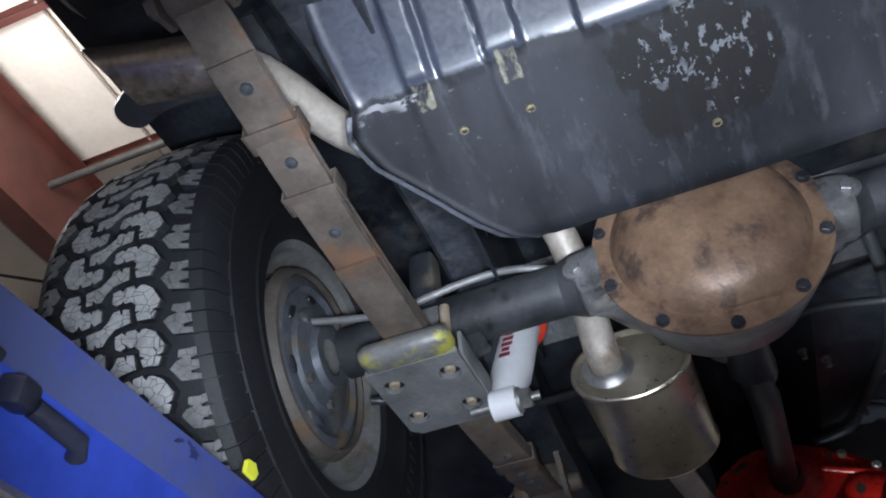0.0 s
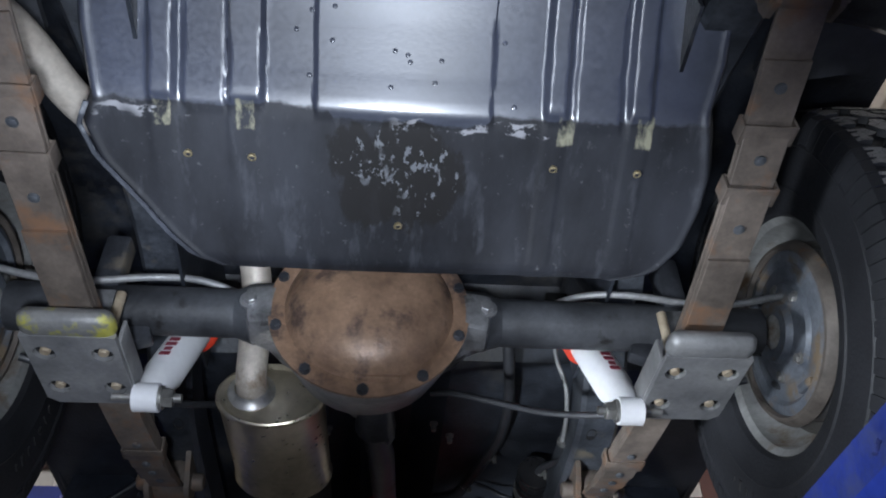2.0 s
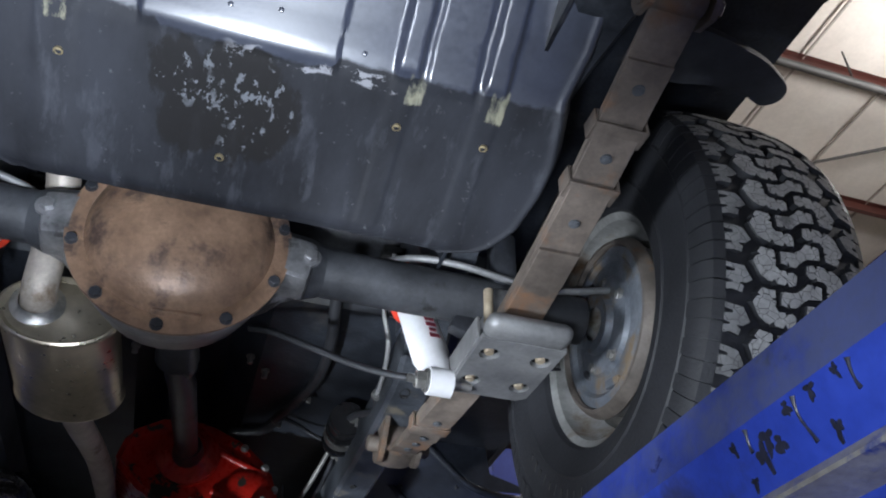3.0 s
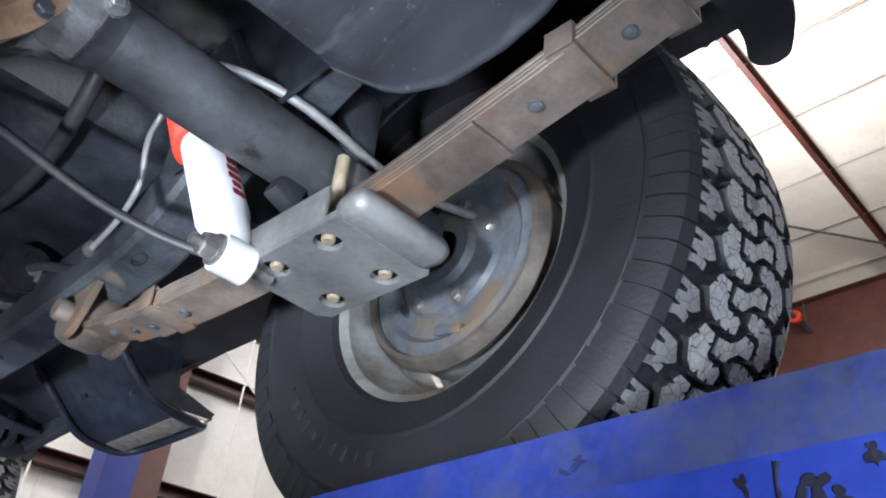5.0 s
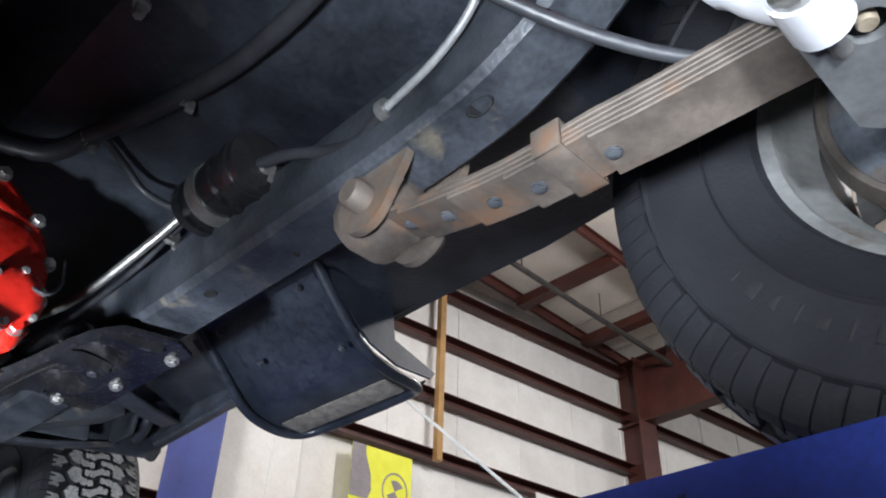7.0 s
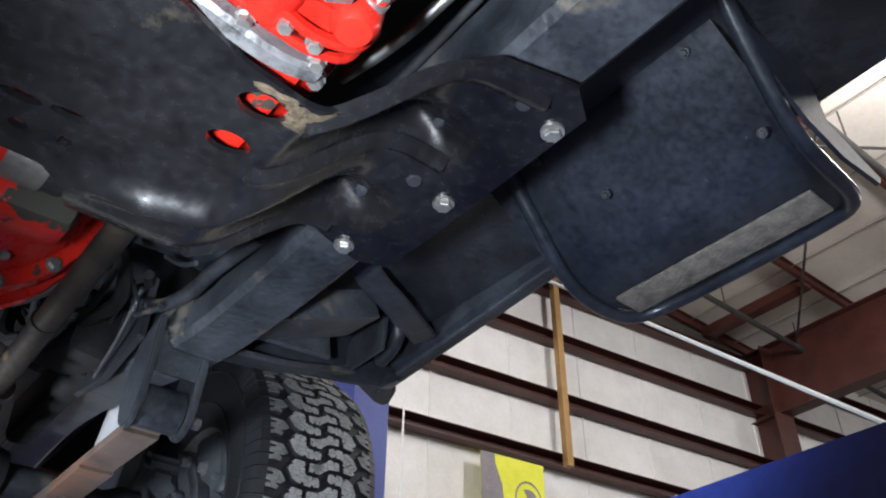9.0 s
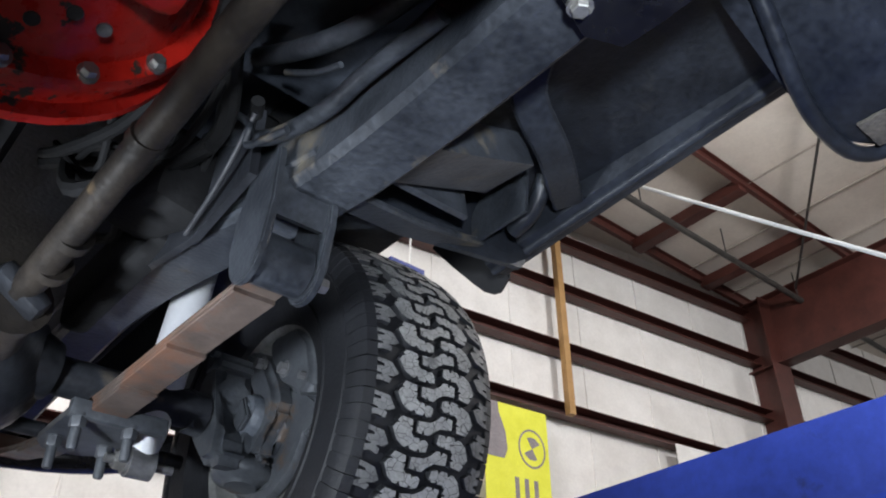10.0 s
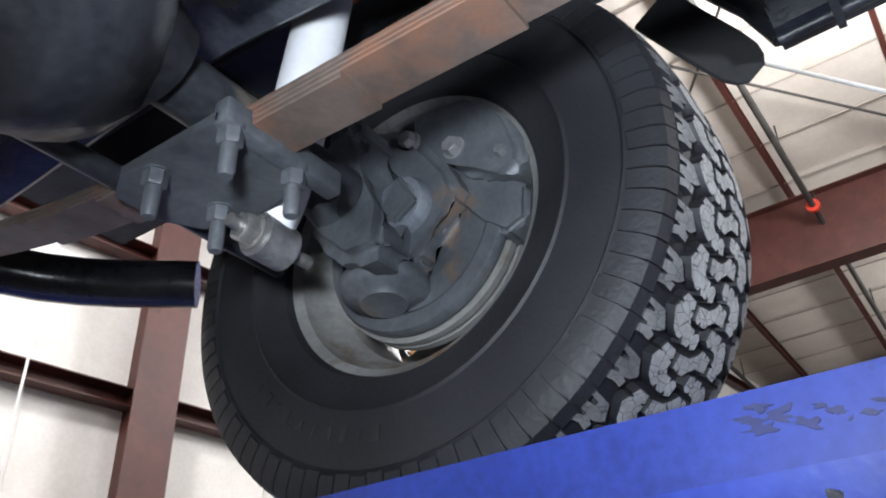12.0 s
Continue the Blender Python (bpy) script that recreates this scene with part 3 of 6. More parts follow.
def wheel(s, x, y, z, spin, size):
    w = new("wheel")
    w.parent = vehicle
    w.matrix_parent_inverse = vehicle.matrix_basis.inverted()
    w.location = (s * x, y, z)
    w.rotation_euler = (spin, 0, 0 if s > 0 else math.pi)
    w.scale = (1.0, size, size)
    tagged(w, "wheel with a worn all-terrain tyre and dusty steel rim")
    for name, me in (("tyre", TYRE_ME), ("rim", RIM_ME), ("wheel_disc", DISC_ME)):
        new(name, me).parent = w
    # raised lettering on the inner wall, as plain bars
    for k in range(10):
        a = radians(208 + 5.2 * k)
        r = 0.296
        bm = bmesh.new()
        mm = Matrix.Translation((-0.1462, r * math.cos(a), r * math.sin(a))) @ Matrix.Rotation(a, 4, "X")
        box(bm, (0.002, (0.02, 0.013, 0.02, 0.016)[k % 4], (0.011, 0.004, 0.008, 0.012, 0.004)[k % 5]), mm, 0.0008)
        part("letter_bar", bm, LETTER).parent = w
    return w


for s in (1, -1):
    wheel(s, 0.845, 0.008, REAR_Z, 0.3 + s, 1.068)
    wheel(s, 0.868, BASE + 0.008, HUB_Z, 0.15 + s, 0.962)

# body tub, hood and hard top over the floor
bm = bmesh.new()
for (y0, y1, w0, z0, w1, z1) in ((-1.28, 2.1, 0.93, 2.45, 0.92, 2.92), (2.1, 3.3, 0.9, 2.45, 0.82, 2.95)):
    ends = []
    for y in (y0, y1):
        ends.append([bm.verts.new(p) for p in ((-w0, y, z0), (w0, y, z0), (w1, y, z1), (-w1, y, z1))])
    a, b = ends
    for k in range(4):
        bm.faces.new((a[k], a[(k + 1) % 4], b[(k + 1) % 4], b[k]))
    bm.faces.new(a), bm.faces.new(b[::-1])
bmesh.ops.bevel(bm, geom=bm.edges[:], offset=0.04, segments=3, affect="EDGES")
part("body_tub", bm, PAINT, vehicle, "dark blue body tub and hood")
bm = bmesh.new()
prism(bm, [(-0.86, -1.24), (0.86, -1.24), (0.86, 1.9), (-0.86, 1.9)], Matrix.Translation((0, 0, 2.9)), 0.72, taper=0.14)
bmesh.ops.bevel(bm, geom=bm.edges[:], offset=0.06, segments=3, affect="EDGES")
part("hard_top", bm, PAINT, vehicle, "dark hard top")
# frame rails
RAIL = [(0.47, -1.15, 2.06), (0.47, -0.7, 2.085), (0.47, -0.35, 2.15), (0.47, 0.12, 2.15), (0.474, 0.36, 2.02), (0.476, 0.5, 1.985), (0.478, 0.8, 1.975), (0.478, 1.4, 1.972), (0.47, 1.85, 1.972), (0.45, 2.2, 2.03), (0.44, 2.6, 2.085), (0.44, 3.1, 2.06), (0.44, 3.4, 2.04)]
for s in (1, -1):
    bm = bmesh.new()
    sweep(bm, smooth_path([(s * x, y, z) for x, y, z in RAIL], 5), rect(0.094, 0.115, 0.01))
    rail = part("frame_rail", bm, RAILTOP, vehicle, "black painted steel frame rail with dried road dirt")
    # black dishes on the lower flange; the dark inside drain holes is painted
    line = smooth_path(RAIL, 5)

    def rail_z(y):
        return float(np.interp(y, [p.y for p in line], [p.z for p in line]))

    for x, y, ra, rb in ((0.462, 0.432, 0.012, 0.019), (0.45, 0.33, 0.006, 0.022), (0.5, 0.29, 0.005, 0.013), (0.455, 0.64, 0.006, 0.009), (0.49, 0.8, 0.006, 0.006), (0.468, 0.98, 0.009, 0.012)):
        bm = bmesh.new()
        tilt = math.degrees(math.atan((rail_z(y + 0.02) - rail_z(y - 0.02)) / 0.04))
        lathe(bm, [(0.0, 0.0), (0.8, 0.0), (0.86, -0.0012), (1.0, -0.0006), (1.0, 0.004)], pose(s * x, y, rail_z(y) - 0.0582, tilt, 0, 0), 24, ra, rb)
        part("dark_hole_dish", bm, (WELL,), rail, "black oval dish, painted dark as a drain hole")
    # pressed ridges along the rail's inner side
    for dz in (-0.03, 0.032):
        bm = bmesh.new()
        sweep(bm, smooth_path([(s * (x - 0.046), y, z + dz) for x, y, z in RAIL[8:]], 5), rect(0.012, 0.012, 0.004))
        part("rail_ridge", bm, RAILTOP, rail)

# floor pan with a tunnel, and the pan over the axle
bm = bmesh.new()
ys = [-1.3, -0.5, 0.1, 0.32, 0.44, 0.7, 1.0, 1.3, 1.6, 1.95, 2.08, 2.6, 3.5]
xs = [-0.93, -0.72, -0.7, -0.56, -0.4, -0.3, -0.15, -0.07, 0.0, 0.07, 0.15, 0.3, 0.4, 0.56, 0.7, 0.72, 0.93]


def floor_z(x, y):
    k = min(1.0, max(0.0, (y - 0.3) / 0.16)) * min(1.0, max(0.0, (2.08 - y) / 0.12))
    tunnel = 0.1 * min(1.0, max(0.0, (0.15 - abs(x)) / 0.08))
    return 2.3 - (0.19 - tunnel) * k - 0.012 * k * (0.55 < abs(x) < 0.72)


grid = [[bm.verts.new((x, y, floor_z(x, y))) for x in xs] for y in ys]
for a, b in zip(grid, grid[1:]):
    for k in range(len(xs) - 1):
        bm.faces.new((a[k], a[k + 1], b[k + 1], b[k]))
thicken(bm, (0, 0, 0.02))
part("floor_pan", bm, BODY, vehicle, "dark blue-black floor pan with undercoating", smooth=35)

# rear axle
DX = -0.05
axle = bmesh.new()
tube(axle, [(-0.7, 0.026, REAR_Z + 0.018), (0.7, 0.026, REAR_Z + 0.018)], 0.046, 32)
for s in (1, -1):
    tube(axle, [(DX + s * 0.12, 0.022, REAR_Z + 0.014), (DX + s * 0.215, 0.024, REAR_Z + 0.016), (DX + s * 0.24, 0.026, REAR_Z + 0.018)], 0.056, 28, scales=[1.15, 1.0, 0.84])
rear_axle = part("rear_axle", axle, AXLE, vehicle, "black rear axle tube")
bm = bmesh.new()
mc = axis_frame((DX, 0.02, REAR_Z - 0.01), (0, -1, 0))
lathe(bm, [(0.05, -0.24), (0.055, -0.18), (0.09, -0.12), (0.14, -0.06), (0.158, 0.0), (0.168, 0.035), (0.168, 0.06), (0, 0.06)], mc, 32, 1.06, 1.03)
for s in (1, -1):
    box(bm, (0.07, 0.075, 0.085), pose(DX + s * 0.185, -0.01, REAR_Z - 0.01, 0, s * 8, 0), 0.012)
    bolt_head(bm, (DX + s * 0.212, -0.045, REAR_Z - 0.005), (0, -1, 0), 0.013, 0.012)
    tube(bm, [(DX + s * 0.1, 0.06, REAR_Z + 0.005), (DX + s * 0.135, 0.045, REAR_Z + 0.006), (DX + s * 0.17, 0.03, REAR_Z + 0.01), (DX + s * 0.225, 0.024, REAR_Z + 0.016)], 0.05, 24, scales=[1.7, 1.5, 1.2, 0.95])
part("differential_housing", bm, CASTING, rear_axle, "greasy cast iron differential housing")
bm = bmesh.new()
mc = axis_frame((DX, -0.041, REAR_Z - 0.012), (0, -1, 0))
lathe(bm, [(0.174, 0.0), (0.174, 0.006), (0.151, 0.008), (0.146, 0.006), (0.142, 0.014), (0.135, 0.03), (0.116, 0.049), (0.085, 0.062), (0.045, 0.069), (0.0, 0.071)], mc, 48, 1.07, 1.03)
box(bm, (0.075, 0.012, 0.01), pose(DX + 0.02, -0.052, REAR_Z - 0.165, -20, 0, 0), 0.003)
cover = part("differential_cover", bm, RUST, rear_axle, "rust-brown domed differential cover")
for k in range(10):
    a = 2 * math.pi * (k + 0.45) / 10
    bm = bmesh.new()
    bolt_head(bm, (DX + 0.163 * 1.03 * math.cos(a), -0.048, REAR_Z - 0.012 + 0.163 * 1.07 * math.sin(a)), (0, -1, 0), 0.0095, 0.009, 1.1)
    part("cover_bolt", bm, CHASSIS, rear_axle)
bm = bmesh.new()
tube(bm, [(DX + 0.015, 0.16, 1.885), (DX + 0.018, 0.24, 1.868), (DX + 0.02, 0.29, 1.862)], 0.05, 16, scales=[1.0, 0.75, 0.85])
tube(bm, [(-0.03, 0.28, 1.862), (-0.026, 0.36, 1.868), (-0.015, 0.44, 1.88), (0.02, 1.12, 1.985)], 0.03, 16, scales=[0.8, 0.9, 1.0, 1.0])
tube(bm, [(0.017, 0.98, 1.968), (0.02, 1.1, 1.982)], 0.05, 16, scales=[0.7, 1.0])
box(bm, (0.085, 0.045, 0.03), pose(-0.03, 0.3, 1.863, 0, 30, 0), 0.008)
part("driveshaft", bm, CHASSIS, vehicle, "rusty black rear driveshaft with its joint")


# leaf springs
def leaf_pack(s, line, ends, leaves, width, name_label, steel=SPRING):
    """line: x of the spring at y; ends: the path of the pack's top as (y, z); leaves: (rear y, front y) of each leaf from the top down."""
    path = smooth_path([(line(s, y), y, z) for y, z in ends], 8)
    t = 0.0068

    def z_at(y):
        for p, q in zip(path, path[1:]):
            if p.y <= y <= q.y:
                return p.z + (q.z - p.z) * (y - p.y) / max(q.y - p.y, 1e-6)
        return path[0].z if y < path[0].y else path[-1].z

    spring = None
    for i, (y0, y1) in enumerate(leaves):
        n = max(10, int((y1 - y0) / 0.05))
        pts = [(line(s, y), y, z_at(y) - t * (i + 0.5)) for y in [y0 + (y1 - y0) * k / n for k in range(n + 1)]]
        bm = bmesh.new()
        sweep(bm, pts, rect(width - 0.0012 * (i % 2), t - 0.0002, 0.0012))
        if i == 0:
            for y, z in (ends[0], ends[-1]):
                tube(bm, [(line(s, y) - width / 2, y, z + 0.012), (line(s, y) + width / 2, y, z + 0.012)], 0.024, 18)
            spring = part("leaf_spring", bm, steel, vehicle, name_label)
        else:
            part("leaf", bm, steel, spring)
    return spring, z_at


REAR_ENDS = [(-0.68, 1.955), (-0.52, 1.926), (-0.38, 1.9), (-0.25, 1.884), (-0.12, 1.87), (0.0, 1.864), (0.12, 1.856), (0.25, 1.842), (0.38, 1.838), (0.5, 1.852), (0.6, 1.872)]
REAR_LEAVES = [(-0.68, 0.6), (-0.6, 0.56), (-0.5, 0.48), (-0.4, 0.4), (-0.27, 0.3)]


def rear_line(s, y):
    """The rear springs run inwards ahead of the axle, and lean a little to one side behind it."""
    return s * (0.531 - min(0.036, 0.12 * max(y, 0.0))) + 0.036 * min(y, 0.0)


for s in (1, -1):
    X = 0.531
    spring, z_at = leaf_pack(s, rear_line, REAR_ENDS, REAR_LEAVES, 0.068, "rusty multi-leaf rear spring")
    for y, n in ((-0.49, 2.2), (-0.39, 3.0), (0.34, 3.4)):
        bm = bmesh.new()
        t = 0.0068 * n
        zc = z_at(y)
        xc = rear_line(s, y)
        for dz, sz in ((0.004, 0.004), (-t - 0.004, 0.004)):
            box(bm, (0.08, 0.035, sz), (xc, y, zc + dz), 0.001)
        for dx in (-0.039, 0.039):
            box(bm, (0.004, 0.035, t + 0.012), (xc + dx, y, zc - t / 2), 0.001)
        part("spring_clip", bm, SPRING, spring)
    for y in (-0.56, -0.45, -0.33, 0.29, 0.38, 0.44, 0.51, 0.57):
        bm = bmesh.new()
        zz = z_at(y) - 0.0068 * sum(1 for a, b in REAR_LEAVES if a < y < b)
        bolt_head(bm, (rear_line(s, y), y, zz), (0, 0, -1), 0.0075, 0.004, 1.2)
        part("spring_rivet", bm, BRAKE, spring)
    # bottom plate with a turned-up rear edge
    bm = bmesh.new()
    z0 = 1.784
    holes = [(a, b, 0.0185) for a in (-0.047, 0.047) for b in (-0.05, 0.05)]
    outline = [(-0.076, -0.098), (0.076, -0.098), (0.076, 0.085), (0.06, 0.1), (-0.076, 0.1)]
    plate_holes(bm, outline, holes, Matrix.Translation((s * X, 0, z0)) @ Matrix.Diagonal((s, 1, 1, 1)), 0.01)
    plate = part("spring_plate", bm, PLATE, vehicle, "galvanised spring plate with yellow paint marks")
    bm = bmesh.new()
    box(bm, (0.153, 0.056, 0.036), pose(s * X, -0.112, z0 + 0.0185, 3, 0, 0), 0.0165)
    part("plate_nose", bm, NOSE if s < 0 else PLATE, plate, "rounded nose daubed with yellow paint" if s < 0 else "rounded grey nose", smooth=60)
    for dx in (-0.075, 0.075):
        bm = bmesh.new()
        box(bm, (0.007, 0.17, 0.046), (s * X + dx, 0.01, z0 + 0.032), 0.002)
        part("plate_flange", bm, PLATE, plate)
    for a in (-0.047, 0.047):
        for b in (-0.05, 0.05):
            bm = bmesh.new()
            tube(bm, [(s * X + a, b, z0 + 0.13), (s * X + a, b, z0 + 0.003), (s * X + a, b, z0 + 0.001)], 0.0088, 14, scales=[1, 1, 0.85])
            part("u_bolt", bm, BOLTEND, plate, "tan rusted bolt end in its hole")
            # added black disc: puts the shade inside the bolt hole into colour
            bm = bmesh.new()
            lathe(bm, [(0.0, 0.0), (0.026, 0.0), (0.026, 0.004), (0.0, 0.004)], Matrix.Translation((s * X + a, b, z0 + 0.0112)), 18)
            part("hole_shadow_plate", bm, WELL, plate)
    # shackle and front hanger
    for dx in (-0.043, 0.043):
        bm = bmesh.new()
        outline = [(-0.03, -0.012), (-0.018, -0.03), (0.018, -0.03), (0.03, -0.012), (0.034, 0.02), (0.034, 0.11), (0.018, 0.132), (-0.018, 0.132), (-0.034, 0.11), (-0.034, 0.02)]
        prism(bm, outline, Matrix.Translation((rear_line(s, -0.68) + dx - 0.004, -0.68, 1.967)) @ Matrix.Rotation(radians(90), 4, "Z") @ Matrix.Rotation(radians(90), 4, "X") @ Matrix.Rotation(radians(25), 4, "Z"), 0.008)
        bolt_head(bm, (rear_line(s, -0.68) + dx * 1.12, -0.68, 1.967), (dx, 0, 0), 0.016, 0.014)
        part("shackle", bm, SPRING, spring, "rusty spring shackle")
    HX = rear_line(s, 0.6)
    bm = bmesh.new()
    for dx in (-0.046, 0.042):
        outline = [(0.045 * math.cos(radians(a)), 0.045 * math.sin(radians(a))) for a in range(-160, 21, 18)] + [(0.06, 0.05), (0.06, 0.12), (-0.1, 0.14), (-0.07, 0.03)]
        prism(bm, outline, Matrix.Translation((HX + dx - 0.004, 0.605, 1.884)) @ Matrix.Rotation(radians(90), 4, "Z") @ Matrix.Rotation(radians(90), 4, "X"), 0.012)
    box(bm, (0.102, 0.11, 0.085), pose(HX, 0.625, 1.897, -14, 0, 0), 0.03)
    tube(bm, [(HX - 0.075, 0.605, 1.884), (HX - 0.07, 0.605, 1.884), (HX + 0.07, 0.605, 1.884), (HX + 0.075, 0.605, 1.884)], 0.02, 16, scales=[0.8, 1, 1, 0.8])
    part("spring_hanger", bm, SPRING, vehicle, "rusty grey front hanger of the rear spring")


# shock absorbers
def shock(s, low, top, label, eye=WHITE, boot=0.57):
    low, top = Vector(low), Vector(top)
    d = top - low
    bm = bmesh.new()
    tube(bm, [low + d * k for k in (0.02, 0.07, 0.12, 0.16, 0.18, boot + 0.03)], 0.036, 24, scales=[0.6, 0.78, 0.88, 0.9, 1.0, 1.0])
    body = part("shock_absorber", bm, WHITE, vehicle, label)
    bm = bmesh.new()
    tube(bm, [low - Vector((0.022 * s, 0, 0)), low + Vector((0.022 * s, 0, 0))], 0.026, 20)
    part("shock_eye", bm, eye, body)
    bm = bmesh.new()
    n = 42
    tube(bm, [low + d * (boot + (0.88 - boot) * k / n) for k in range(n + 1)], 0.045, 20, scales=[1.06 if k % 3 == 1 else 0.95 for k in range(n + 1)])
    part("rubber_boot", bm, REDBOOT, body, "red ribbed rubber boot")
    bm = bmesh.new()
    tube(bm, [low + d * 0.86, low + d * 0.93, low + d * 1.02], 0.03, 16, scales=[1.0, 0.5, 0.5])
    box(bm, (0.09, 0.08, 0.03), top, 0.006)
    part("shock_mount", bm, WELL, body, "black upper shock mount")
    bm = bmesh.new()
    tube(bm, [low - Vector((0.06 * s, 0, 0)), low + Vector((0.06 * s, 0, 0))], 0.008, 10)
    bolt_head(bm, low - Vector((0.026 * s, 0, 0)), (-s, 0, 0), 0.018, 0.02, 1.2)
    part("shock_bolt", bm, STEEL, body, "steel mounting bolt with rubber bush")
    return body


for s in (1, -1):
    rear_shock = shock(s, (s * 0.434, 0.074, 1.782), (s * 0.395, 0.29, 2.188), "white shock absorber with red rubber boot")
    # the maker's lettering, as plain red bars along the tube
    low, d = Vector((s * 0.434, 0.074, 1.782)), Vector((s * -0.039, 0.216, 0.406))
    u = d.normalized()
    for k in range(7):
        out = (Vector((s * 0.1, -0.88, -0.4)) - u * u.dot(Vector((s * 0.1, -0.88, -0.4)))).normalized()
        side = u.cross(out)
        p = low + d * (0.22 + 0.042 * k) + out * 0.0362
        m = Matrix((u, side, out)).transposed().to_4x4()
        m.translation = p
        bm = bmesh.new()
        box(bm, (0.012, (0.02, 0.014, 0.021)[k % 3], 0.0012), m)
        part("letter_bar", bm, INKRED, rear_shock)

# fuel tank
LEFT = [(-1.0, -0.48), (-0.62, -0.488), (-0.53, -0.486), (-0.46, -0.47), (-0.445, -0.466), (-0.41, -0.482), (-0.365, -0.463), (-0.25, -0.36), (-0.225, -0.332), (-0.205, -0.3)]
RIGHT = [(-1.0, 0.49), (-0.62, 0.49), (-0.52, 0.482), (-0.465, 0.464), (-0.38, 0.48), (-0.33, 0.476), (-0.27, 0.459), (-0.235, 0.43), (-0.218, 0.4), (-0.205, 0.36)]


def along(table, y):
    return float(np.interp(y, [p[0] for p in table], [p[1] for p in table]))


def tank_z(x, y):
    z = float(np.interp(y, [-1.0, -0.7, -0.65, -0.6, -0.55, -0.5, -0.46, -0.438, -0.33, -0.225, -0.205], [2.26, 2.135, 2.107, 2.076, 2.041, 2.0, 1.963, 1.948, 1.902, 1.857, 1.859]))
    rib = 0.0
    for c, w, h in ((-0.36, 0.015, 0.016), (-0.24, 0.021, 0.018), (0.217, 0.013, 0.016), (0.345, 0.014, 0.014)):
        k = min(1.0, max(0.0, (w + 0.007 - abs(x - c)) / 0.007))
        fade = min(1.0, max(0.1 if y > -0.455 else 0.0, (-0.447 - y) / 0.02))
        rib = max(rib, h * k * k * (3 - 2 * k) * fade * min(1.0, max(0.0, (y + 0.8) / 0.05)))
    # wide pressed fields between the ribs
    field = 0.006 if y < -0.45 and (abs(x + 0.3) < 0.03 or abs(x + 0.01) < 0.13 or abs(x - 0.28) < 0.035) else 0.0
    return z - rib - field + 0.0025 * math.sin(9 * x + 4 * y)


bm = bmesh.new()
rings = []
ys = sorted(set([round(v, 4) for v in np.linspace(-1.0, -0.5, 24)] + [round(v, 4) for v in np.linspace(-0.49, -0.205, 30)]))
for y in ys:
    l, r = along(LEFT, y), along(RIGHT, y)
    ring = []
    for x in np.linspace(0, 1, 281):
        px = l + (r - l) * x
        e = min(x, 1 - x) * (r - l)
        ring.append(bm.verts.new((px, y, tank_z(px, y) + 0.03 * max(0.0, 1 - e / 0.022) ** 2 - 0.006 * math.exp(-((e - 0.012) / 0.008) ** 2))))
    ring.append(bm.verts.new((r - 0.01, y, 2.29)))
    ring.insert(0, bm.verts.new((l + 0.01, y, 2.29)))
    rings.append(ring)
for a, b in zip(rings, rings[1:]):
    for k in range(len(a) - 1):
        bm.faces.new((a[k], a[k + 1], b[k + 1], b[k]))
bm.faces.new(rings[0])
bm.faces.new(rings[-1][::-1])
tank = part("fuel_tank", bm, TANK, vehicle, "dark blue-black ribbed steel fuel tank with scraped paint", smooth=55)
for x, y in ((-0.232, -0.38), (-0.326, -0.379), (0.222, -0.384), (0.354, -0.382), (-0.01, -0.288)):
    bm = bmesh.new()
    lathe(bm, [(0.0, -0.002), (0.006, -0.002), (0.0066, 0.002), (0.0045, 0.003), (0.0038, 0.0), (0.0, 0.0)], axis_frame((x, y, tank_z(x, y)), (0, 0, -1)), 12)
    part("tank_plug", bm, BRASS, tank)
rng = random.Random(11)
for k in range(16):
    x, y = rng.uniform(-0.18, 0.16), rng.uniform(-0.6, -0.46)
    bm = bmesh.new()
    lathe(bm, [(0.004, 0.0), (0.0032, 0.0022), (0.0, 0.003)], axis_frame((x, y, tank_z(x, y)), (0, -1.0, -0.9)), 8)
    part("rivet", bm, TANK, tank)

# worn seam round the tank's lower edge
for table in (LEFT,):
    bm = bmesh.new()
    pts = [(along(table, y), y, tank_z(along(table, y) * 0.97, y) + 0.008) for y in np.linspace(-0.44, -0.21, 30)]
    sweep(bm, pts, rect(0.008, 0.004, 0.0012))
    part("tank_seam", bm, SEAM, tank, "worn folded seam")
# muffler and pipes
bm = bmesh.new()
mm = axis_frame((-0.226, 0.115, 1.822), (0.03, 1, -0.02))
lathe(bm, [(0.0, 0.004), (0.086, 0.006), (0.095, -0.002), (0.1, 0.0), (0.102, 0.006), (0.098, 0.012), (0.098, 0.285), (0.102, 0.29), (0.1, 0.296), (0.092, 0.296), (0.0, 0.29)], mm, 56, 0.68, 1.0)
muffler = part("muffler", bm, STAINLESS, vehicle, "oval stainless muffler with tan heat tint")
bm = bmesh.new()
tube(bm, [(-0.262, 0.14, 1.83), (-0.264, 0.1, 1.85), (-0.266, 0.082, 1.92), (-0.27, 0.06, 2.01), (-0.29, -0.02, 2.08), (-0.35, -0.12, 2.1), (-0.45, -0.22, 2.09), (-0.52, -0.36, 2.05), (-0.56, -0.47, 2.04), (-0.59, -0.53, 2.032), (-0.64, -0.556, 2.031)], 0.029, 18, soft=6)
part("tail_pipe", bm, PIPE, muffler, "pale aluminised tail pipe")
bm = bmesh.new()
lathe(bm, [(0.043, 0.0), (0.045, 0.006), (0.036, 0.012), (0.031, 0.02)], axis_frame((-0.262, 0.126, 1.83), (0.0, -1, 0.1)), 24)
part("weld_collar", bm, STEEL, muffler)
bm = bmesh.new()
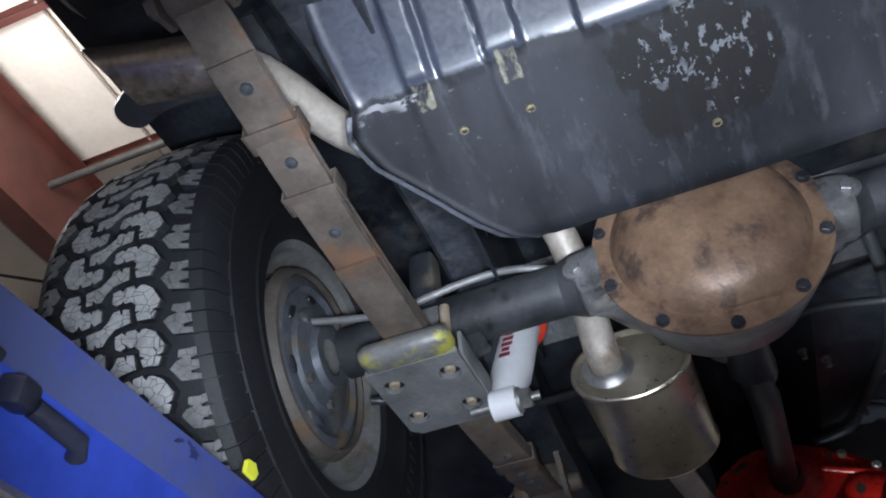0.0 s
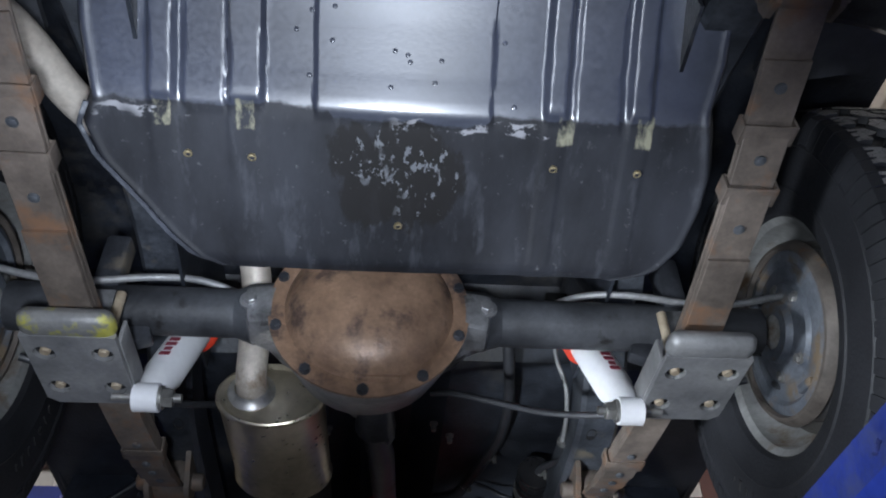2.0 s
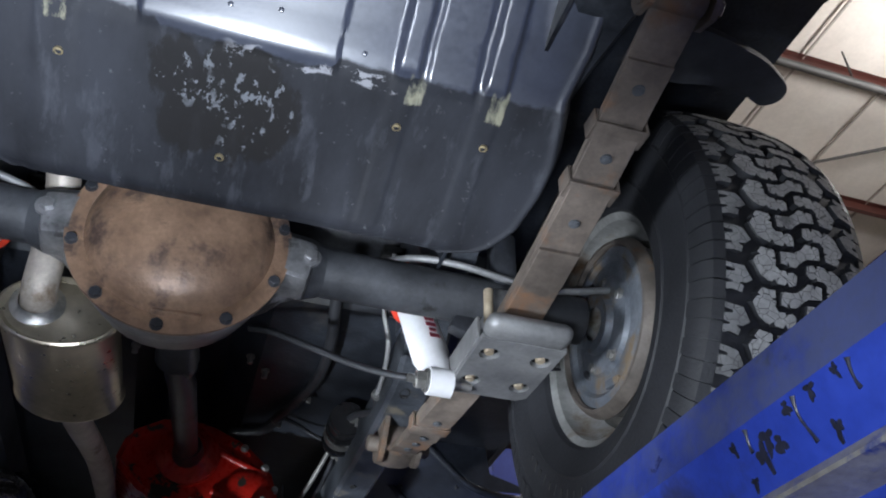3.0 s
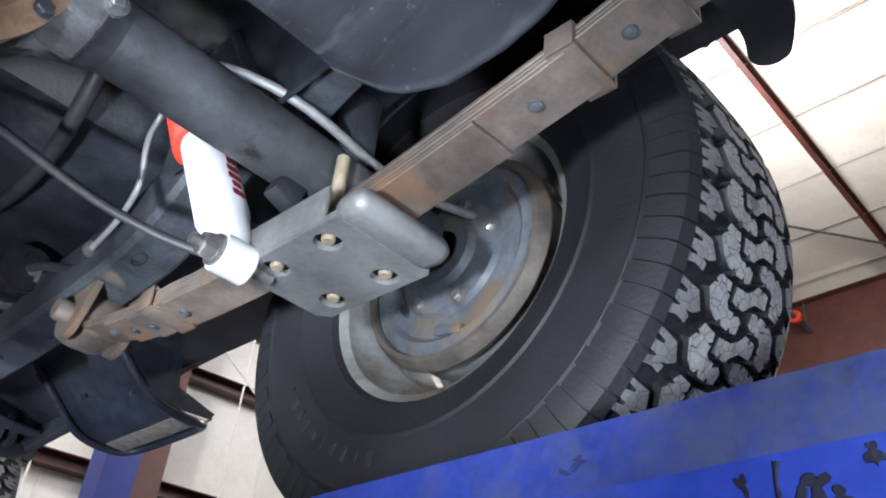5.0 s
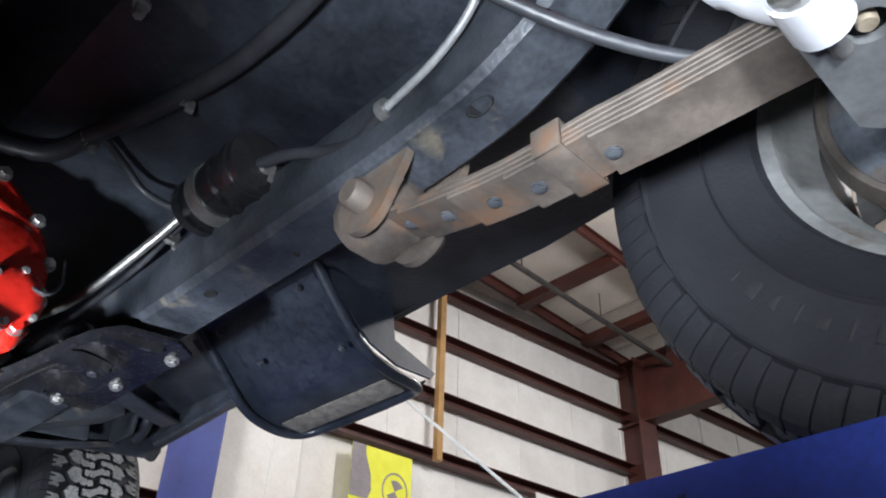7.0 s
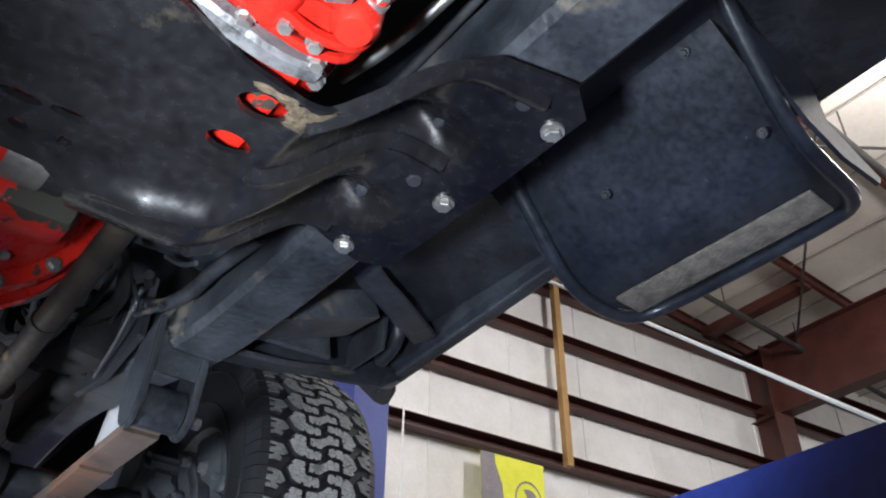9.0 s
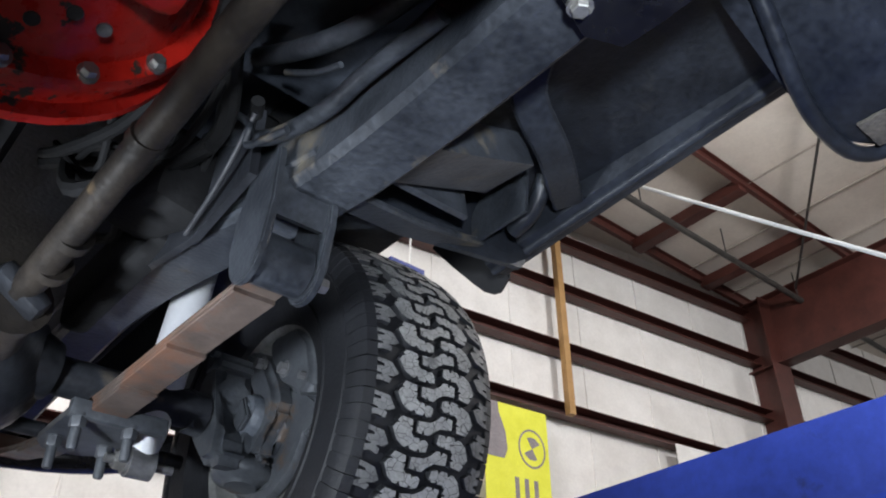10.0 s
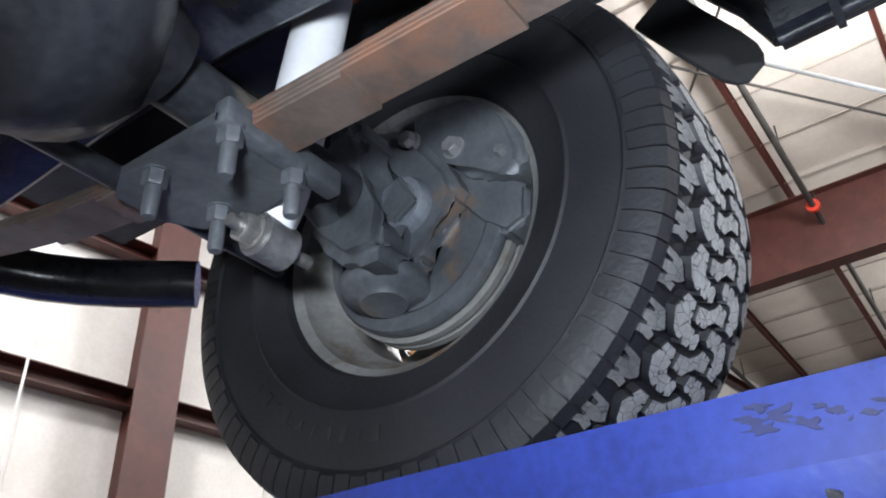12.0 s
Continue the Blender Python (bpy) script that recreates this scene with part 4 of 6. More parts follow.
tube(bm, [(-0.22, 0.4, 1.81), (-0.21, 0.52, 1.81), (-0.18, 0.9, 1.86), (-0.18, 1.6, 1.95)], 0.027, 16, soft=5)
part("exhaust_pipe", bm, PIPE, muffler, "dull steel exhaust pipe")


# rear drum brakes
def drum(s):
    m = axis_frame((s * 0.716, 0, REAR_Z), (s, 0, 0)) @ Matrix.Diagonal((1.1, 1.1, 1.0, 1.0))
    bm = bmesh.new()
    lathe(bm, [(0.03, 0.0), (0.05, 0.0), (0.055, 0.012), (0.085, 0.018), (0.09, 0.026), (0.118, 0.028), (0.126, 0.02), (0.138, 0.022), (0.15, 0.034), (0.156, 0.036), (0.156, 0.046)], m, 48)
    box(bm, (0.014, 0.05, 0.016), pose(s * 0.741, -0.01, REAR_Z - 0.125, 12, 0, 0), 0.003)
    plate = part("brake_backing_plate", bm, DRUM, vehicle, "grey rust-stained drum brake backing plate")
    bm = bmesh.new()
    lathe(bm, [(0.143, 0.024), (0.146, 0.015), (0.152, 0.016), (0.158, 0.026), (0.161, 0.036), (0.156, 0.044), (0.149, 0.034)], m, 56, closed=True)
    part("drum_lip", bm, RUSTLIP, plate, "rusty rolled drum lip")
    for a, r, w, h in ((-70, 0.1, 0.034, 0.012), (-20, 0.105, 0.026, 0.016), (-125, 0.098, 0.03, 0.012)):
        bm = bmesh.new()
        lathe(bm, [(0.0, 0.0), (1.0, 0.0), (0.9, 0.004), (0.0, 0.003)], m @ Matrix.Translation((r * math.cos(radians(a)), r * math.sin(radians(a)), 0.026)) @ Matrix.Rotation(radians(a + 90), 4, "Z") @ Matrix.Rotation(radians(180), 4, "X"), 20, w / 2, h / 2)
        part("inspection_plug", bm, HOSE, plate, "small dark oval plug")
    bm = bmesh.new()
    lathe(bm, [(0.148, 0.046), (0.15, 0.05), (0.15, 0.1), (0.1, 0.11)], m, 48)
    part("brake_drum", bm, RIM, plate, "dull rusty brake drum")
    for a in (20, 75, 160, 215, 300):
        bm = bmesh.new()
        bolt_head(bm, m @ Vector((0.075 * math.cos(radians(a)), 0.075 * math.sin(radians(a)), 0.018)), (-s, 0, 0), 0.009, 0.008)
        part("backing_bolt", bm, STEEL, plate)
    bm = bmesh.new()
    tube(bm, [(s * 0.25, 0.035, REAR_Z + 0.045), (s * 0.35, 0.01, REAR_Z + 0.075), (s * 0.44, -0.02, REAR_Z + 0.06), (s * 0.6, -0.03, REAR_Z + 0.035), (s * 0.735, -0.05, REAR_Z + 0.05)], 0.007, 10, soft=5)
    part("brake_line", bm, PLATE, vehicle, "thin steel brake line")


for s in (1, -1):
    drum(s)

# front axle
front = bmesh.new()
tube(front, [(-0.64, BASE + 0.02, HUB_Z), (0.64, BASE + 0.02, HUB_Z)], 0.034, 24)
front_axle = part("front_axle", front, CHASSIS, vehicle, "black front axle tube")
bm = bmesh.new()
lathe(bm, [(0.05, -0.2), (0.055, -0.15), (0.09, -0.08), (0.13, -0.03), (0.15, 0.02), (0.15, 0.06), (0.13, 0.09), (0.08, 0.12), (0, 0.13)], axis_frame((0.215, BASE, HUB_Z), (0, 1, 0)), 28, 0.92, 1.0)
cast_diff = part("front_differential", bm, OILY, front_axle, "dark grey cast front differential")
bm = bmesh.new()
tube(bm, [(0.2, 2.54, HUB_Z), (0.3, 2.545, HUB_Z), (0.36, 2.55, HUB_Z)], 0.07, 24, scales=[1.5, 1.0, 0.7])
part("casting_web", bm, OILY, cast_diff, "oily cast web with a bolt boss", smooth=50)
bm = bmesh.new()
tube(bm, [(0.218, 2.36, 1.84), (0.222, 2.3, 1.842), (0.224, 2.26, 1.845)], 0.055, 18, scales=[0.95, 0.8, 0.95])
tube(bm, [(0.226, 2.24, 1.848), (0.23, 2.2, 1.853), (0.236, 2.05, 1.872), (0.243, 1.86, 1.895), (0.25, 1.6, 1.925)], 0.0195, 18, scales=[0.9, 1.1, 1.0, 1.0, 1.0])
front_shaft = part("front_driveshaft", bm, DIRTY, vehicle, "brown rusty front driveshaft with slip joint")
for y, z, r in ((2.17, 1.857, 0.025), (2.1, 1.866, 0.024), (1.9, 1.89, 0.0215)):
    bm = bmesh.new()
    tube(bm, [(0.24, y - 0.008, z + 0.001), (0.24, y + 0.008, z - 0.001)], r, 18)
    part("slip_ring", bm, DIRTY, front_shaft)
bm = bmesh.new()
box(bm, (0.08, 0.045, 0.03), pose(0.226, 2.24, 1.848, 0, 35, 0), 0.01)
part("shaft_joint", bm, OILY, front_shaft, "oily cross joint")

FRONT_ENDS = [(1.965, 1.828), (2.15, 1.832), (2.35, 1.833), (2.54, 1.836), (2.75, 1.85), (2.95, 1.885), (3.1, 1.92)]
FRONT_LEAVES = [(1.965, 3.1), (2.01, 3.05), (2.2, 2.88), (2.36, 2.72)]
for s in (1, -1):
    X = 0.445
    spring, z_at = leaf_pack(s, lambda side, y: side * 0.445, FRONT_ENDS, FRONT_LEAVES, 0.06, "brown rusty front leaf spring", steel=REDSPRING)
    z0 = z_at(BASE) - 0.0068 * 4 - 0.012
    bm = bmesh.new()
    outline = [(-0.06, -0.055), (0.06, -0.055), (0.075, 0.02), (0.06, 0.1), (0.02, 0.125), (-0.04, 0.125), (-0.06, 0.09)]
    prism(bm, outline, Matrix.Translation((s * X, BASE, z0)) @ Matrix.Diagonal((s, 1, 1, 1)), 0.012)
    box(bm, (0.16, 0.02, 0.03), (s * (X + 0.02), BASE - 0.058, z0 + 0.012), 0.004)
    plate = part("front_spring_plate", bm, BRAKE, vehicle, "grey front spring plate")
    for a in (-0.042, 0.042):
        for b in (-0.055, 0.055):
            bm = bmesh.new()
            tube(bm, [(s * X + a, BASE + b, z0 + 0.014), (s * X + a, BASE + b, z0 - 0.05), (s * X + a, BASE + b, z0 - 0.054)], 0.0085, 12, scales=[1, 1, 0.8])
            bolt_head(bm, (s * X + a, BASE + b, z0), (0, 0, -1), 0.013, 0.019, 1.1)
            part("u_bolt", bm, BRAKE, plate)
    # rear bracket of the front spring: a rounded loop round the eye
    bm = bmesh.new()
    for dx in (-0.046, 0.036):
        outline = [(0.04 * math.cos(radians(a)), 0.042 * math.sin(radians(a))) for a in range(-170, 21, 19)] + [(0.038, 0.06), (0.015, 0.11), (-0.06, 0.13), (-0.055, 0.05)]
        m = Matrix.Translation((s * X + dx, 1.96, 1.842)) @ Matrix.Rotation(radians(90), 4, "Z") @ Matrix.Rotation(radians(90), 4, "X")
        tmp = bmesh.new()
        prism(tmp, outline, m, 0.012)
        bmesh.ops.bevel(tmp, geom=tmp.edges[:], offset=0.003, segments=2, affect="EDGES")
        me = bpy.data.meshes.new("tmp")
        tmp.to_mesh(me)
        tmp.free()
        bm.from_mesh(me)
        bpy.data.meshes.remove(me)
    sweep(bm, smooth_path([(s * X, 1.92, 1.96), (s * X, 1.915, 1.92), (s * X, 1.925, 1.885)], 5), rect(0.08, 0.012, 0.003), up=(0, 1, 0))
    part("front_spring_hanger", bm, RAILTOP, vehicle, "dark grey looped spring hanger with a bright bolt end")
    bm = bmesh.new()
    tube(bm, [(s * X - 0.034, 1.96, 1.842), (s * X + 0.034, 1.96, 1.842)], 0.034, 22)
    part("spring_eye", bm, RAILTOP, spring, "grey wrapped spring eye")
    bm = bmesh.new()
    bolt_head(bm, (s * (X + 0.05), 1.96, 1.836), (s, 0, 0), 0.011, 0.022, 1.3)
    part("hanger_bolt", bm, STEEL, vehicle, "bright bolt end")
    # steering knuckle, rotor and shield; outlines in (forward, up) from the hub
    HUB_Y = BASE + 0.005

    def cast(bm, x, depth, outline, soft=0.01, seg=3):
        """A rounded casting: an outline in the wheel's plane, from x outwards."""
        m = Matrix(((0, 0, s, s * x), (1, 0, 0, HUB_Y), (0, 1, 0, HUB_Z), (0, 0, 0, 1)))
        tmp = bmesh.new()
        prism(tmp, outline, m, depth)
        bmesh.ops.bevel(tmp, geom=tmp.edges[:], offset=soft, segments=seg, affect="EDGES")
        me = bpy.data.meshes.new("tmp")
        tmp.to_mesh(me)
        tmp.free()
        bm.from_mesh(me)
        bpy.data.meshes.remove(me)

    bm = bmesh.new()
    # forked axle end: a broad C open towards the rear
    cast(bm, 0.645, 0.075, [(0.03, 0.125), (-0.01, 0.1), (-0.006, 0.05), (0.004, 0.01), (-0.018, -0.04), (-0.046, -0.07), (-0.044, -0.1), (0.018, -0.1), (0.075, -0.045), (0.1, 0.02), (0.075, 0.09)], 0.018)
    cast(bm, 0.64, 0.12, [(0.05, 0.15), (-0.005, 0.12), (0.0, 0.085), (0.05, 0.08)], 0.012)
    tube(bm, [(s * 0.6, HUB_Y + 0.02, HUB_Z), (s * 0.655, HUB_Y + 0.04, HUB_Z + 0.005)], 0.04, 24)
    yoke = part("axle_fork", bm, BRAKE, vehicle, "grey cast axle fork", smooth=50)
    bm = bmesh.new()
    lathe(bm, [(0.0, 0.0), (0.024, 0.0), (0.028, 0.006), (0.036, 0.007), (0.041, 0.016), (0.041, 0.03), (0.036, 0.05), (0.048, 0.07), (0.048, 0.1)], axis_frame((s * 0.694, HUB_Y - 0.026, HUB_Z + 0.003), (s, 0, 0)), 28)
    joint = part("axle_joint", bm, DRUM, yoke, "dusty grey axle joint cap")
    bm = bmesh.new()
    cast(bm, 0.688, 0.012, [(-0.034, 0.036), (-0.062, -0.012), (-0.028, -0.034), (0.0, -0.01)], 0.004, 2)
    part("joint_cross", bm, BRAKE, yoke)
    bm = bmesh.new()
    # knuckle: an arm over the joint, down to the lower ball joint
    cast(bm, 0.72, 0.05, [(0.06, 0.165), (0.02, 0.162), (-0.036, 0.122), (-0.09, 0.045), (-0.105, 0.0), (-0.07, -0.014), (-0.047, -0.035), (-0.04, -0.08), (-0.005, -0.075), (-0.009, -0.024), (-0.036, 0.008), (-0.04, 0.042), (-0.01, 0.085), (0.03, 0.118)], 0.013)
    cast(bm, 0.76, 0.05, [(0.06, 0.06), (0.0, 0.09), (-0.06, 0.06), (-0.09, 0.0), (-0.06, -0.06), (0.0, -0.09), (0.06, -0.06), (0.09, 0.0)], 0.016)
    mm = axis_frame((s * 0.735, HUB_Y + 0.022, HUB_Z - 0.105), (s * 0.1, 0.05, 1))
    lathe(bm, [(0.0, -0.012), (0.03, -0.012), (0.036, -0.004), (0.052, 0.0), (0.058, 0.008), (0.058, 0.02), (0.048, 0.032), (0.036, 0.05), (0.03, 0.06), (0.0, 0.06)], mm, 28)
    cast(bm, 0.73, 0.03, [(0.055, -0.02), (0.0, -0.04), (-0.04, -0.07), (-0.045, -0.09), (0.02, -0.095), (0.08, -0.07)], 0.01)
    knuckle = part("steering_knuckle", bm, BRAKE, vehicle, "grey cast steering knuckle with ball joint", smooth=50)
    bm = bmesh.new()
    lathe(bm, [(0.05, 0.0), (0.15, 0.0), (0.15, 0.011), (0.142, 0.0115), (0.142, 0.0185), (0.15, 0.019), (0.15, 0.03), (0.05, 0.03)], axis_frame((s * 0.787, HUB_Y, HUB_Z), (s, 0, 0)), 72, closed=True)
    part("brake_rotor", bm, RIM, knuckle, "ventilated brake disc with rusty edge")
    bm = bmesh.new()
    arc = [radians(-170 + 10 * k) for k in range(0, 20)]
    lathe(bm, [(0.06, 0.0), (0.115, 0.0), (0.122, -0.006), (0.142, -0.006), (0.145, 0.0), (0.145, 0.01), (0.06, 0.006)], axis_frame((s * 0.77, HUB_Y, HUB_Z), (s, 0, 0)), 56, closed=True)
    part("dust_shield", bm, BRAKE, knuckle, "grey sheet steel dust shield")
    bm = bmesh.new()
    cast(bm, 0.742, 0.105, [(-0.008, 0.17), (-0.036, 0.183), (-0.116, 0.172), (-0.165, 0.122), (-0.19, 0.05), (-0.187, 0.012), (-0.15, 0.018), (-0.113, 0.026), (-0.084, 0.06), (-0.058, 0.096), (-0.012, 0.135)], 0.014)
    cal = part("brake_caliper", bm, BRAKE, knuckle, "dark grey brake caliper", smooth=50)
    bm = bmesh.new()
    cast(bm, 0.76, 0.05, [(-0.068, 0.062), (-0.139, 0.03), (-0.182, 0.0), (-0.177, -0.05), (-0.145, -0.062), (-0.11, -0.035), (-0.075, 0.01)], 0.008)
    part("caliper_bracket", bm, BRAKE, knuckle, "cast caliper bracket")
    for dy, dz, dx, r in ((-0.088, 0.085, 0.742, 0.013), (-0.16, 0.045, 0.745, 0.008), (-0.03, 0.11, 0.722, 0.012)):
        bm = bmesh.new()
        bolt_head(bm, (s * dx, HUB_Y + dy, HUB_Z + dz), (-s, 0, 0), r, 0.014, 1.3)
        part("caliper_bolt", bm, CASTING, knuckle)
    shock(s, (s * 0.545, 2.575, 1.775), (s * 0.592, 2.53, 2.36), "white front shock absorber with red boot", CASTING, 0.72)

bm = bmesh.new()
tube(bm, [(-0.6, 2.68, 1.84), (0.66, 2.68, 1.83)], 0.014, 12)
part("tie_rod", bm, CHASSIS, vehicle, "black steering tie rod")
bm = bmesh.new()
tube(bm, [(-0.79, 3.02, 1.975), (-0.55, 3.22, 1.97), (0.0, 3.3, 1.97), (0.55, 3.22, 1.97), (0.79, 3.02, 1.975)], 0.04, 24, soft=6)
part("front_bumper", bm, GLOSS, vehicle, "gloss black tubular front bumper")

# transfer case and gearbox
bm = bmesh.new()
outline = [(-0.17, 1.95), (-0.15, 2.04), (-0.05, 2.1), (0.06, 2.095), (0.17, 2.05), (0.25, 1.985), (0.285, 1.9), (0.283, 1.84), (0.262, 1.803), (0.225, 1.79), (0.17, 1.796), (0.05, 1.84), (-0.08, 1.87)]
XZ = Matrix(((1, 0, 0, 0), (0, 0, 1, 1.1), (0, 1, 0, 0), (0, 0, 0, 1)))
prism(bm, outline, XZ, 0.34)
bmesh.ops.bevel(bm, geom=bm.edges[:], offset=0.016, segments=3, affect="EDGES")
case = part("transfer_case", bm, REDPAINT, vehicle, "red painted transfer case with chipped paint")
bm = bmesh.new()
lathe(bm, [(0.085, -0.01), (0.085, 0.03), (0.06, 0.045), (0.045, 0.07), (0.0, 0.07)], axis_frame((0.02, 1.11, 1.985), (0, -1, 0)), 28)
part("output_boss", bm, REDPAINT, case)
bm = bmesh.new()
lathe(bm, [(0.07, -0.01), (0.07, 0.016), (0.055, 0.022), (0.0, 0.022)], axis_frame((0.2, 1.11, 1.9), (0, -1, 0)), 28)
part("bearing_boss", bm, REDPAINT, case)
for x0, z0, x1, z1 in ((0.06, 1.86, 0.2, 1.8), (0.08, 2.02, 0.24, 1.96), (0.1, 1.9, 0.26, 1.83)):
    bm = bmesh.new()
    tube(bm, [(x0, 1.104, z0), (x1, 1.104, z1)], 0.012, 10)
    part("case_rib", bm, REDPAINT, case)
# worn joint flange and bolted webs under the case's rear corner
bm = bmesh.new()
sweep(bm, smooth_path([(0.125, 1.172, 1.802), (0.17, 1.17, 1.789), (0.215, 1.172, 1.785), (0.25, 1.172, 1.792)], 4), rect(0.02, 0.02, 0.004), up=(0, 0, -1))
part("case_flange", bm, CASTING, case, "bare worn metal joint flange")
for y0, y1, h in ((1.15, 1.153, 0.01), (1.132, 1.137, 0.013)):
    bm = bmesh.new()
    sweep(bm, smooth_path([(0.14, y0, 1.8), (0.185, y0, 1.79), (0.225, y1, 1.785), (0.262, y1, 1.798), (0.281, y1, 1.835)], 5), rect(0.008, h, 0.003), up=(0, 0, -1))
    part("case_rib", bm, REDPAINT, case)
for x, y, z in ((0.232, 1.143, 1.786), (0.244, 1.161, 1.79), (0.205, 1.141, 1.786), (0.256, 1.183, 1.796), (0.18, 1.16, 1.79)):
    bm = bmesh.new()
    bolt_head(bm, (x, y, z), (0, 0, -1), 0.0065, 0.01, 1.3)
    part("case_bolt", bm, STEEL, case)
bm = bmesh.new()
tube(bm, [(0.252, 1.118, 1.82), (0.25, 1.118, 1.794), (0.25, 1.118, 1.786)], 0.02, 20, scales=[1.1, 1.0, 0.7])
part("case_boss", bm, REDPAINT, case)
# bolts and ribs on the case's rear face
ring = [(0.255, 1.81), (0.273, 1.86), (0.268, 1.92), (0.235, 1.98), (0.17, 2.03), (0.205, 1.795), (0.13, 1.815), (0.05, 1.86)]
for x, z in ring:
    bm = bmesh.new()
    bolt_head(bm, (x, 1.097, z), (0, -1, 0), 0.009, 0.01, 1.3)
    part("case_bolt", bm, STEEL, case)
bm = bmesh.new()
prism(bm, [(0.09, 1.845), (0.215, 1.776), (0.235, 1.79), (0.11, 1.862)], XZ @ Matrix.Translation((0, 0, -0.03)), 0.03)
part("case_flange", bm, CASTING, case, "bare worn metal flange with grease")
for x0, z0, x1, z1, y0, y1, r in ((0.05, 1.846, 0.05, 1.85, 1.085, 1.16, 0.014), (0.13, 1.81, 0.13, 1.812, 1.085, 1.16, 0.012), (0.19, 1.8, 0.19, 1.8, 1.085, 1.15, 0.02), (0.255, 1.812, 0.25, 1.815, 1.085, 1.18, 0.011)):
    bm = bmesh.new()
    tube(bm, [(x0, y0, z0), (x0, y0 + 0.01, z0), (x1, y1, z1)], r, 14, scales=[0.7, 1.0, 1.0])
    part("case_rib", bm, REDPAINT, case)
bm = bmesh.new()
lathe(bm, [(0.045, -0.01), (0.045, 0.012), (0.036, 0.02), (0.02, 0.021), (0.0, 0.02)], axis_frame((0.235, 1.098, 1.85), (0.1, -1, -0.15)), 28)
part("case_cap", bm, REDPAINT, case, "round red cover cap")
for a in range(0, 360, 60):
    bm = bmesh.new()
    q = axis_frame((0.235, 1.098, 1.85), (0.1, -1, -0.15)) @ Vector((0.038 * math.cos(radians(a)), 0.038 * math.sin(radians(a)), 0.018))
    bolt_head(bm, q, (0.1, -1, -0.15), 0.005, 0.007, 1.3)
    part("case_bolt", bm, STEEL, case)
bm = bmesh.new()
tube(bm, [(0.24, 1.09, 1.88), (0.27, 1.07, 1.86), (0.29, 1.08, 1.89), (0.29, 1.1, 1.94)], 0.003, 8, soft=5)
part("breather_hose", bm, HOSE, case)

bm = bmesh.new()
lathe(bm, [(0.0, 0.0), (0.1, 0.0), (0.15, 0.05), (0.19, 0.14), (0.205, 0.2), (0.225, 0.205), (0.225, 0.225), (0.21, 0.23), (0.21, 0.27), (0.225, 0.275), (0.225, 0.29), (0.0, 0.29)], axis_frame((0.05, 1.66, 2.095), (0, 1, 0)), 40)
bell = part("bell_housing", bm, REDPAINT, vehicle, "red painted bell housing with chipped paint", smooth=35)
bm = bmesh.new()
box(bm, (0.3, 0.16, 0.2), pose(0.05, 1.62, 2.05, 0, 0, 0), 0.03)
box(bm, (0.2, 0.1, 0.08), pose(0.1, 1.7, 1.94, 10, 0, 0), 0.02)
box_gear = part("gearbox", bm, REDFLAKE, vehicle, "red painted gearbox and bell housing with flaking paint")
bm = bmesh.new()
tube(bm, [(-0.05, 1.61, 1.945), (0.0, 1.615, 1.945), (0.1, 1.622, 1.95), (0.125, 1.624, 1.952)], 0.042, 28)
out = part("output_housing", bm, REDFLAKE, box_gear, "red cylindrical output housing")
bm = bmesh.new()
tube(bm, [(0.09, 1.62, 1.95), (0.14, 1.625, 1.953)], 0.0435, 28)
part("seal_ring", bm, STEEL, box_gear, "bare steel ring")
bm = bmesh.new()
tube(bm, [(0.14, 1.625, 1.953), (0.165, 1.628, 1.955), (0.185, 1.63, 1.956)], 0.04, 24, scales=[1, 1, 0.6])
part("rubber_seal", bm, HOSE, box_gear)
for a in (-150, -128, -105, -82, -60, -38):
    bm = bmesh.new()
    bolt_head(bm, (0.05 + 0.216 * math.cos(radians(a)), 1.862, 2.095 + 0.216 * math.sin(radians(a))), (0, -1, 0), 0.009, 0.01, 1.3)
    part("housing_bolt", bm, STEEL, box_gear)
for x, y, z in ((0.12, 1.79, 1.905), (0.09, 1.81, 1.893), (0.15, 1.8, 1.912), (0.105, 1.77, 1.915)):
    bm = bmesh.new()
    lathe(bm, [(0.008, 0.0), (0.007, 0.002), (0.0, 0.0025)], axis_frame((x, y, z), (0.15, -0.45, -1)), 12)
    part("plug", bm, CASTING, box_gear)

# engine sump and clutter ahead of it
bm = bmesh.new()
box(bm, (0.34, 0.62, 0.2), pose(-0.02, 2.3, 2.07, 4, 0, 0), 0.05)
box(bm, (0.26, 0.24, 0.1), pose(-0.02, 2.14, 1.95, 0, 0, 0), 0.04)
part("engine_sump", bm, WELL, vehicle, "oily black engine sump, darkened for cavity shade")
rng = random.Random(21)
for k in range(9):
    bm = bmesh.new()
    x0, y0, z0 = rng.uniform(0.26, 0.38), rng.uniform(1.75, 2.0), rng.uniform(2.0, 2.1)
    tube(bm, [(x0, y0, z0), (x0 + rng.uniform(-0.05, 0.05), y0 + 0.15, z0 + rng.uniform(-0.05, 0.03)), (x0 + rng.uniform(-0.06, 0.04), y0 + 0.32, z0 + rng.uniform(-0.06, 0.08)), (x0 - 0.05, y0 + 0.5, z0 + 0.12)], rng.choice((0.006, 0.009, 0.013)), 8, soft=5)
    part("hose", bm, WELL, vehicle)
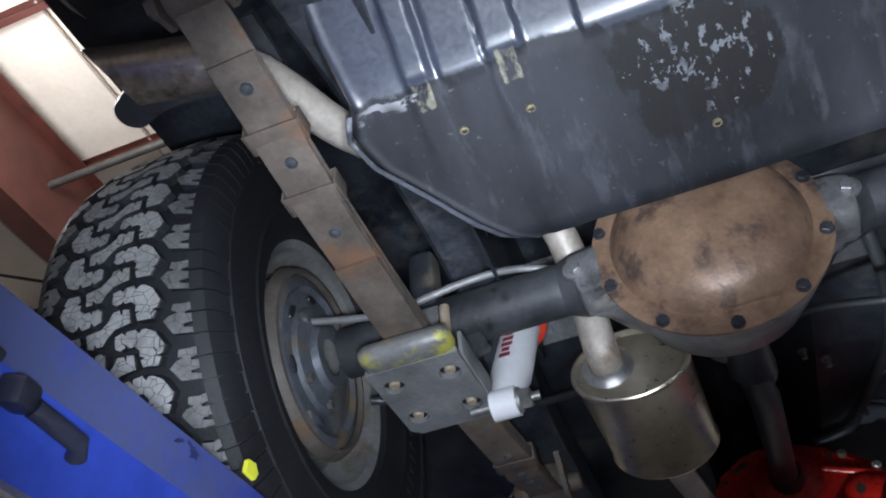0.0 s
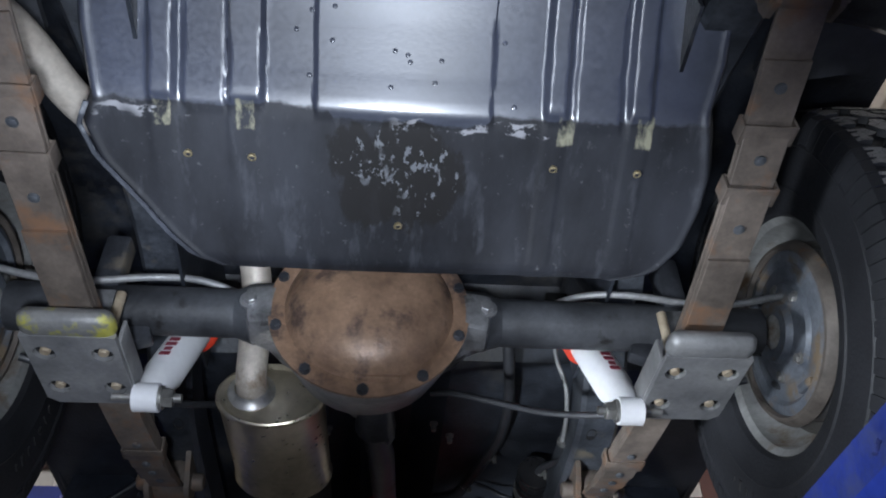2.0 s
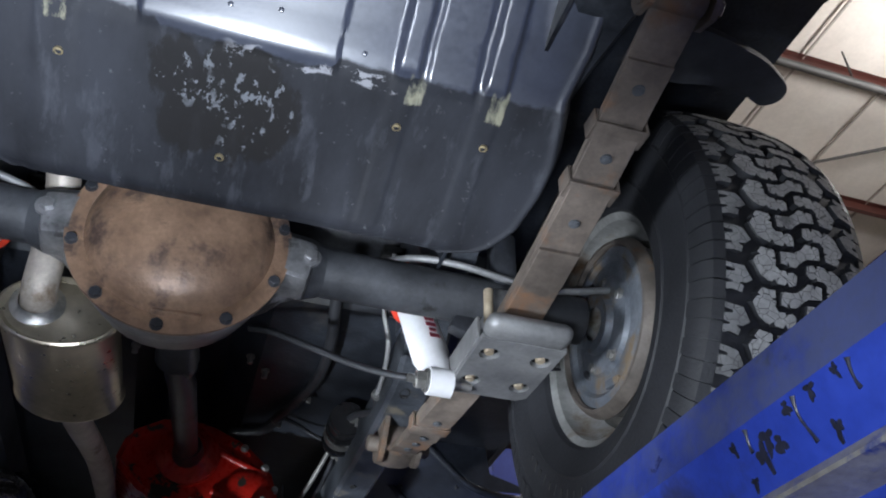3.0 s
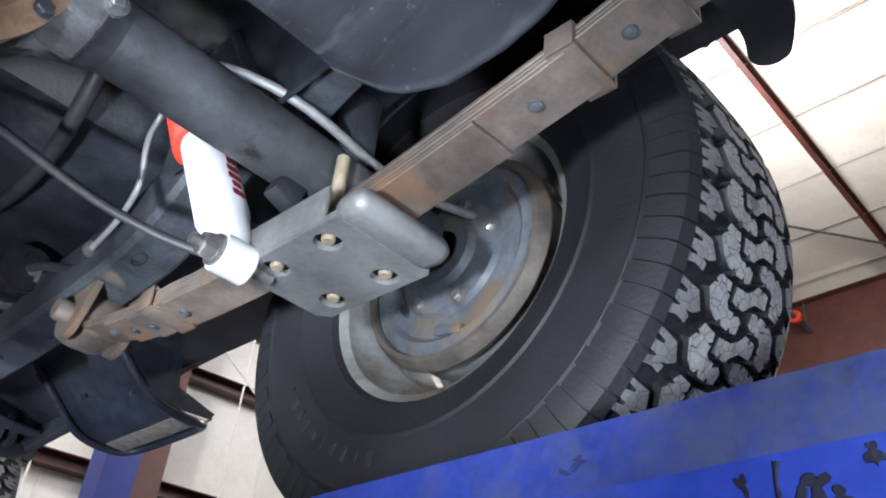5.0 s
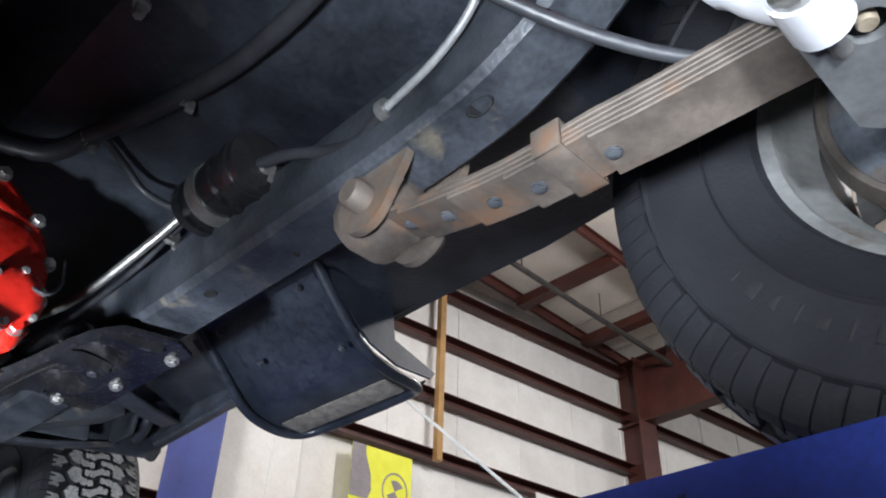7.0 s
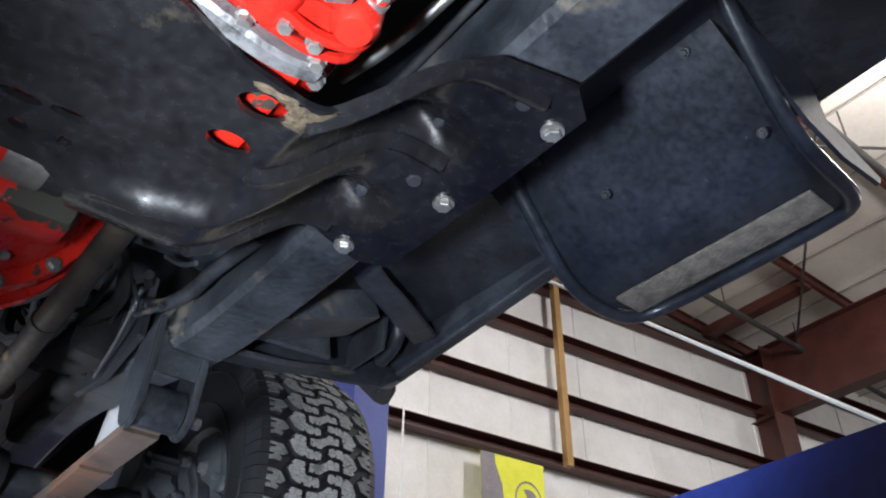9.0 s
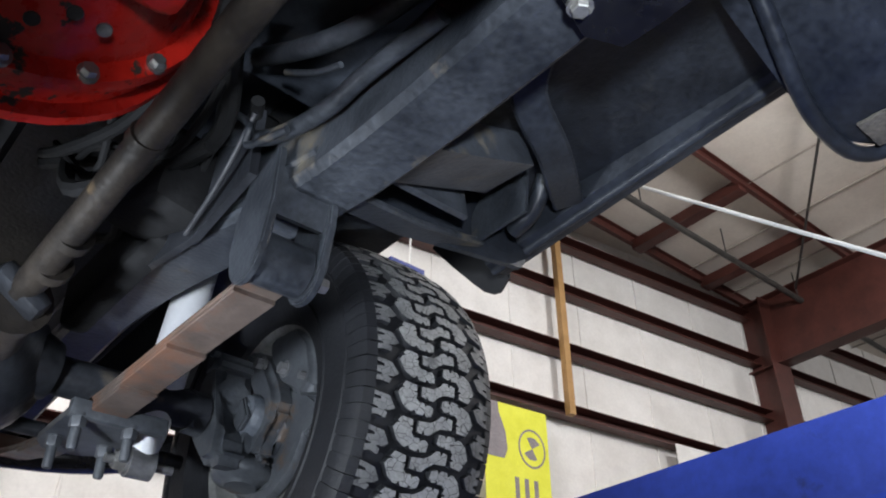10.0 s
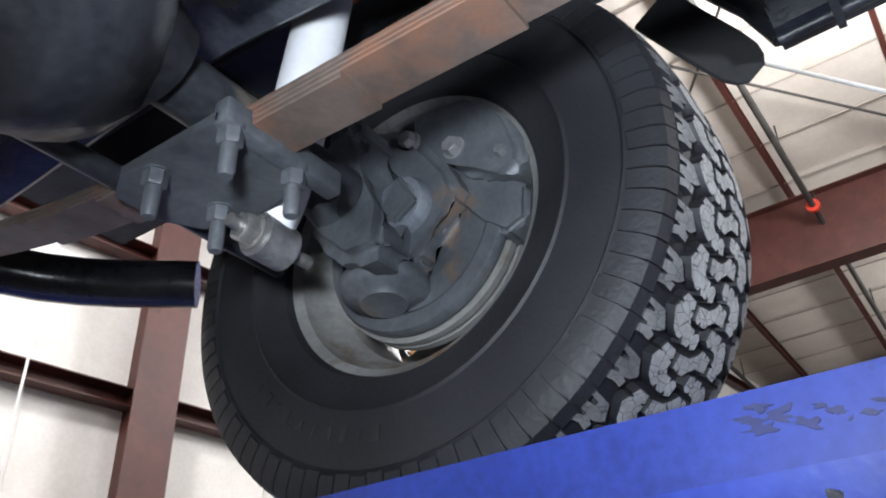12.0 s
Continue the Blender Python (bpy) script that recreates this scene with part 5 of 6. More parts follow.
for s in (1, -1):
    bm = bmesh.new()
    box(bm, (0.1, 0.16, 0.12), pose(s * 0.34, 2.14, 2.02, 10, 0, 15 * s), 0.02)
    box(bm, (0.05, 0.3, 0.1), pose(s * 0.37, 2.35, 2.0, -8, 0, 5 * s), 0.015)
    part("engine_mount", bm, WELL, vehicle, "dark engine mount bracket")
    bm = bmesh.new()
    outline = [(1.95, 1.95), (2.1, 1.93), (2.3, 1.97), (2.42, 2.04), (2.42, 2.14), (2.2, 2.14), (1.95, 2.06)]
    prism(bm, outline, Matrix(((0, 0, 1, s * 0.385), (1, 0, 0, 0), (0, 1, 0, 0), (0, 0, 0, 1))), 0.012)
    part("frame_gusset", bm, CHASSIS, vehicle, "dark grey frame gusset plate")
    bm = bmesh.new()
    box(bm, (0.012, 1.5, 0.28), (s * 0.52, 2.85, 2.22), 0.004)
    part("inner_fender", bm, WELL, vehicle, "dark inner fender panel")

# skid crossmember
HOLES = [(0.227, 1.273, 0.02, 0.013), (0.23, 1.218, 0.022, 0.015), (0.073, 1.329, 0.017, 0.006), (0.111, 1.326, 0.017, 0.006), (0.08, 1.363, 0.008, 0.006), (0.117, 1.361, 0.008, 0.006), (-0.22, 1.26, 0.022, 0.015)]


def skid_z(x, y):
    k = min(1.0, max(0.0, (abs(x) - 0.25) / 0.17))
    z = 1.772 + 0.118 * k * k * (3 - 2 * k)
    # rolled ridge with a shallow valley behind it
    a = max(0.14, abs(x))
    fade = min(1.0, max(0.0, (abs(x) - 0.13) / 0.07)) * (1 - k)
    z -= 0.021 * math.exp(-((y - 1.395 + 0.3 * (a - 0.17)) / 0.018) ** 2) * fade
    z += 0.004 * math.exp(-((y - 1.322) / 0.016) ** 2) * fade
    z += 0.045 * max(0.0, (y - 1.43) / 0.08) ** 1.5 * (1 - 0.8 * k)
    for c in (1.255, 1.4):
        z += 0.05 * math.sin(math.pi * min(1.0, max(0.0, (abs(x) - 0.27) / 0.21))) * math.exp(-((y - c) / 0.028) ** 2)
    return z


def skid_edges(x):
    a = abs(x)
    back = float(np.interp(a, [0, 0.1, 0.2, 0.3, 0.36, 0.42, 0.5, 0.545, 0.56], [1.13, 1.15, 1.185, 1.2, 1.18, 1.13, 1.11, 1.14, 1.18]))
    fore = float(np.interp(a, [0, 0.11, 0.138, 0.158, 0.3, 0.36, 0.42, 0.5, 0.545, 0.56], [1.4, 1.402, 1.425, 1.492, 1.488, 1.46, 1.47, 1.5, 1.48, 1.44]))
    return back, fore


RIBS = [[(0.26, 1.3), (0.36, 1.295), (0.47, 1.285)], [(0.27, 1.22), (0.38, 1.165), (0.49, 1.145)], [(0.27, 1.455), (0.36, 1.45), (0.43, 1.455)]]
bm = bmesh.new()
grid = []
NX, NY = 260, 84
for i in range(NX + 1):
    x = -0.538 + 1.076 * i / NX
    y0, y1 = skid_edges(x)
    grid.append([bm.verts.new((x, y0 + (y1 - y0) * j / NY, 0.0)) for j in range(NY + 1)])
inside = {}
for col in grid:
    for v in col:
        for hx, hy, ra, rb in HOLES:
            d = math.hypot((v.co.x - hx) / ra, (v.co.y - hy) / rb)
            if d < 1.0:
                inside[v] = (hx, hy, ra, rb, d)
for a, b in zip(grid, grid[1:]):
    for k in range(NY):
        q = (a[k], a[k + 1], b[k + 1], b[k])
        if not all(v in inside for v in q):
            bm.faces.new(q)
for v, (hx, hy, ra, rb, d) in inside.items():
    if d > 0.02:
        v.co.x, v.co.y = hx + (v.co.x - hx) / d, hy + (v.co.y - hy) / d
bmesh.ops.delete(bm, geom=[v for v in bm.verts if not v.link_faces], context="VERTS")
for v in bm.verts:
    v.co.z = skid_z(v.co.x, v.co.y)
bmesh.ops.recalc_face_normals(bm, faces=bm.faces)
thicken(bm, (0, 0, 0.007))
xm = part("skid_crossmember", bm, SKID, vehicle, "black bolted skid crossmember under the gearbox", smooth=50)
# stamped ribs that run out to the bolted ears
for s in (1, -1):
    for way in RIBS:
        bm = bmesh.new()
        line = smooth_path([(s * x, y, 0.0) for x, y in way], 6)
        sweep(bm, [(p.x, p.y, skid_z(p.x, p.y) - 0.001) for p in line], [(-0.013, 0.004), (-0.007, -0.005), (0.0, -0.009), (0.007, -0.005), (0.013, 0.004)])
        part("stamped_rib", bm, SKID, xm)
# crust of dried mud along the plate's rear edge
rng = random.Random(12)
for x, y, a, b in ((0.268, 1.214, 0.02, 0.014), (0.288, 1.208, 0.018, 0.01), (0.256, 1.204, 0.012, 0.008), (0.24, 1.198, 0.012, 0.005), (0.222, 1.197, 0.012, 0.004), (0.304, 1.203, 0.014, 0.006), (0.278, 1.222, 0.012, 0.007), (0.295, 1.214, 0.012, 0.006)):
    bm = bmesh.new()
    bmesh.ops.create_icosphere(bm, subdivisions=3, radius=1.0)
    for v in bm.verts:
        k = rng.uniform(0.75, 1.15)
        v.co = Vector((x + a * v.co.x * k, y + b * v.co.y * k, skid_z(x + a * v.co.x, y) + 0.0025 * v.co.z * k))
    part("mud_crust", bm, MUD, xm, "tan crust of dried mud")
for s in (1, -1):
    for y, x in ((1.33, 0.508), (1.475, 0.467), (1.168, 0.522)):
        bm = bmesh.new()
        bolt_head(bm, (s * x, y, skid_z(x, y) - 0.002), (0, 0, -1), 0.0095, 0.008, 1.35)
        part("crossmember_bolt", bm, STEEL, xm)
        bm = bmesh.new()
        lathe(bm, [(0.0, 0.0), (0.009, 0.0), (0.008, 0.003), (0.0, 0.003)], axis_frame((s * (x - 0.05), y - 0.01, skid_z(x - 0.05, y - 0.01) - 0.001), (0, 0, -1)), 14)
        part("slot_washer", bm, CHASSIS, xm)

# rocker panels, steps and body mounts
for s in (1, -1):
    bm = bmesh.new()
    sec = [(0.03, 0.14), (0.04, 0.02), (0.03, -0.012), (0.0, -0.02), (-0.02, -0.012), (-0.05, 0.06), (-0.16, 0.075), (-0.16, 0.14)]
    path = [(s * 0.915, 0.42, 2.165), (s * 0.915, 1.0, 2.135), (s * 0.915, 1.55, 2.112), (s * 0.915, 2.06, 2.083)]
    sweep(bm, path, [(a * s, b) for a, b in sec])
    rocker = part("rocker_panel", bm, BODY, vehicle, "dark blue rocker panel with a rolled lower seam")
    bm = bmesh.new()
    tube(bm, [(p[0], p[1], p[2] - 0.016) for p in path], 0.009, 10)
    part("rocker_seam", bm, BODY, rocker)
    bm = bmesh.new()
    sweep(bm, [(s * 0.93, 2.215, 2.235), (s * 0.95, 2.175, 2.18), (s * 0.968, 2.14, 2.135), (s * 0.978, 2.122, 2.11), (s * 0.984, 2.112, 2.096), (s * 0.987, 2.106, 2.088)], rect(0.075, 0.012, 0.003), up=(1, 0, 0), scales=[1, 1, 1, 0.94, 0.75, 0.45])
    part("splash_flap", bm, WELL, rocker, "black rubber splash flap")
    # step: a bent tray with a rolled rim
    prof = [(0.66, 2.125), (0.74, 2.065), (0.84, 2.002), (0.88, 1.987), (0.94, 1.98), (1.0, 1.987), (1.022, 2.005)]
    bm = bmesh.new()
    rows = []
    for j in range(15):
        v = j / 14
        y = 1.055 + 0.405 * v
        row = []
        for x, z in smooth_path([(a, 0, c) for a, c in prof], 3) and [(p.x, p.z) for p in smooth_path([(a, 0, c) for a, c in prof], 3)]:
            pull = max(0.0, (x - 0.9) / 0.1)
            yy = y - (0.05 * pull**2 if v > 0.93 else 0.0) + (0.03 * pull**2 if v < 0.05 else 0.0)
            row.append(bm.verts.new((s * x, yy, z)))
        rows.append(row)
    for a, b in zip(rows, rows[1:]):
        for k in range(len(a) - 1):
            bm.faces.new((a[k], a[k + 1], b[k + 1], b[k]))
    bmesh.ops.recalc_face_normals(bm, faces=bm.faces)
    thicken(bm, (0, 0, 0.006))
    step = part("side_step", bm, STEPBLACK, vehicle, "black pressed steel side step with rolled rim", smooth=50)
    bm = bmesh.new()
    rim = [(s * 0.66, 1.4, 2.115), (s * 0.74, 1.42, 2.055), (s * 0.83, 1.445, 1.995), (s * 0.9, 1.455, 1.976), (s * 0.975, 1.45, 1.976), (s * 1.018, 1.41, 1.99), (s * 1.024, 1.28, 1.992), (s * 1.016, 1.12, 1.99), (s * 0.98, 1.07, 1.978), (s * 0.9, 1.058, 1.975), (s * 0.83, 1.055, 1.995), (s * 0.74, 1.04, 2.055), (s * 0.66, 1.02, 2.115)]
    tube(bm, rim, 0.011, 12, soft=4)
    part("step_rim", bm, STEPBLACK, step, "black rolled tube rim")
    bm = bmesh.new()
    box(bm, (0.055, 0.33, 0.006), pose(s * 0.95, 1.26, 1.976, 0, s * 3, 0), 0.002)
    part("grip_mat", bm, GRIT, step, "dirty grey grip mat")
    bm = bmesh.new()
    prism(bm, [(0.67, 2.12), (0.83, 2.0), (0.9, 1.98), (0.99, 1.985), (1.0, 2.0), (0.89, 2.03), (0.875, 2.12)], Matrix(((s, 0, 0, 0), (0, 0, 1, 1.035), (0, 1, 0, 0), (0, 0, 0, 1))), 0.006)
    part("step_end_plate", bm, STEPBLACK, step)
    for y, z, x in ((1.36, 2.09, 0.7), (1.1, 2.09, 0.7), (1.3, 2.03, 0.77), (1.08, 2.0, 0.8)):
        bm = bmesh.new()
        bolt_head(bm, (s * x, y, z - 0.008), (-s * 0.6, 0, -0.8), 0.005, 0.006, 1.3)
        part("step_bolt", bm, CHASSIS, step)
    # brackets ahead of the step
    bm = bmesh.new()
    sec = [(-0.045, -0.022), (0.045, -0.022), (0.045, 0.03), (0.041, 0.03), (0.041, -0.018), (-0.041, -0.018), (-0.041, 0.03), (-0.045, 0.03)]
    sweep(bm, [(s * 0.5, 1.8, 1.955), (s * 0.6, 1.81, 2.0), (s * 0.715, 1.825, 2.055)], sec)
    part("body_mount", bm, RAILTOP, vehicle, "dark body mount channel")
    bm = bmesh.new()
    lathe(bm, [(0.0, 0.0), (0.03, 0.0), (0.036, 0.006), (0.036, 0.03), (0.0, 0.03)], axis_frame((s * 0.655, 1.845, 2.02), (0.1 * s, 0.1, 1)), 20)
    part("mount_bush", bm, HOSE, vehicle, "black rubber mount bush")
    bm = bmesh.new()
    sweep(bm, [(s * 0.48, 1.9, 1.935), (s * 0.64, 1.95, 1.98), (s * 0.8, 1.99, 2.036)], rect(0.045, 0.012, 0.003))
    sweep(bm, [(s * 0.52, 1.86, 1.985), (s * 0.7, 1.9, 2.02)], rect(0.012, 0.05, 0.003))
    part("outrigger", bm, RAILTOP, vehicle, "dark body outrigger bar")
    bm = bmesh.new()
    prism(bm, [(1.86, 2.03), (1.99, 2.03), (2.0, 2.06), (1.95, 2.12), (1.85, 2.12)], Matrix(((0, 0, s, s * 0.79), (1, 0, 0, 0), (0, 1, 0, 0), (0, 0, 0, 1))), 0.006)
    part("outrigger_plate", bm, RAILTOP, vehicle)
    bm = bmesh.new()
    prism(bm, [(0.5, 1.97), (0.9, 2.03), (0.93, 2.075), (0.9, 2.3), (0.5, 2.3)], Matrix(((s, 0, 0, 0), (0, 0, 1, 1.98), (0, 1, 0, 0), (0, 0, 0, 1))) @ Matrix.Rotation(radians(0), 4, "X"), 0.01)
    part("cowl_panel", bm, BODY, vehicle, "dark lower cowl panel")
    bm = bmesh.new()
    tube(bm, [(s * 0.82, 1.84, 2.1), (s * 0.83, 1.88, 2.06), (s * 0.835, 1.93, 2.05)], 0.014, 12, soft=4)
    sweep(bm, smooth_path([(s * 0.6, 1.62, 2.09), (s * 0.64, 1.7, 2.06), (s * 0.75, 1.76, 2.055), (s * 0.88, 1.85, 2.08)], 5), rect(0.05, 0.012, 0.004))
    part("cowl_brace", bm, BODY, vehicle)
    # wheel wells
    for y0 in (0.0, BASE):
        bm = bmesh.new()
        hub_z = HUB_Z if y0 else REAR_Z
        arc = [(s * 0.93, y0 + 0.5 * math.cos(radians(a)), hub_z + 0.08 + 0.44 * math.sin(radians(a))) for a in range(15, 166 if y0 else 136, 10)]
        sweep(bm, arc, rect(0.025, 0.02, 0.005), up=(1, 0, 0))
        part("wheel_lip", bm, BODY, vehicle, "dark fender lip")
        bm = bmesh.new()
        for a, b in zip(arc, arc[1:]):
            vs = [bm.verts.new(p) for p in ((s * 0.5, a[1], a[2] + 0.012), (s * 0.935, a[1], a[2] + 0.012), (s * 0.935, b[1], b[2] + 0.012), (s * 0.5, b[1], b[2] + 0.012))]
            bm.faces.new(vs)
        bmesh.ops.remove_doubles(bm, verts=bm.verts, dist=0.001)
        part("wheel_well", bm, WELL, vehicle, "dark wheel well liner")
    bm = bmesh.new()
    sweep(bm, smooth_path([(s * 0.8, -0.6, 2.235), (s * 0.8, -0.68, 2.215), (s * 0.79, -0.8, 2.2), (s * 0.78, -1.2, 2.2)], 4), [(-0.07, -0.02), (0.04, -0.02), (0.075, 0.02), (0.085, 0.2), (-0.07, 0.2)])
    part("rear_quarter", bm, BODY, vehicle, "dark blue rear quarter panel")
    bm = bmesh.new()
    tongue = smooth_path([(0.56, -0.46, 0), (0.64, -0.452, 0), (0.72, -0.468, 0), (0.775, -0.466, 0), (0.815, -0.455, 0), (0.838, -0.472, 0), (0.835, -0.5, 0), (0.805, -0.52, 0), (0.76, -0.54, 0), (0.66, -0.56, 0), (0.56, -0.56, 0)], 4)
    prism(bm, [(s * p.x, p.y) for p in tongue], Matrix.Translation((0, 0, 2.098)), 0.014)
    part("rubber_flap", bm, HOSE, vehicle, "black rubber splash flap")
    # panel between tank and wheel with an oval opening
    bm = bmesh.new()
    plate_holes(bm, [(-0.62, 2.02), (0.1, 1.97), (0.3, 2.0), (0.3, 2.25), (-0.62, 2.25)], [[(-0.06, 2.03), (-0.15, 2.05), (-0.165, 2.07), (-0.16, 2.12), (-0.14, 2.135), (-0.05, 2.115), (-0.04, 2.1), (-0.045, 2.04)]], Matrix(((0, 0, 1, s * 0.4), (1, 0, 0, 0), (0, 1, 0, 0), (0, 0, 0, 1))), 0.006)
    part("side_panel", bm, BODY, vehicle, "grey panel beside the tank")
bm = bmesh.new()
TIP, WAY = Vector((-0.615, -0.55, 2.03)), Vector((-1.0, -0.22, 0.04)).normalized()
lathe(bm, [(0.04, 0.0), (0.043, 0.15), (0.041, 0.152), (0.039, 0.15), (0.037, 0.0)], axis_frame(TIP, WAY), 40, closed=True)
for v in bm.verts:
    if (v.co - TIP).dot(WAY) > 0.06:
        v.co += WAY * (v.co.z - 2.035) * 0.8 - WAY * (v.co.y + 0.58) * 0.4
part("exhaust_tip", bm, CHROME, vehicle, "heat-tinted chrome exhaust tip cut at a slant")

# lines and the fuel filter
bm = bmesh.new()
tube(bm, [(0.405, 0.8, 2.03), (0.412, 0.97, 2.04)], 0.045, 28)
filt = part("fuel_filter", bm, GLOSS, vehicle, "black canister fuel filter with grey bands")
for k in (0.815, 0.86, 0.94):
    bm = bmesh.new()
    tube(bm, [(0.405 + 0.04 * (k - 0.8), k, 2.031), (0.405 + 0.04 * (k - 0.8), k + 0.014, 2.032)], 0.048, 28)
    part("filter_rib", bm, GLOSS, filt)
bm = bmesh.new()
tube(bm, [(0.411, 0.9, 2.036), (0.412, 0.925, 2.037)], 0.0495, 28)
part("filter_band", bm, STEEL, filt, "bright label band")
LINES = [
    ("fuel_hose", HOSE, 0.009, [(0.41, 0.8, 2.03), (0.415, 0.74, 2.015), (0.43, 0.68, 1.995), (0.438, 0.62, 1.98), (0.425, 0.556, 1.985)], "black rubber fuel hose"),
    ("fuel_line", PLATE, 0.0055, [(0.425, 0.556, 1.985), (0.418, 0.46, 2.0), (0.407, 0.39, 2.035), (0.386, 0.36, 2.09), (0.383, 0.34, 2.13), (0.375, 0.25, 2.18)], "bent steel fuel line"),
    ("fuel_line", HOSE, 0.006, [(0.412, 0.97, 2.04), (0.42, 1.08, 2.035), (0.425, 1.2, 2.025), (0.42, 1.45, 2.014), (0.4, 1.7, 2.02)], "dark fuel line along the rail"),
    ("parking_brake_cable", HOSE, 0.0075, [(0.1, 0.46, 2.05), (0.163, 0.412, 2.02), (0.335, 0.315, 1.92), (0.46, 0.22, 1.865), (0.56, 0.12, 1.85), (0.67, 0.06, 1.85)], "black parking brake cable"),
    ("parking_brake_cable", HOSE, 0.0075, [(-0.1, 0.46, 2.05), (-0.163, 0.412, 2.02), (-0.335, 0.315, 1.92), (-0.46, 0.22, 1.865), (-0.56, 0.12, 1.85), (-0.67, 0.06, 1.85)], "black parking brake cable"),
    ("floor_hose", HOSE, 0.014, [(0.12, 1.12, 2.085), (0.208, 1.08, 2.085), (0.24, 0.98, 2.085), (0.274, 0.856, 2.085), (0.3, 0.72, 2.085), (0.3, 0.56, 2.085), (0.28, 0.4, 2.1), (0.26, 0.28, 2.16)], "thick black hose clipped to the floor"),
    ("floor_line", HOSE, 0.006, [(0.24, 0.98, 2.09), (0.3, 1.02, 2.09), (0.35, 1.04, 2.075), (0.39, 1.01, 2.05), (0.411, 0.965, 2.04)], "thin dark line"),
    ("shift_rod", STEEL, 0.007, [(0.33, 1.28, 1.93), (0.36, 1.18, 1.95), (0.4, 0.98, 2.03), (0.41, 0.85, 2.09)], "grey metal rod"),
    ("harness", RAILTOP, 0.011, [(0.41, 1.6, 1.95), (0.4, 1.717, 1.952), (0.398, 1.794, 1.953), (0.392, 1.9, 1.981), (0.385, 2.0, 2.04), (0.38, 2.1, 2.1)], "grey taped wiring harness along the rail"),
    ("heater_hose", RAILTOP, 0.013, [(0.35, 1.9, 2.09), (0.36, 1.8, 2.03), (0.37, 1.72, 1.995), (0.385, 1.65, 1.99), (0.4, 1.58, 2.0)], "dusty grey rubber hose"),
    ("wire", RAILTOP, 0.005, [(0.36, 1.97, 2.05), (0.36, 1.914, 1.99), (0.365, 1.922, 1.965), (0.38, 1.85, 1.95)], "bent grey wire"),
    ("wire", RAILTOP, 0.004, [(0.37, 1.853, 2.04), (0.375, 1.785, 1.99), (0.38, 1.74, 1.97)], "short grey wire"),
    ("brake_hose", HOSE, 0.011, [(0.4, 0.182, 2.232), (0.4, 0.111, 2.114), (0.4, 0.045, 2.02), (0.4, 0.03, 1.98)], "black rubber brake hose"),
    ("wire", HOSE, 0.004, [(0.36, 1.9, 2.0), (0.37, 2.0, 1.96), (0.375, 2.1, 1.93)], "thin loose wire"),
]
for name, mat, r, pts, label in LINES:
    bm = bmesh.new()
    tube(bm, pts, r, 10, soft=6)
    part(name, bm, mat, vehicle, label)
for p in ((0.425, 0.556, 1.985), (0.418, 0.8, 2.03), (0.42, 1.06, 2.035), (0.285, 0.82, 2.085), (0.235, 1.0, 2.085)):
    bm = bmesh.new()
    tube(bm, [(p[0], p[1] - 0.006, p[2]), (p[0], p[1] + 0.006, p[2])], 0.0135, 12)
    box(bm, (0.012, 0.008, 0.02), (p[0] + 0.012, p[1], p[2] - 0.012), 0.002)
    part("hose_clamp", bm, STEEL, vehicle, "bright worm-drive hose clamp")
for x, y in ((0.125, 0.72), (0.167, 0.726), (0.05, 0.6), (-0.15, 0.7)):
    bm = bmesh.new()
    bolt_head(bm, (x, y, floor_z(x, y) - 0.022), (0, 0, -1), 0.008, 0.02, 1.4)
    part("floor_bolt", bm, STEEL, vehicle)
bm = bmesh.new()
prism(bm, [(-0.05, 0.0), (0.045, 0.0), (0.06, 0.02), (0.06, 0.08), (-0.035, 0.08), (-0.05, 0.06)], pose(0.42, -0.035, 2.0, 90, 0, 80), 0.05)
part("hose_bracket", bm, RAILTOP, vehicle, "bent grey bracket of the brake hose")
for s in (1, -1):
    bm = bmesh.new()
    box(bm, (0.05, 0.05, 0.12), (s * 0.531, 0.0, REAR_Z + 0.1), 0.012)
    box(bm, (0.04, 0.03, 0.1), pose(s * 0.47, 0.03, REAR_Z - 0.01, 0, 20 * s, 0), 0.006)
    part("bump_stop", bm, CHASSIS, vehicle, "black rubber bump stop")
    bm = bmesh.new()
    box(bm, (0.085, 0.1, 0.028), (s * 0.531, 0.0, REAR_Z - 0.045), 0.005)
    for dy in (-0.045, 0.045):
        box(bm, (0.07, 0.006, 0.05), (s * 0.531, dy, REAR_Z - 0.02), 0.002)
    part("spring_perch", bm, CASTING, vehicle, "pale steel spring perch")

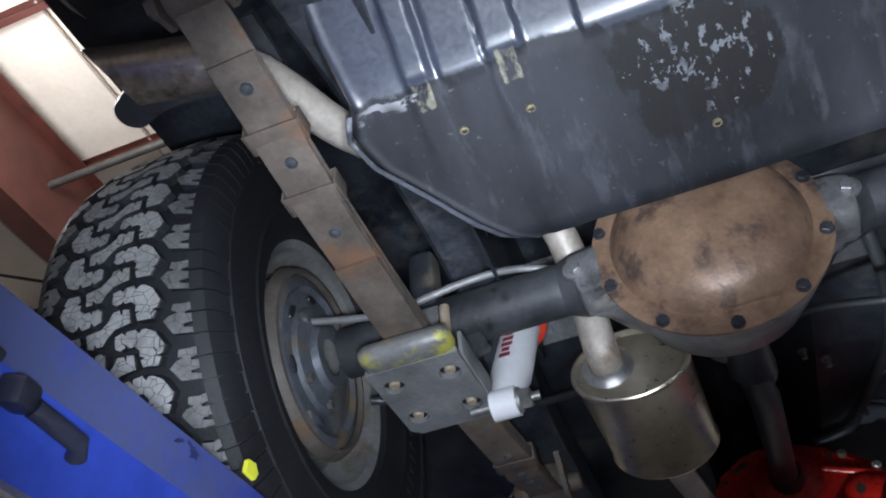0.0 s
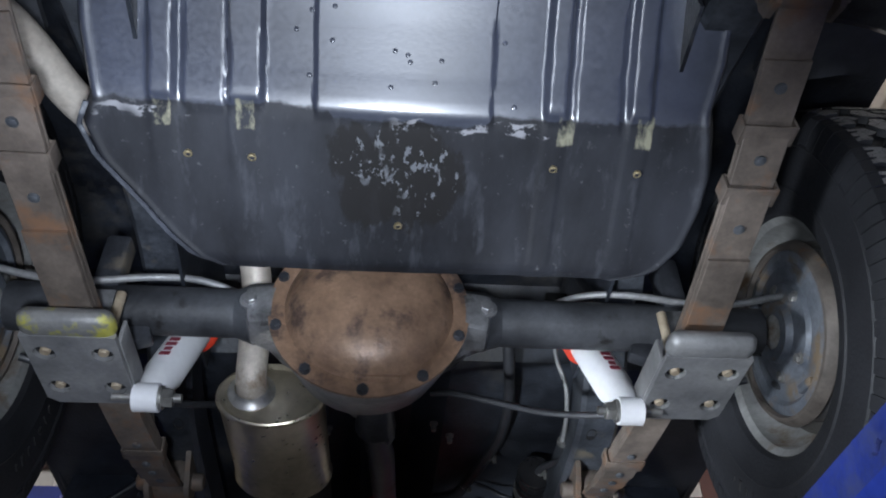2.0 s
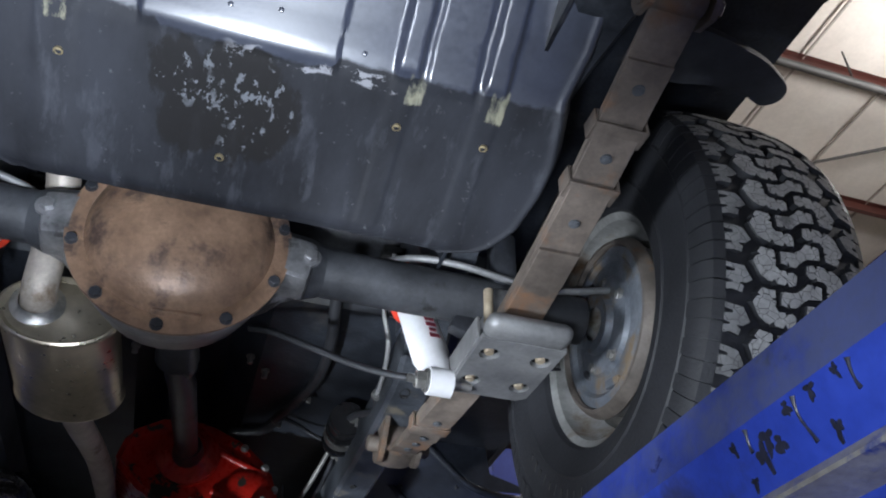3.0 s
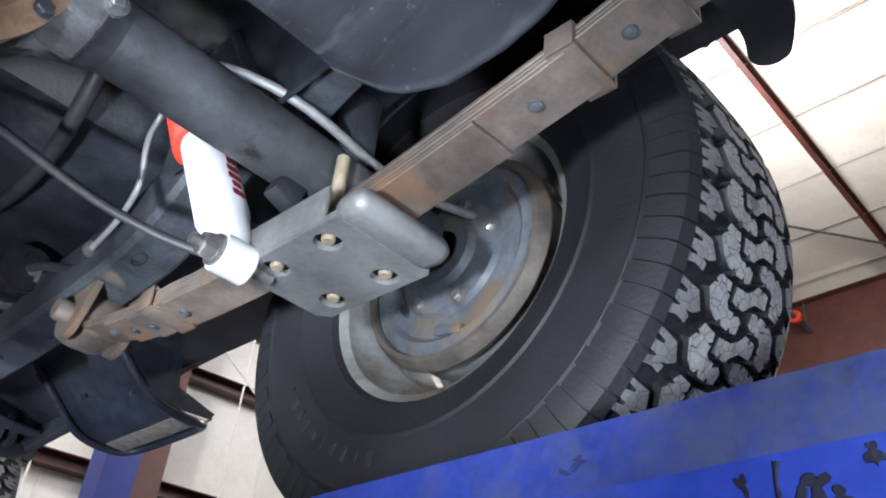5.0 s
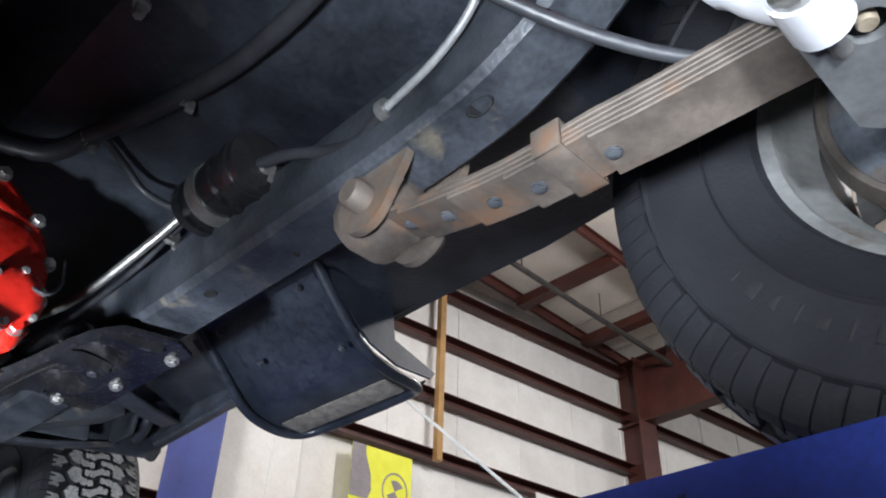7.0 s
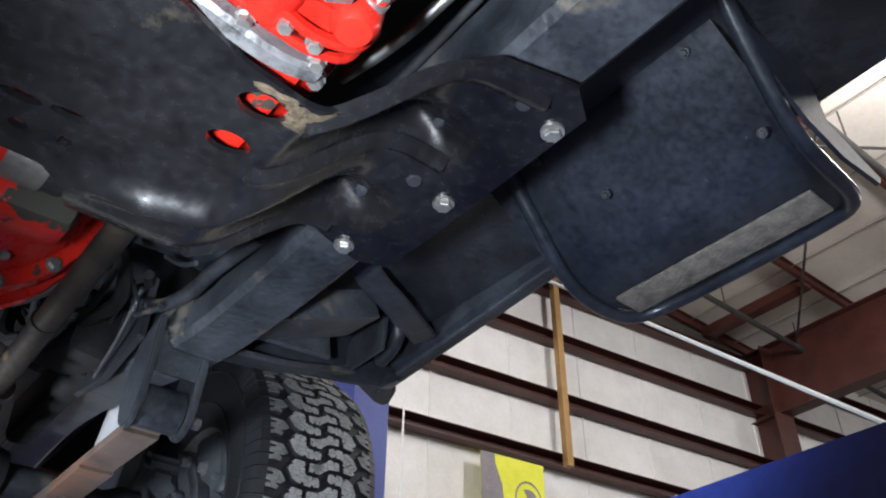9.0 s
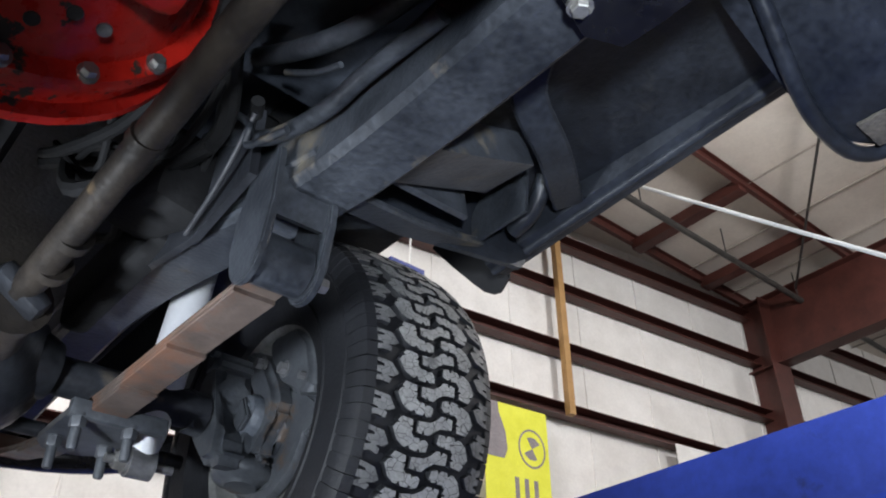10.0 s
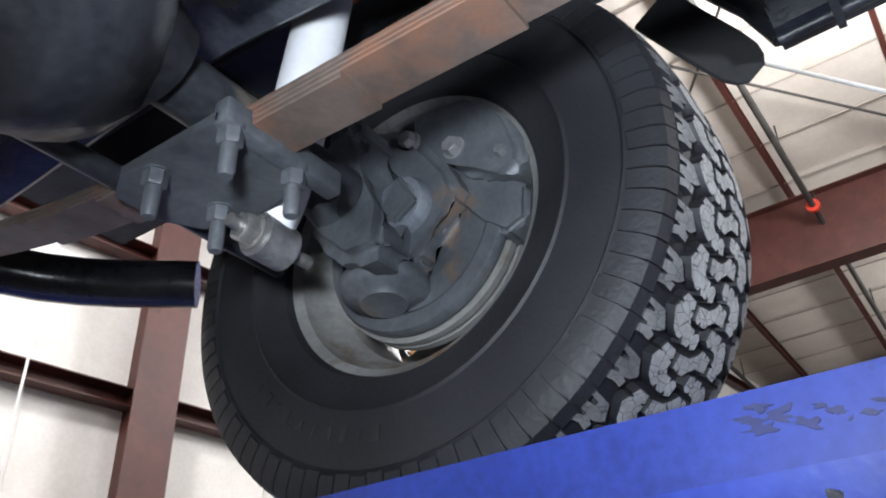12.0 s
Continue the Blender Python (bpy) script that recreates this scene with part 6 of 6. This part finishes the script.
# ---- the lift ----
lift = thing("vehicle_lift", (0, 1.2, 0), "blue four-post drive-on lift, scuffed and greasy", "vehicle lift")
RUN_Z = REAR_Z - 1.068 * R_TYRE
for s, x0, LIP_Z in ((1, 0.62, 1.54), (-1, 0.655, 1.515)):
    bm = bmesh.new()
    sec = [(0.0, 0.0), (0.0, -0.062), (0.022, -0.135), (0.014, -0.147), (0.014, -0.152), (0.07, -0.16), (0.07, -0.28), (0.5, -0.28), (0.5, 0.0), (0.488, 0.0), (0.488, RUN_Z - LIP_Z), (0.014, RUN_Z - LIP_Z), (0.014, 0.0)]
    n = len(sec)
    vs = [[bm.verts.new((s * (x0 + a), y, min(z, LIP_Z - 0.013 * y - 0.006) if k in (10, 11) else LIP_Z + b - 0.013 * y)) for k, (a, b) in enumerate(sec)] for y, z in ((-2.2, RUN_Z), (0.0, RUN_Z), (BASE, HUB_Z - 0.962 * R_TYRE), (4.3, 1.47))]
    for lo, hi in zip(vs, vs[1:]):
        for k in range(n):
            f = bm.faces.new((lo[k], lo[(k + 1) % n], hi[(k + 1) % n], hi[k]))
            f.material_index = 1 if k == 0 else 2 if k in (2, 3, 4) else 0
    bm.faces.new(vs[0]), bm.faces.new(vs[-1])
    part("runway", bm, (LIFT, LIFTLIP, WORN), lift, "blue painted steel runway with grease stains", smooth=0)
    rng = random.Random(4 + s)
    spots = [(-0.75 + 0.55 * k + rng.uniform(-0.1, 0.1), 0.09, 1.0) for k in range(9)]
    if s == 1:
        spots += [(-0.5, 0.1, 1.0), (-0.515, 0.088, 0.9), (-0.53, 0.1, 0.8), (-0.46, 0.078, 0.5), (-0.56, 0.074, 0.6), (-0.6, 0.072, 0.6), (-0.64, 0.07, 0.5), (-0.61, 0.115, 0.7), (-0.47, 0.12, 0.5)]
    for y, drop, size in spots:
        bm = bmesh.new()
        c, wob = [], rng.uniform(0, 6.3)
        for q in range(22):
            a = 2 * math.pi * q / 22
            r = (0.62 + 0.25 * math.sin(3 * a + wob) + 0.18 * math.sin(5 * a - wob) + rng.uniform(-0.1, 0.1)) * size
            c.append((0.014 * r * math.cos(a), (0.015 + 0.012 * max(0.0, math.sin(a))) * r * math.sin(a)))
        down = (Vector((0.022, 0, -0.073))).normalized()
        m = Matrix(((0, s * down.x, -s, 0), (1, 0, 0, 0), (0, down.z, 0, 0), (0, 0, 0, 1)))
        m.translation = (s * (x0 + 0.3014 * (drop - 0.062) - 0.0002), y, LIP_Z - 0.013 * y - drop)
        prism(bm, c, m, 0.002)
        part("grease_smear", bm, GREASE, lift, "black grease smear")
    if s == 1:
        for y, h in ((-0.575, 0.05), (-0.66, 0.03), (-0.49, 0.025)):
            bm = bmesh.new()
            line = [(x0 + 0.3014 * (d - 0.062) - 0.001, y + 0.004 * math.sin(90 * d), LIP_Z - 0.013 * y - d) for d in [0.068 + h * q / 6 for q in range(7)]]
            tube(bm, line, 0.0022, 6, scales=[1.6, 1.0, 0.8, 0.8, 0.7, 0.9, 1.3])
            part("grease_run", bm, GREASE, lift)
# larger grease patches on the runway's upper edge
rng = random.Random(31)
for s, x0, LIP_Z, y0, z0, size in ((1, 0.62, 1.54, 1.76, 1.487, 0.034), (1, 0.62, 1.54, 1.8, 1.492, 0.028), (1, 0.62, 1.54, 1.72, 1.483, 0.026), (1, 0.62, 1.54, 1.835, 1.497, 0.02), (1, 0.62, 1.54, 1.645, 1.5, 0.022), (1, 0.62, 1.54, 2.1, 1.49, 0.03), (1, 0.62, 1.54, 2.115, 1.494, 0.026), (1, 0.62, 1.54, 2.085, 1.482, 0.022), (1, 0.62, 1.54, 2.055, 1.48, 0.016), (1, 0.62, 1.54, 0.35, 1.5, 0.03), (1, 0.62, 1.54, -0.3, 1.51, 0.026), (-1, 0.655, 1.515, -0.28, 1.49, 0.03), (-1, 0.655, 1.515, -0.45, 1.5, 0.026), (-1, 0.655, 1.515, -0.1, 1.48, 0.022)):
    for k in range(3):
        bm = bmesh.new()
        lean, rr = rng.uniform(-0.6, 0.6), rng.uniform(0.35, 1.0)
        c = []
        for q in range(16):
            a = 2 * math.pi * q / 16
            r = 0.6 * size * rr * rng.uniform(0.3, 1.0)
            u, v = r * math.cos(a), 0.4 * r * math.sin(a)
            c.append((u * math.cos(lean) - v * math.sin(lean), u * math.sin(lean) + v * math.cos(lean)))
        m = Matrix(((0, 0, -s, s * x0), (1, 0, 0, y0 + rng.uniform(-1, 1) * size), (0, 1, 0, z0 + rng.uniform(-0.4, 0.4) * size), (0, 0, 0, 1)))
        prism(bm, c, m, 0.001 + 0.0003 * k)
        part("grease_patch", bm, SMEAR, lift, "smeared black grease patch")
for px, py in ((2.05, 3.9), (-2.05, 3.9), (2.05, -2.0), (-2.05, -2.0)):
    bm = bmesh.new()
    sec = [(-0.1, -0.1), (0.1, -0.1), (0.1, 0.1), (0.03, 0.1), (0.03, 0.06), (-0.03, 0.06), (-0.03, 0.1), (-0.1, 0.1)]
    sweep(bm, [(px, py, 0), (px, py, 3.4)], sec, up=(0, 1, 0))
    part("lift_post", bm, LIFT, lift, "blue lift post", smooth=0)
for py in (3.9, -2.0):
    bm = bmesh.new()
    box(bm, (4.2, 0.16, 0.2), (0, py, RUN_Z - 0.33), 0.01)
    part("cross_beam", bm, LIFT, lift)

# black hydraulic fitting on the runway's inner edge
bm = bmesh.new()
box(bm, (0.024, 0.034, 0.026), pose(-0.648, -0.665, 1.44, 12, 8, 20), 0.006)
tube(bm, [(-0.645, -0.65, 1.435), (-0.638, -0.6, 1.425), (-0.648, -0.59, 1.42)], 0.009, 14)
tube(bm, [(-0.64, -0.7, 1.45), (-0.65, -0.85, 1.46), (-0.67, -1.2, 1.46)], 0.008, 12, soft=4)
part("hydraulic_fitting", bm, GREASE, lift, "greasy black hydraulic hose fitting")
bm = bmesh.new()
prism(bm, [(-0.012, -0.008), (0.008, -0.01), (0.013, 0.0), (0.006, 0.01), (-0.01, 0.008)], Matrix(((0, 0, 1, -0.652), (1, 0, 0, -0.325), (0, 1, 0, 1.533), (0, 0, 0, 1))), 0.006)
part("marker_tag", bm, YELLOW, lift, "small yellow marker tag")

# ---- the hall ----
TURN = math.atan(-0.11)


def wall_m(x, z, off=0.0):
    """A pose on the far wall: x along it, y into the hall is minus."""
    return Matrix.Translation((7.7, 7.75, 0)) @ Matrix.Rotation(TURN, 4, "Z") @ Matrix.Translation((x - 7.7, off, z))


bm = bmesh.new()
box(bm, (44, 40, 0.2), (9, -6, -0.1))
tagged(part("floor", bm, CONCRETE, smooth=0), "grey concrete workshop floor", "floor", kind="structure")
bm = bmesh.new()
box(bm, (46, 0.1, 9.5), wall_m(9.5, 4.5, 0.28))
wall = tagged(part("wall_far", bm, PANEL, smooth=0), "white ribbed metal workshop wall", "wall", kind="structure")
for name, size, at in (("wall_left", (0.1, 40, 14), (-12, -6, 6)), ("wall_right", (0.1, 40, 14), (30, -6, 6)), ("wall_near", (44, 0.1, 14), (9, -20, 6))):
    bm = bmesh.new()
    box(bm, size, at)
    tagged(part(name, bm, PANEL, smooth=0), "white metal workshop wall", "wall", kind="structure")
bm = bmesh.new()
box(bm, (44, 30, 0.1), pose(9, -6, 9.04, -1.72, 0, 0))
tagged(part("ceiling", bm, ROOF, smooth=0), "cream insulated roof liner between red steel purlins", "ceiling", kind="structure")


def girder(name, m, length, depth, width, mat=REDOX, label="", cat="girt", flange=0.012):
    """A C profile along x of m."""
    bm = bmesh.new()
    sec = [(0, -depth / 2), (width, -depth / 2), (width, -depth / 2 + flange), (flange, -depth / 2 + flange), (flange, depth / 2 - flange), (width, depth / 2 - flange), (width, depth / 2), (0, depth / 2)]
    a = [bm.verts.new(m @ Vector((-length / 2, -q, p))) for q, p in sec]
    b = [bm.verts.new(m @ Vector((length / 2, -q, p))) for q, p in sec]
    for k in range(len(sec)):
        bm.faces.new((a[k], a[(k + 1) % len(sec)], b[(k + 1) % len(sec)], b[k]))
    bm.faces.new(a), bm.faces.new(b[::-1])
    return tagged(part(name, bm, mat, smooth=0), label, cat, kind="structure")


for z in (8.15, 7.3, 6.35, 5.45, 4.0, 2.4):
    girder("girt", wall_m(11, z, 0.2), 39, 0.17, 0.17, label="red oxide steel wall girt", cat="wall beam")
bm = bmesh.new()
box(bm, (0.1, 0.1, 3.3), wall_m(7.7, 7.0, -0.02), 0.005)
tagged(part("wall_stud", bm, OCHRE, smooth=0), "ochre steel wall stud", "wall stud", kind="structure")
def i_section(w, h, t):
    """An I profile, w wide and h deep, of plates t thick."""
    a, b, c = w / 2, h / 2, t / 2
    return [(-a, -b), (a, -b), (a, -b + t), (c, -b + t), (c, b - t), (a, b - t), (a, b), (-a, b), (-a, b - t), (-c, b - t), (-c, -b + t), (-a, -b + t)]


for x, w in ((4.15, 0.42), (12.1, 0.45), (-5.9, 0.42), (20.1, 0.45)):
    bm = bmesh.new()
    prism(bm, i_section(w, 0.58, 0.02), wall_m(x, 0.0, -0.015), 8.3)
    tagged(part("column", bm, REDOX, smooth=0), "red oxide steel building column", "column", kind="structure")
    bm = bmesh.new()
    sweep(bm, [(x, 7.9, 7.695), (x, -15, 8.45)], i_section(0.3, 1.23, 0.02))
    tagged(part("rafter", bm, REDOX, smooth=0), "red oxide steel roof rafter", "roof beam", kind="structure")
for k in range(11):
    y = 7.4 - 1.87 * k
    girder("purlin", Matrix.Translation((9, y, 8.44 + (7.4 - y) * 0.03)), 42, 0.2, 0.07, label="red oxide steel roof purlin", cat="roof beam")
for x in (9.15, 10.9, 7.3):
    bm = bmesh.new()
    bar(bm, (x, 5.5, 8.4), (x, 7.38, 8.34), 0.2, 0.16)
    tagged(part("roof_strut", bm, REDOX, smooth=0), "short red oxide roof strut", "roof beam", kind="structure")
for a, b in (((5.0, 6.0, 8.25), (12.0, 1.0, 8.4)), ((5.0, 1.5, 8.4), (12.0, 6.4, 8.25)), ((-5.9, 6.0, 8.25), (-12, 1.0, 8.4))):
    bm = bmesh.new()
    tube(bm, [a, b], 0.02, 8)
    tagged(part("brace_rod", bm, CONDUIT), "thin steel roof brace rod", "brace rod", kind="structure")
for y, z in ((6.4, 8.05), (3.3, 7.95)):
    bm = bmesh.new()
    tube(bm, [(-11, y, z), (26, y, z)], 0.045, 10)
    tagged(part("pipe", bm, CONDUIT), "dark grey pipe hung below the roof", "pipe", kind="structure")
    for x in range(-10, 26, 2):
        bm = bmesh.new()
        tube(bm, [(x, y, z - 0.05), (x, y, z + 0.5)], 0.012, 6)
        tagged(part("pipe_hanger", bm, CONDUIT), "thin pipe hanger", "pipe hanger", kind="structure")
for k in range(31):
    bm = bmesh.new()
    x = -10.5 + 1.25 * k
    box(bm, (0.03, 0.025, 9.0), wall_m(x, 4.4, 0.225), 0.006)
    part("wall_seam", bm, PANEL, wall)
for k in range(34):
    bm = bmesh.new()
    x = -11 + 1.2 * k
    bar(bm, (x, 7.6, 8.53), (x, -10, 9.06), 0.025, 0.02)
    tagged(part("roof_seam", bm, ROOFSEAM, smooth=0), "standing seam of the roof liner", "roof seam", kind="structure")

# banner with its printed mark, as plain shapes
bm = bmesh.new()
box(bm, (0.95, 0.008, 1.5), wall_m(6.78, 4.5, -0.04))
banner = tagged(part("banner", bm, YELLOW, smooth=0), "yellow workshop banner with a grey corner and round mark", "banner")
bm = bmesh.new()
prism(bm, [(-0.475, 0.0), (-0.475, -0.68), (-0.2, -0.68), (-0.15, -0.56), (-0.17, -0.36), (-0.26, -0.12), (-0.27, 0.0)], wall_m(6.78, 5.25, -0.046) @ Matrix.Rotation(radians(90), 4, "X"), 0.003)
part("banner_corner", bm, GREYINK, banner)
bm = bmesh.new()
lathe(bm, [(0.215, 0.0), (0.24, 0.0), (0.24, 0.003), (0.215, 0.003)], wall_m(7.0, 4.76, -0.045) @ Matrix.Rotation(radians(90), 4, "X"), 28, 0.85, 1.0, closed=True)
part("banner_ring", bm, GREYINK, banner)
for a in (30, 210):
    bm = bmesh.new()
    prism(bm, [(0, 0)] + [(0.14 * math.cos(radians(a + q)), 0.14 * math.sin(radians(a + q))) for q in range(0, 91, 15)], wall_m(7.0, 4.76, -0.045) @ Matrix.Rotation(radians(90), 4, "X"), 0.003)
    part("banner_mark", bm, GREYINK, banner)
for k in range(3):
    bm = bmesh.new()
    box(bm, (0.06, 0.003, 0.26), wall_m(6.75 + 0.14 * k, 4.25, -0.046))
    part("letter_bar", bm, GREYINK, banner)
# grey panel on the wall
bm = bmesh.new()
box(bm, (0.9, 0.02, 1.2), wall_m(10.0, 4.75, -0.05), 0.004)
tagged(part("notice_board", bm, PANEL, smooth=0), "pale grey board fixed to the wall girt", "notice board")
# guarded wall vent
bm = bmesh.new()
for dx, dz, w, h in ((0, 0.42, 1.0, 0.06), (0, -0.42, 1.0, 0.06), (0.47, 0, 0.06, 0.9), (-0.47, 0, 0.06, 0.9)):
    box(bm, (w, 0.04, h), wall_m(1.0 + dx, 3.55 + dz, 0.1))
vent = tagged(part("wall_vent", bm, CASTING, smooth=0), "grey guarded wall vent with wire mesh", "vent")
for k in range(14):
    bm = bmesh.new()
    box(bm, (0.012, 0.012, 0.8), wall_m(0.56 + 0.066 * k, 3.55, 0.1))
    part("mesh_wire", bm, STEEL, vent)
    bm = bmesh.new()
    box(bm, (0.9, 0.012, 0.012), wall_m(1.0, 3.14 + 0.063 * k, 0.112))
    part("mesh_wire", bm, STEEL, vent)
bm = bmesh.new()
box(bm, (0.95, 0.02, 0.85), wall_m(1.0, 3.55, 0.2))
part("vent_back", bm, HOSE, vent)
# cords
bm = bmesh.new()
tube(bm, [(1.82, 0.3, 0.99), (1.6, 4.4, 4.72)], 0.0055, 8)
tagged(part("cord", bm, ROPE), "taut white cord beside the lift", "cord")
for a, b in (((4.9, 7.5, 3.6), (4.9, 7.5, 8.3)), ((2.9, 7.7, 3.0), (2.9, 7.7, 8.3))):
    bm = bmesh.new()
    tube(bm, [a, b], 0.012, 8)
    tagged(part("hanging_cord", bm, ROPE), "thin white cord hanging from the roof", "cord")
bm = bmesh.new()
lathe(bm, [(0.0, 0.0), (0.1, 0.0), (0.1, 0.07), (0.0, 0.07)], axis_frame((11.5, 3.3, 7.95), (1, 0, 0)), 20)
tagged(part("hose_reel", bm, REDBOOT), "small orange reel hung below the rafter", "hose reel")
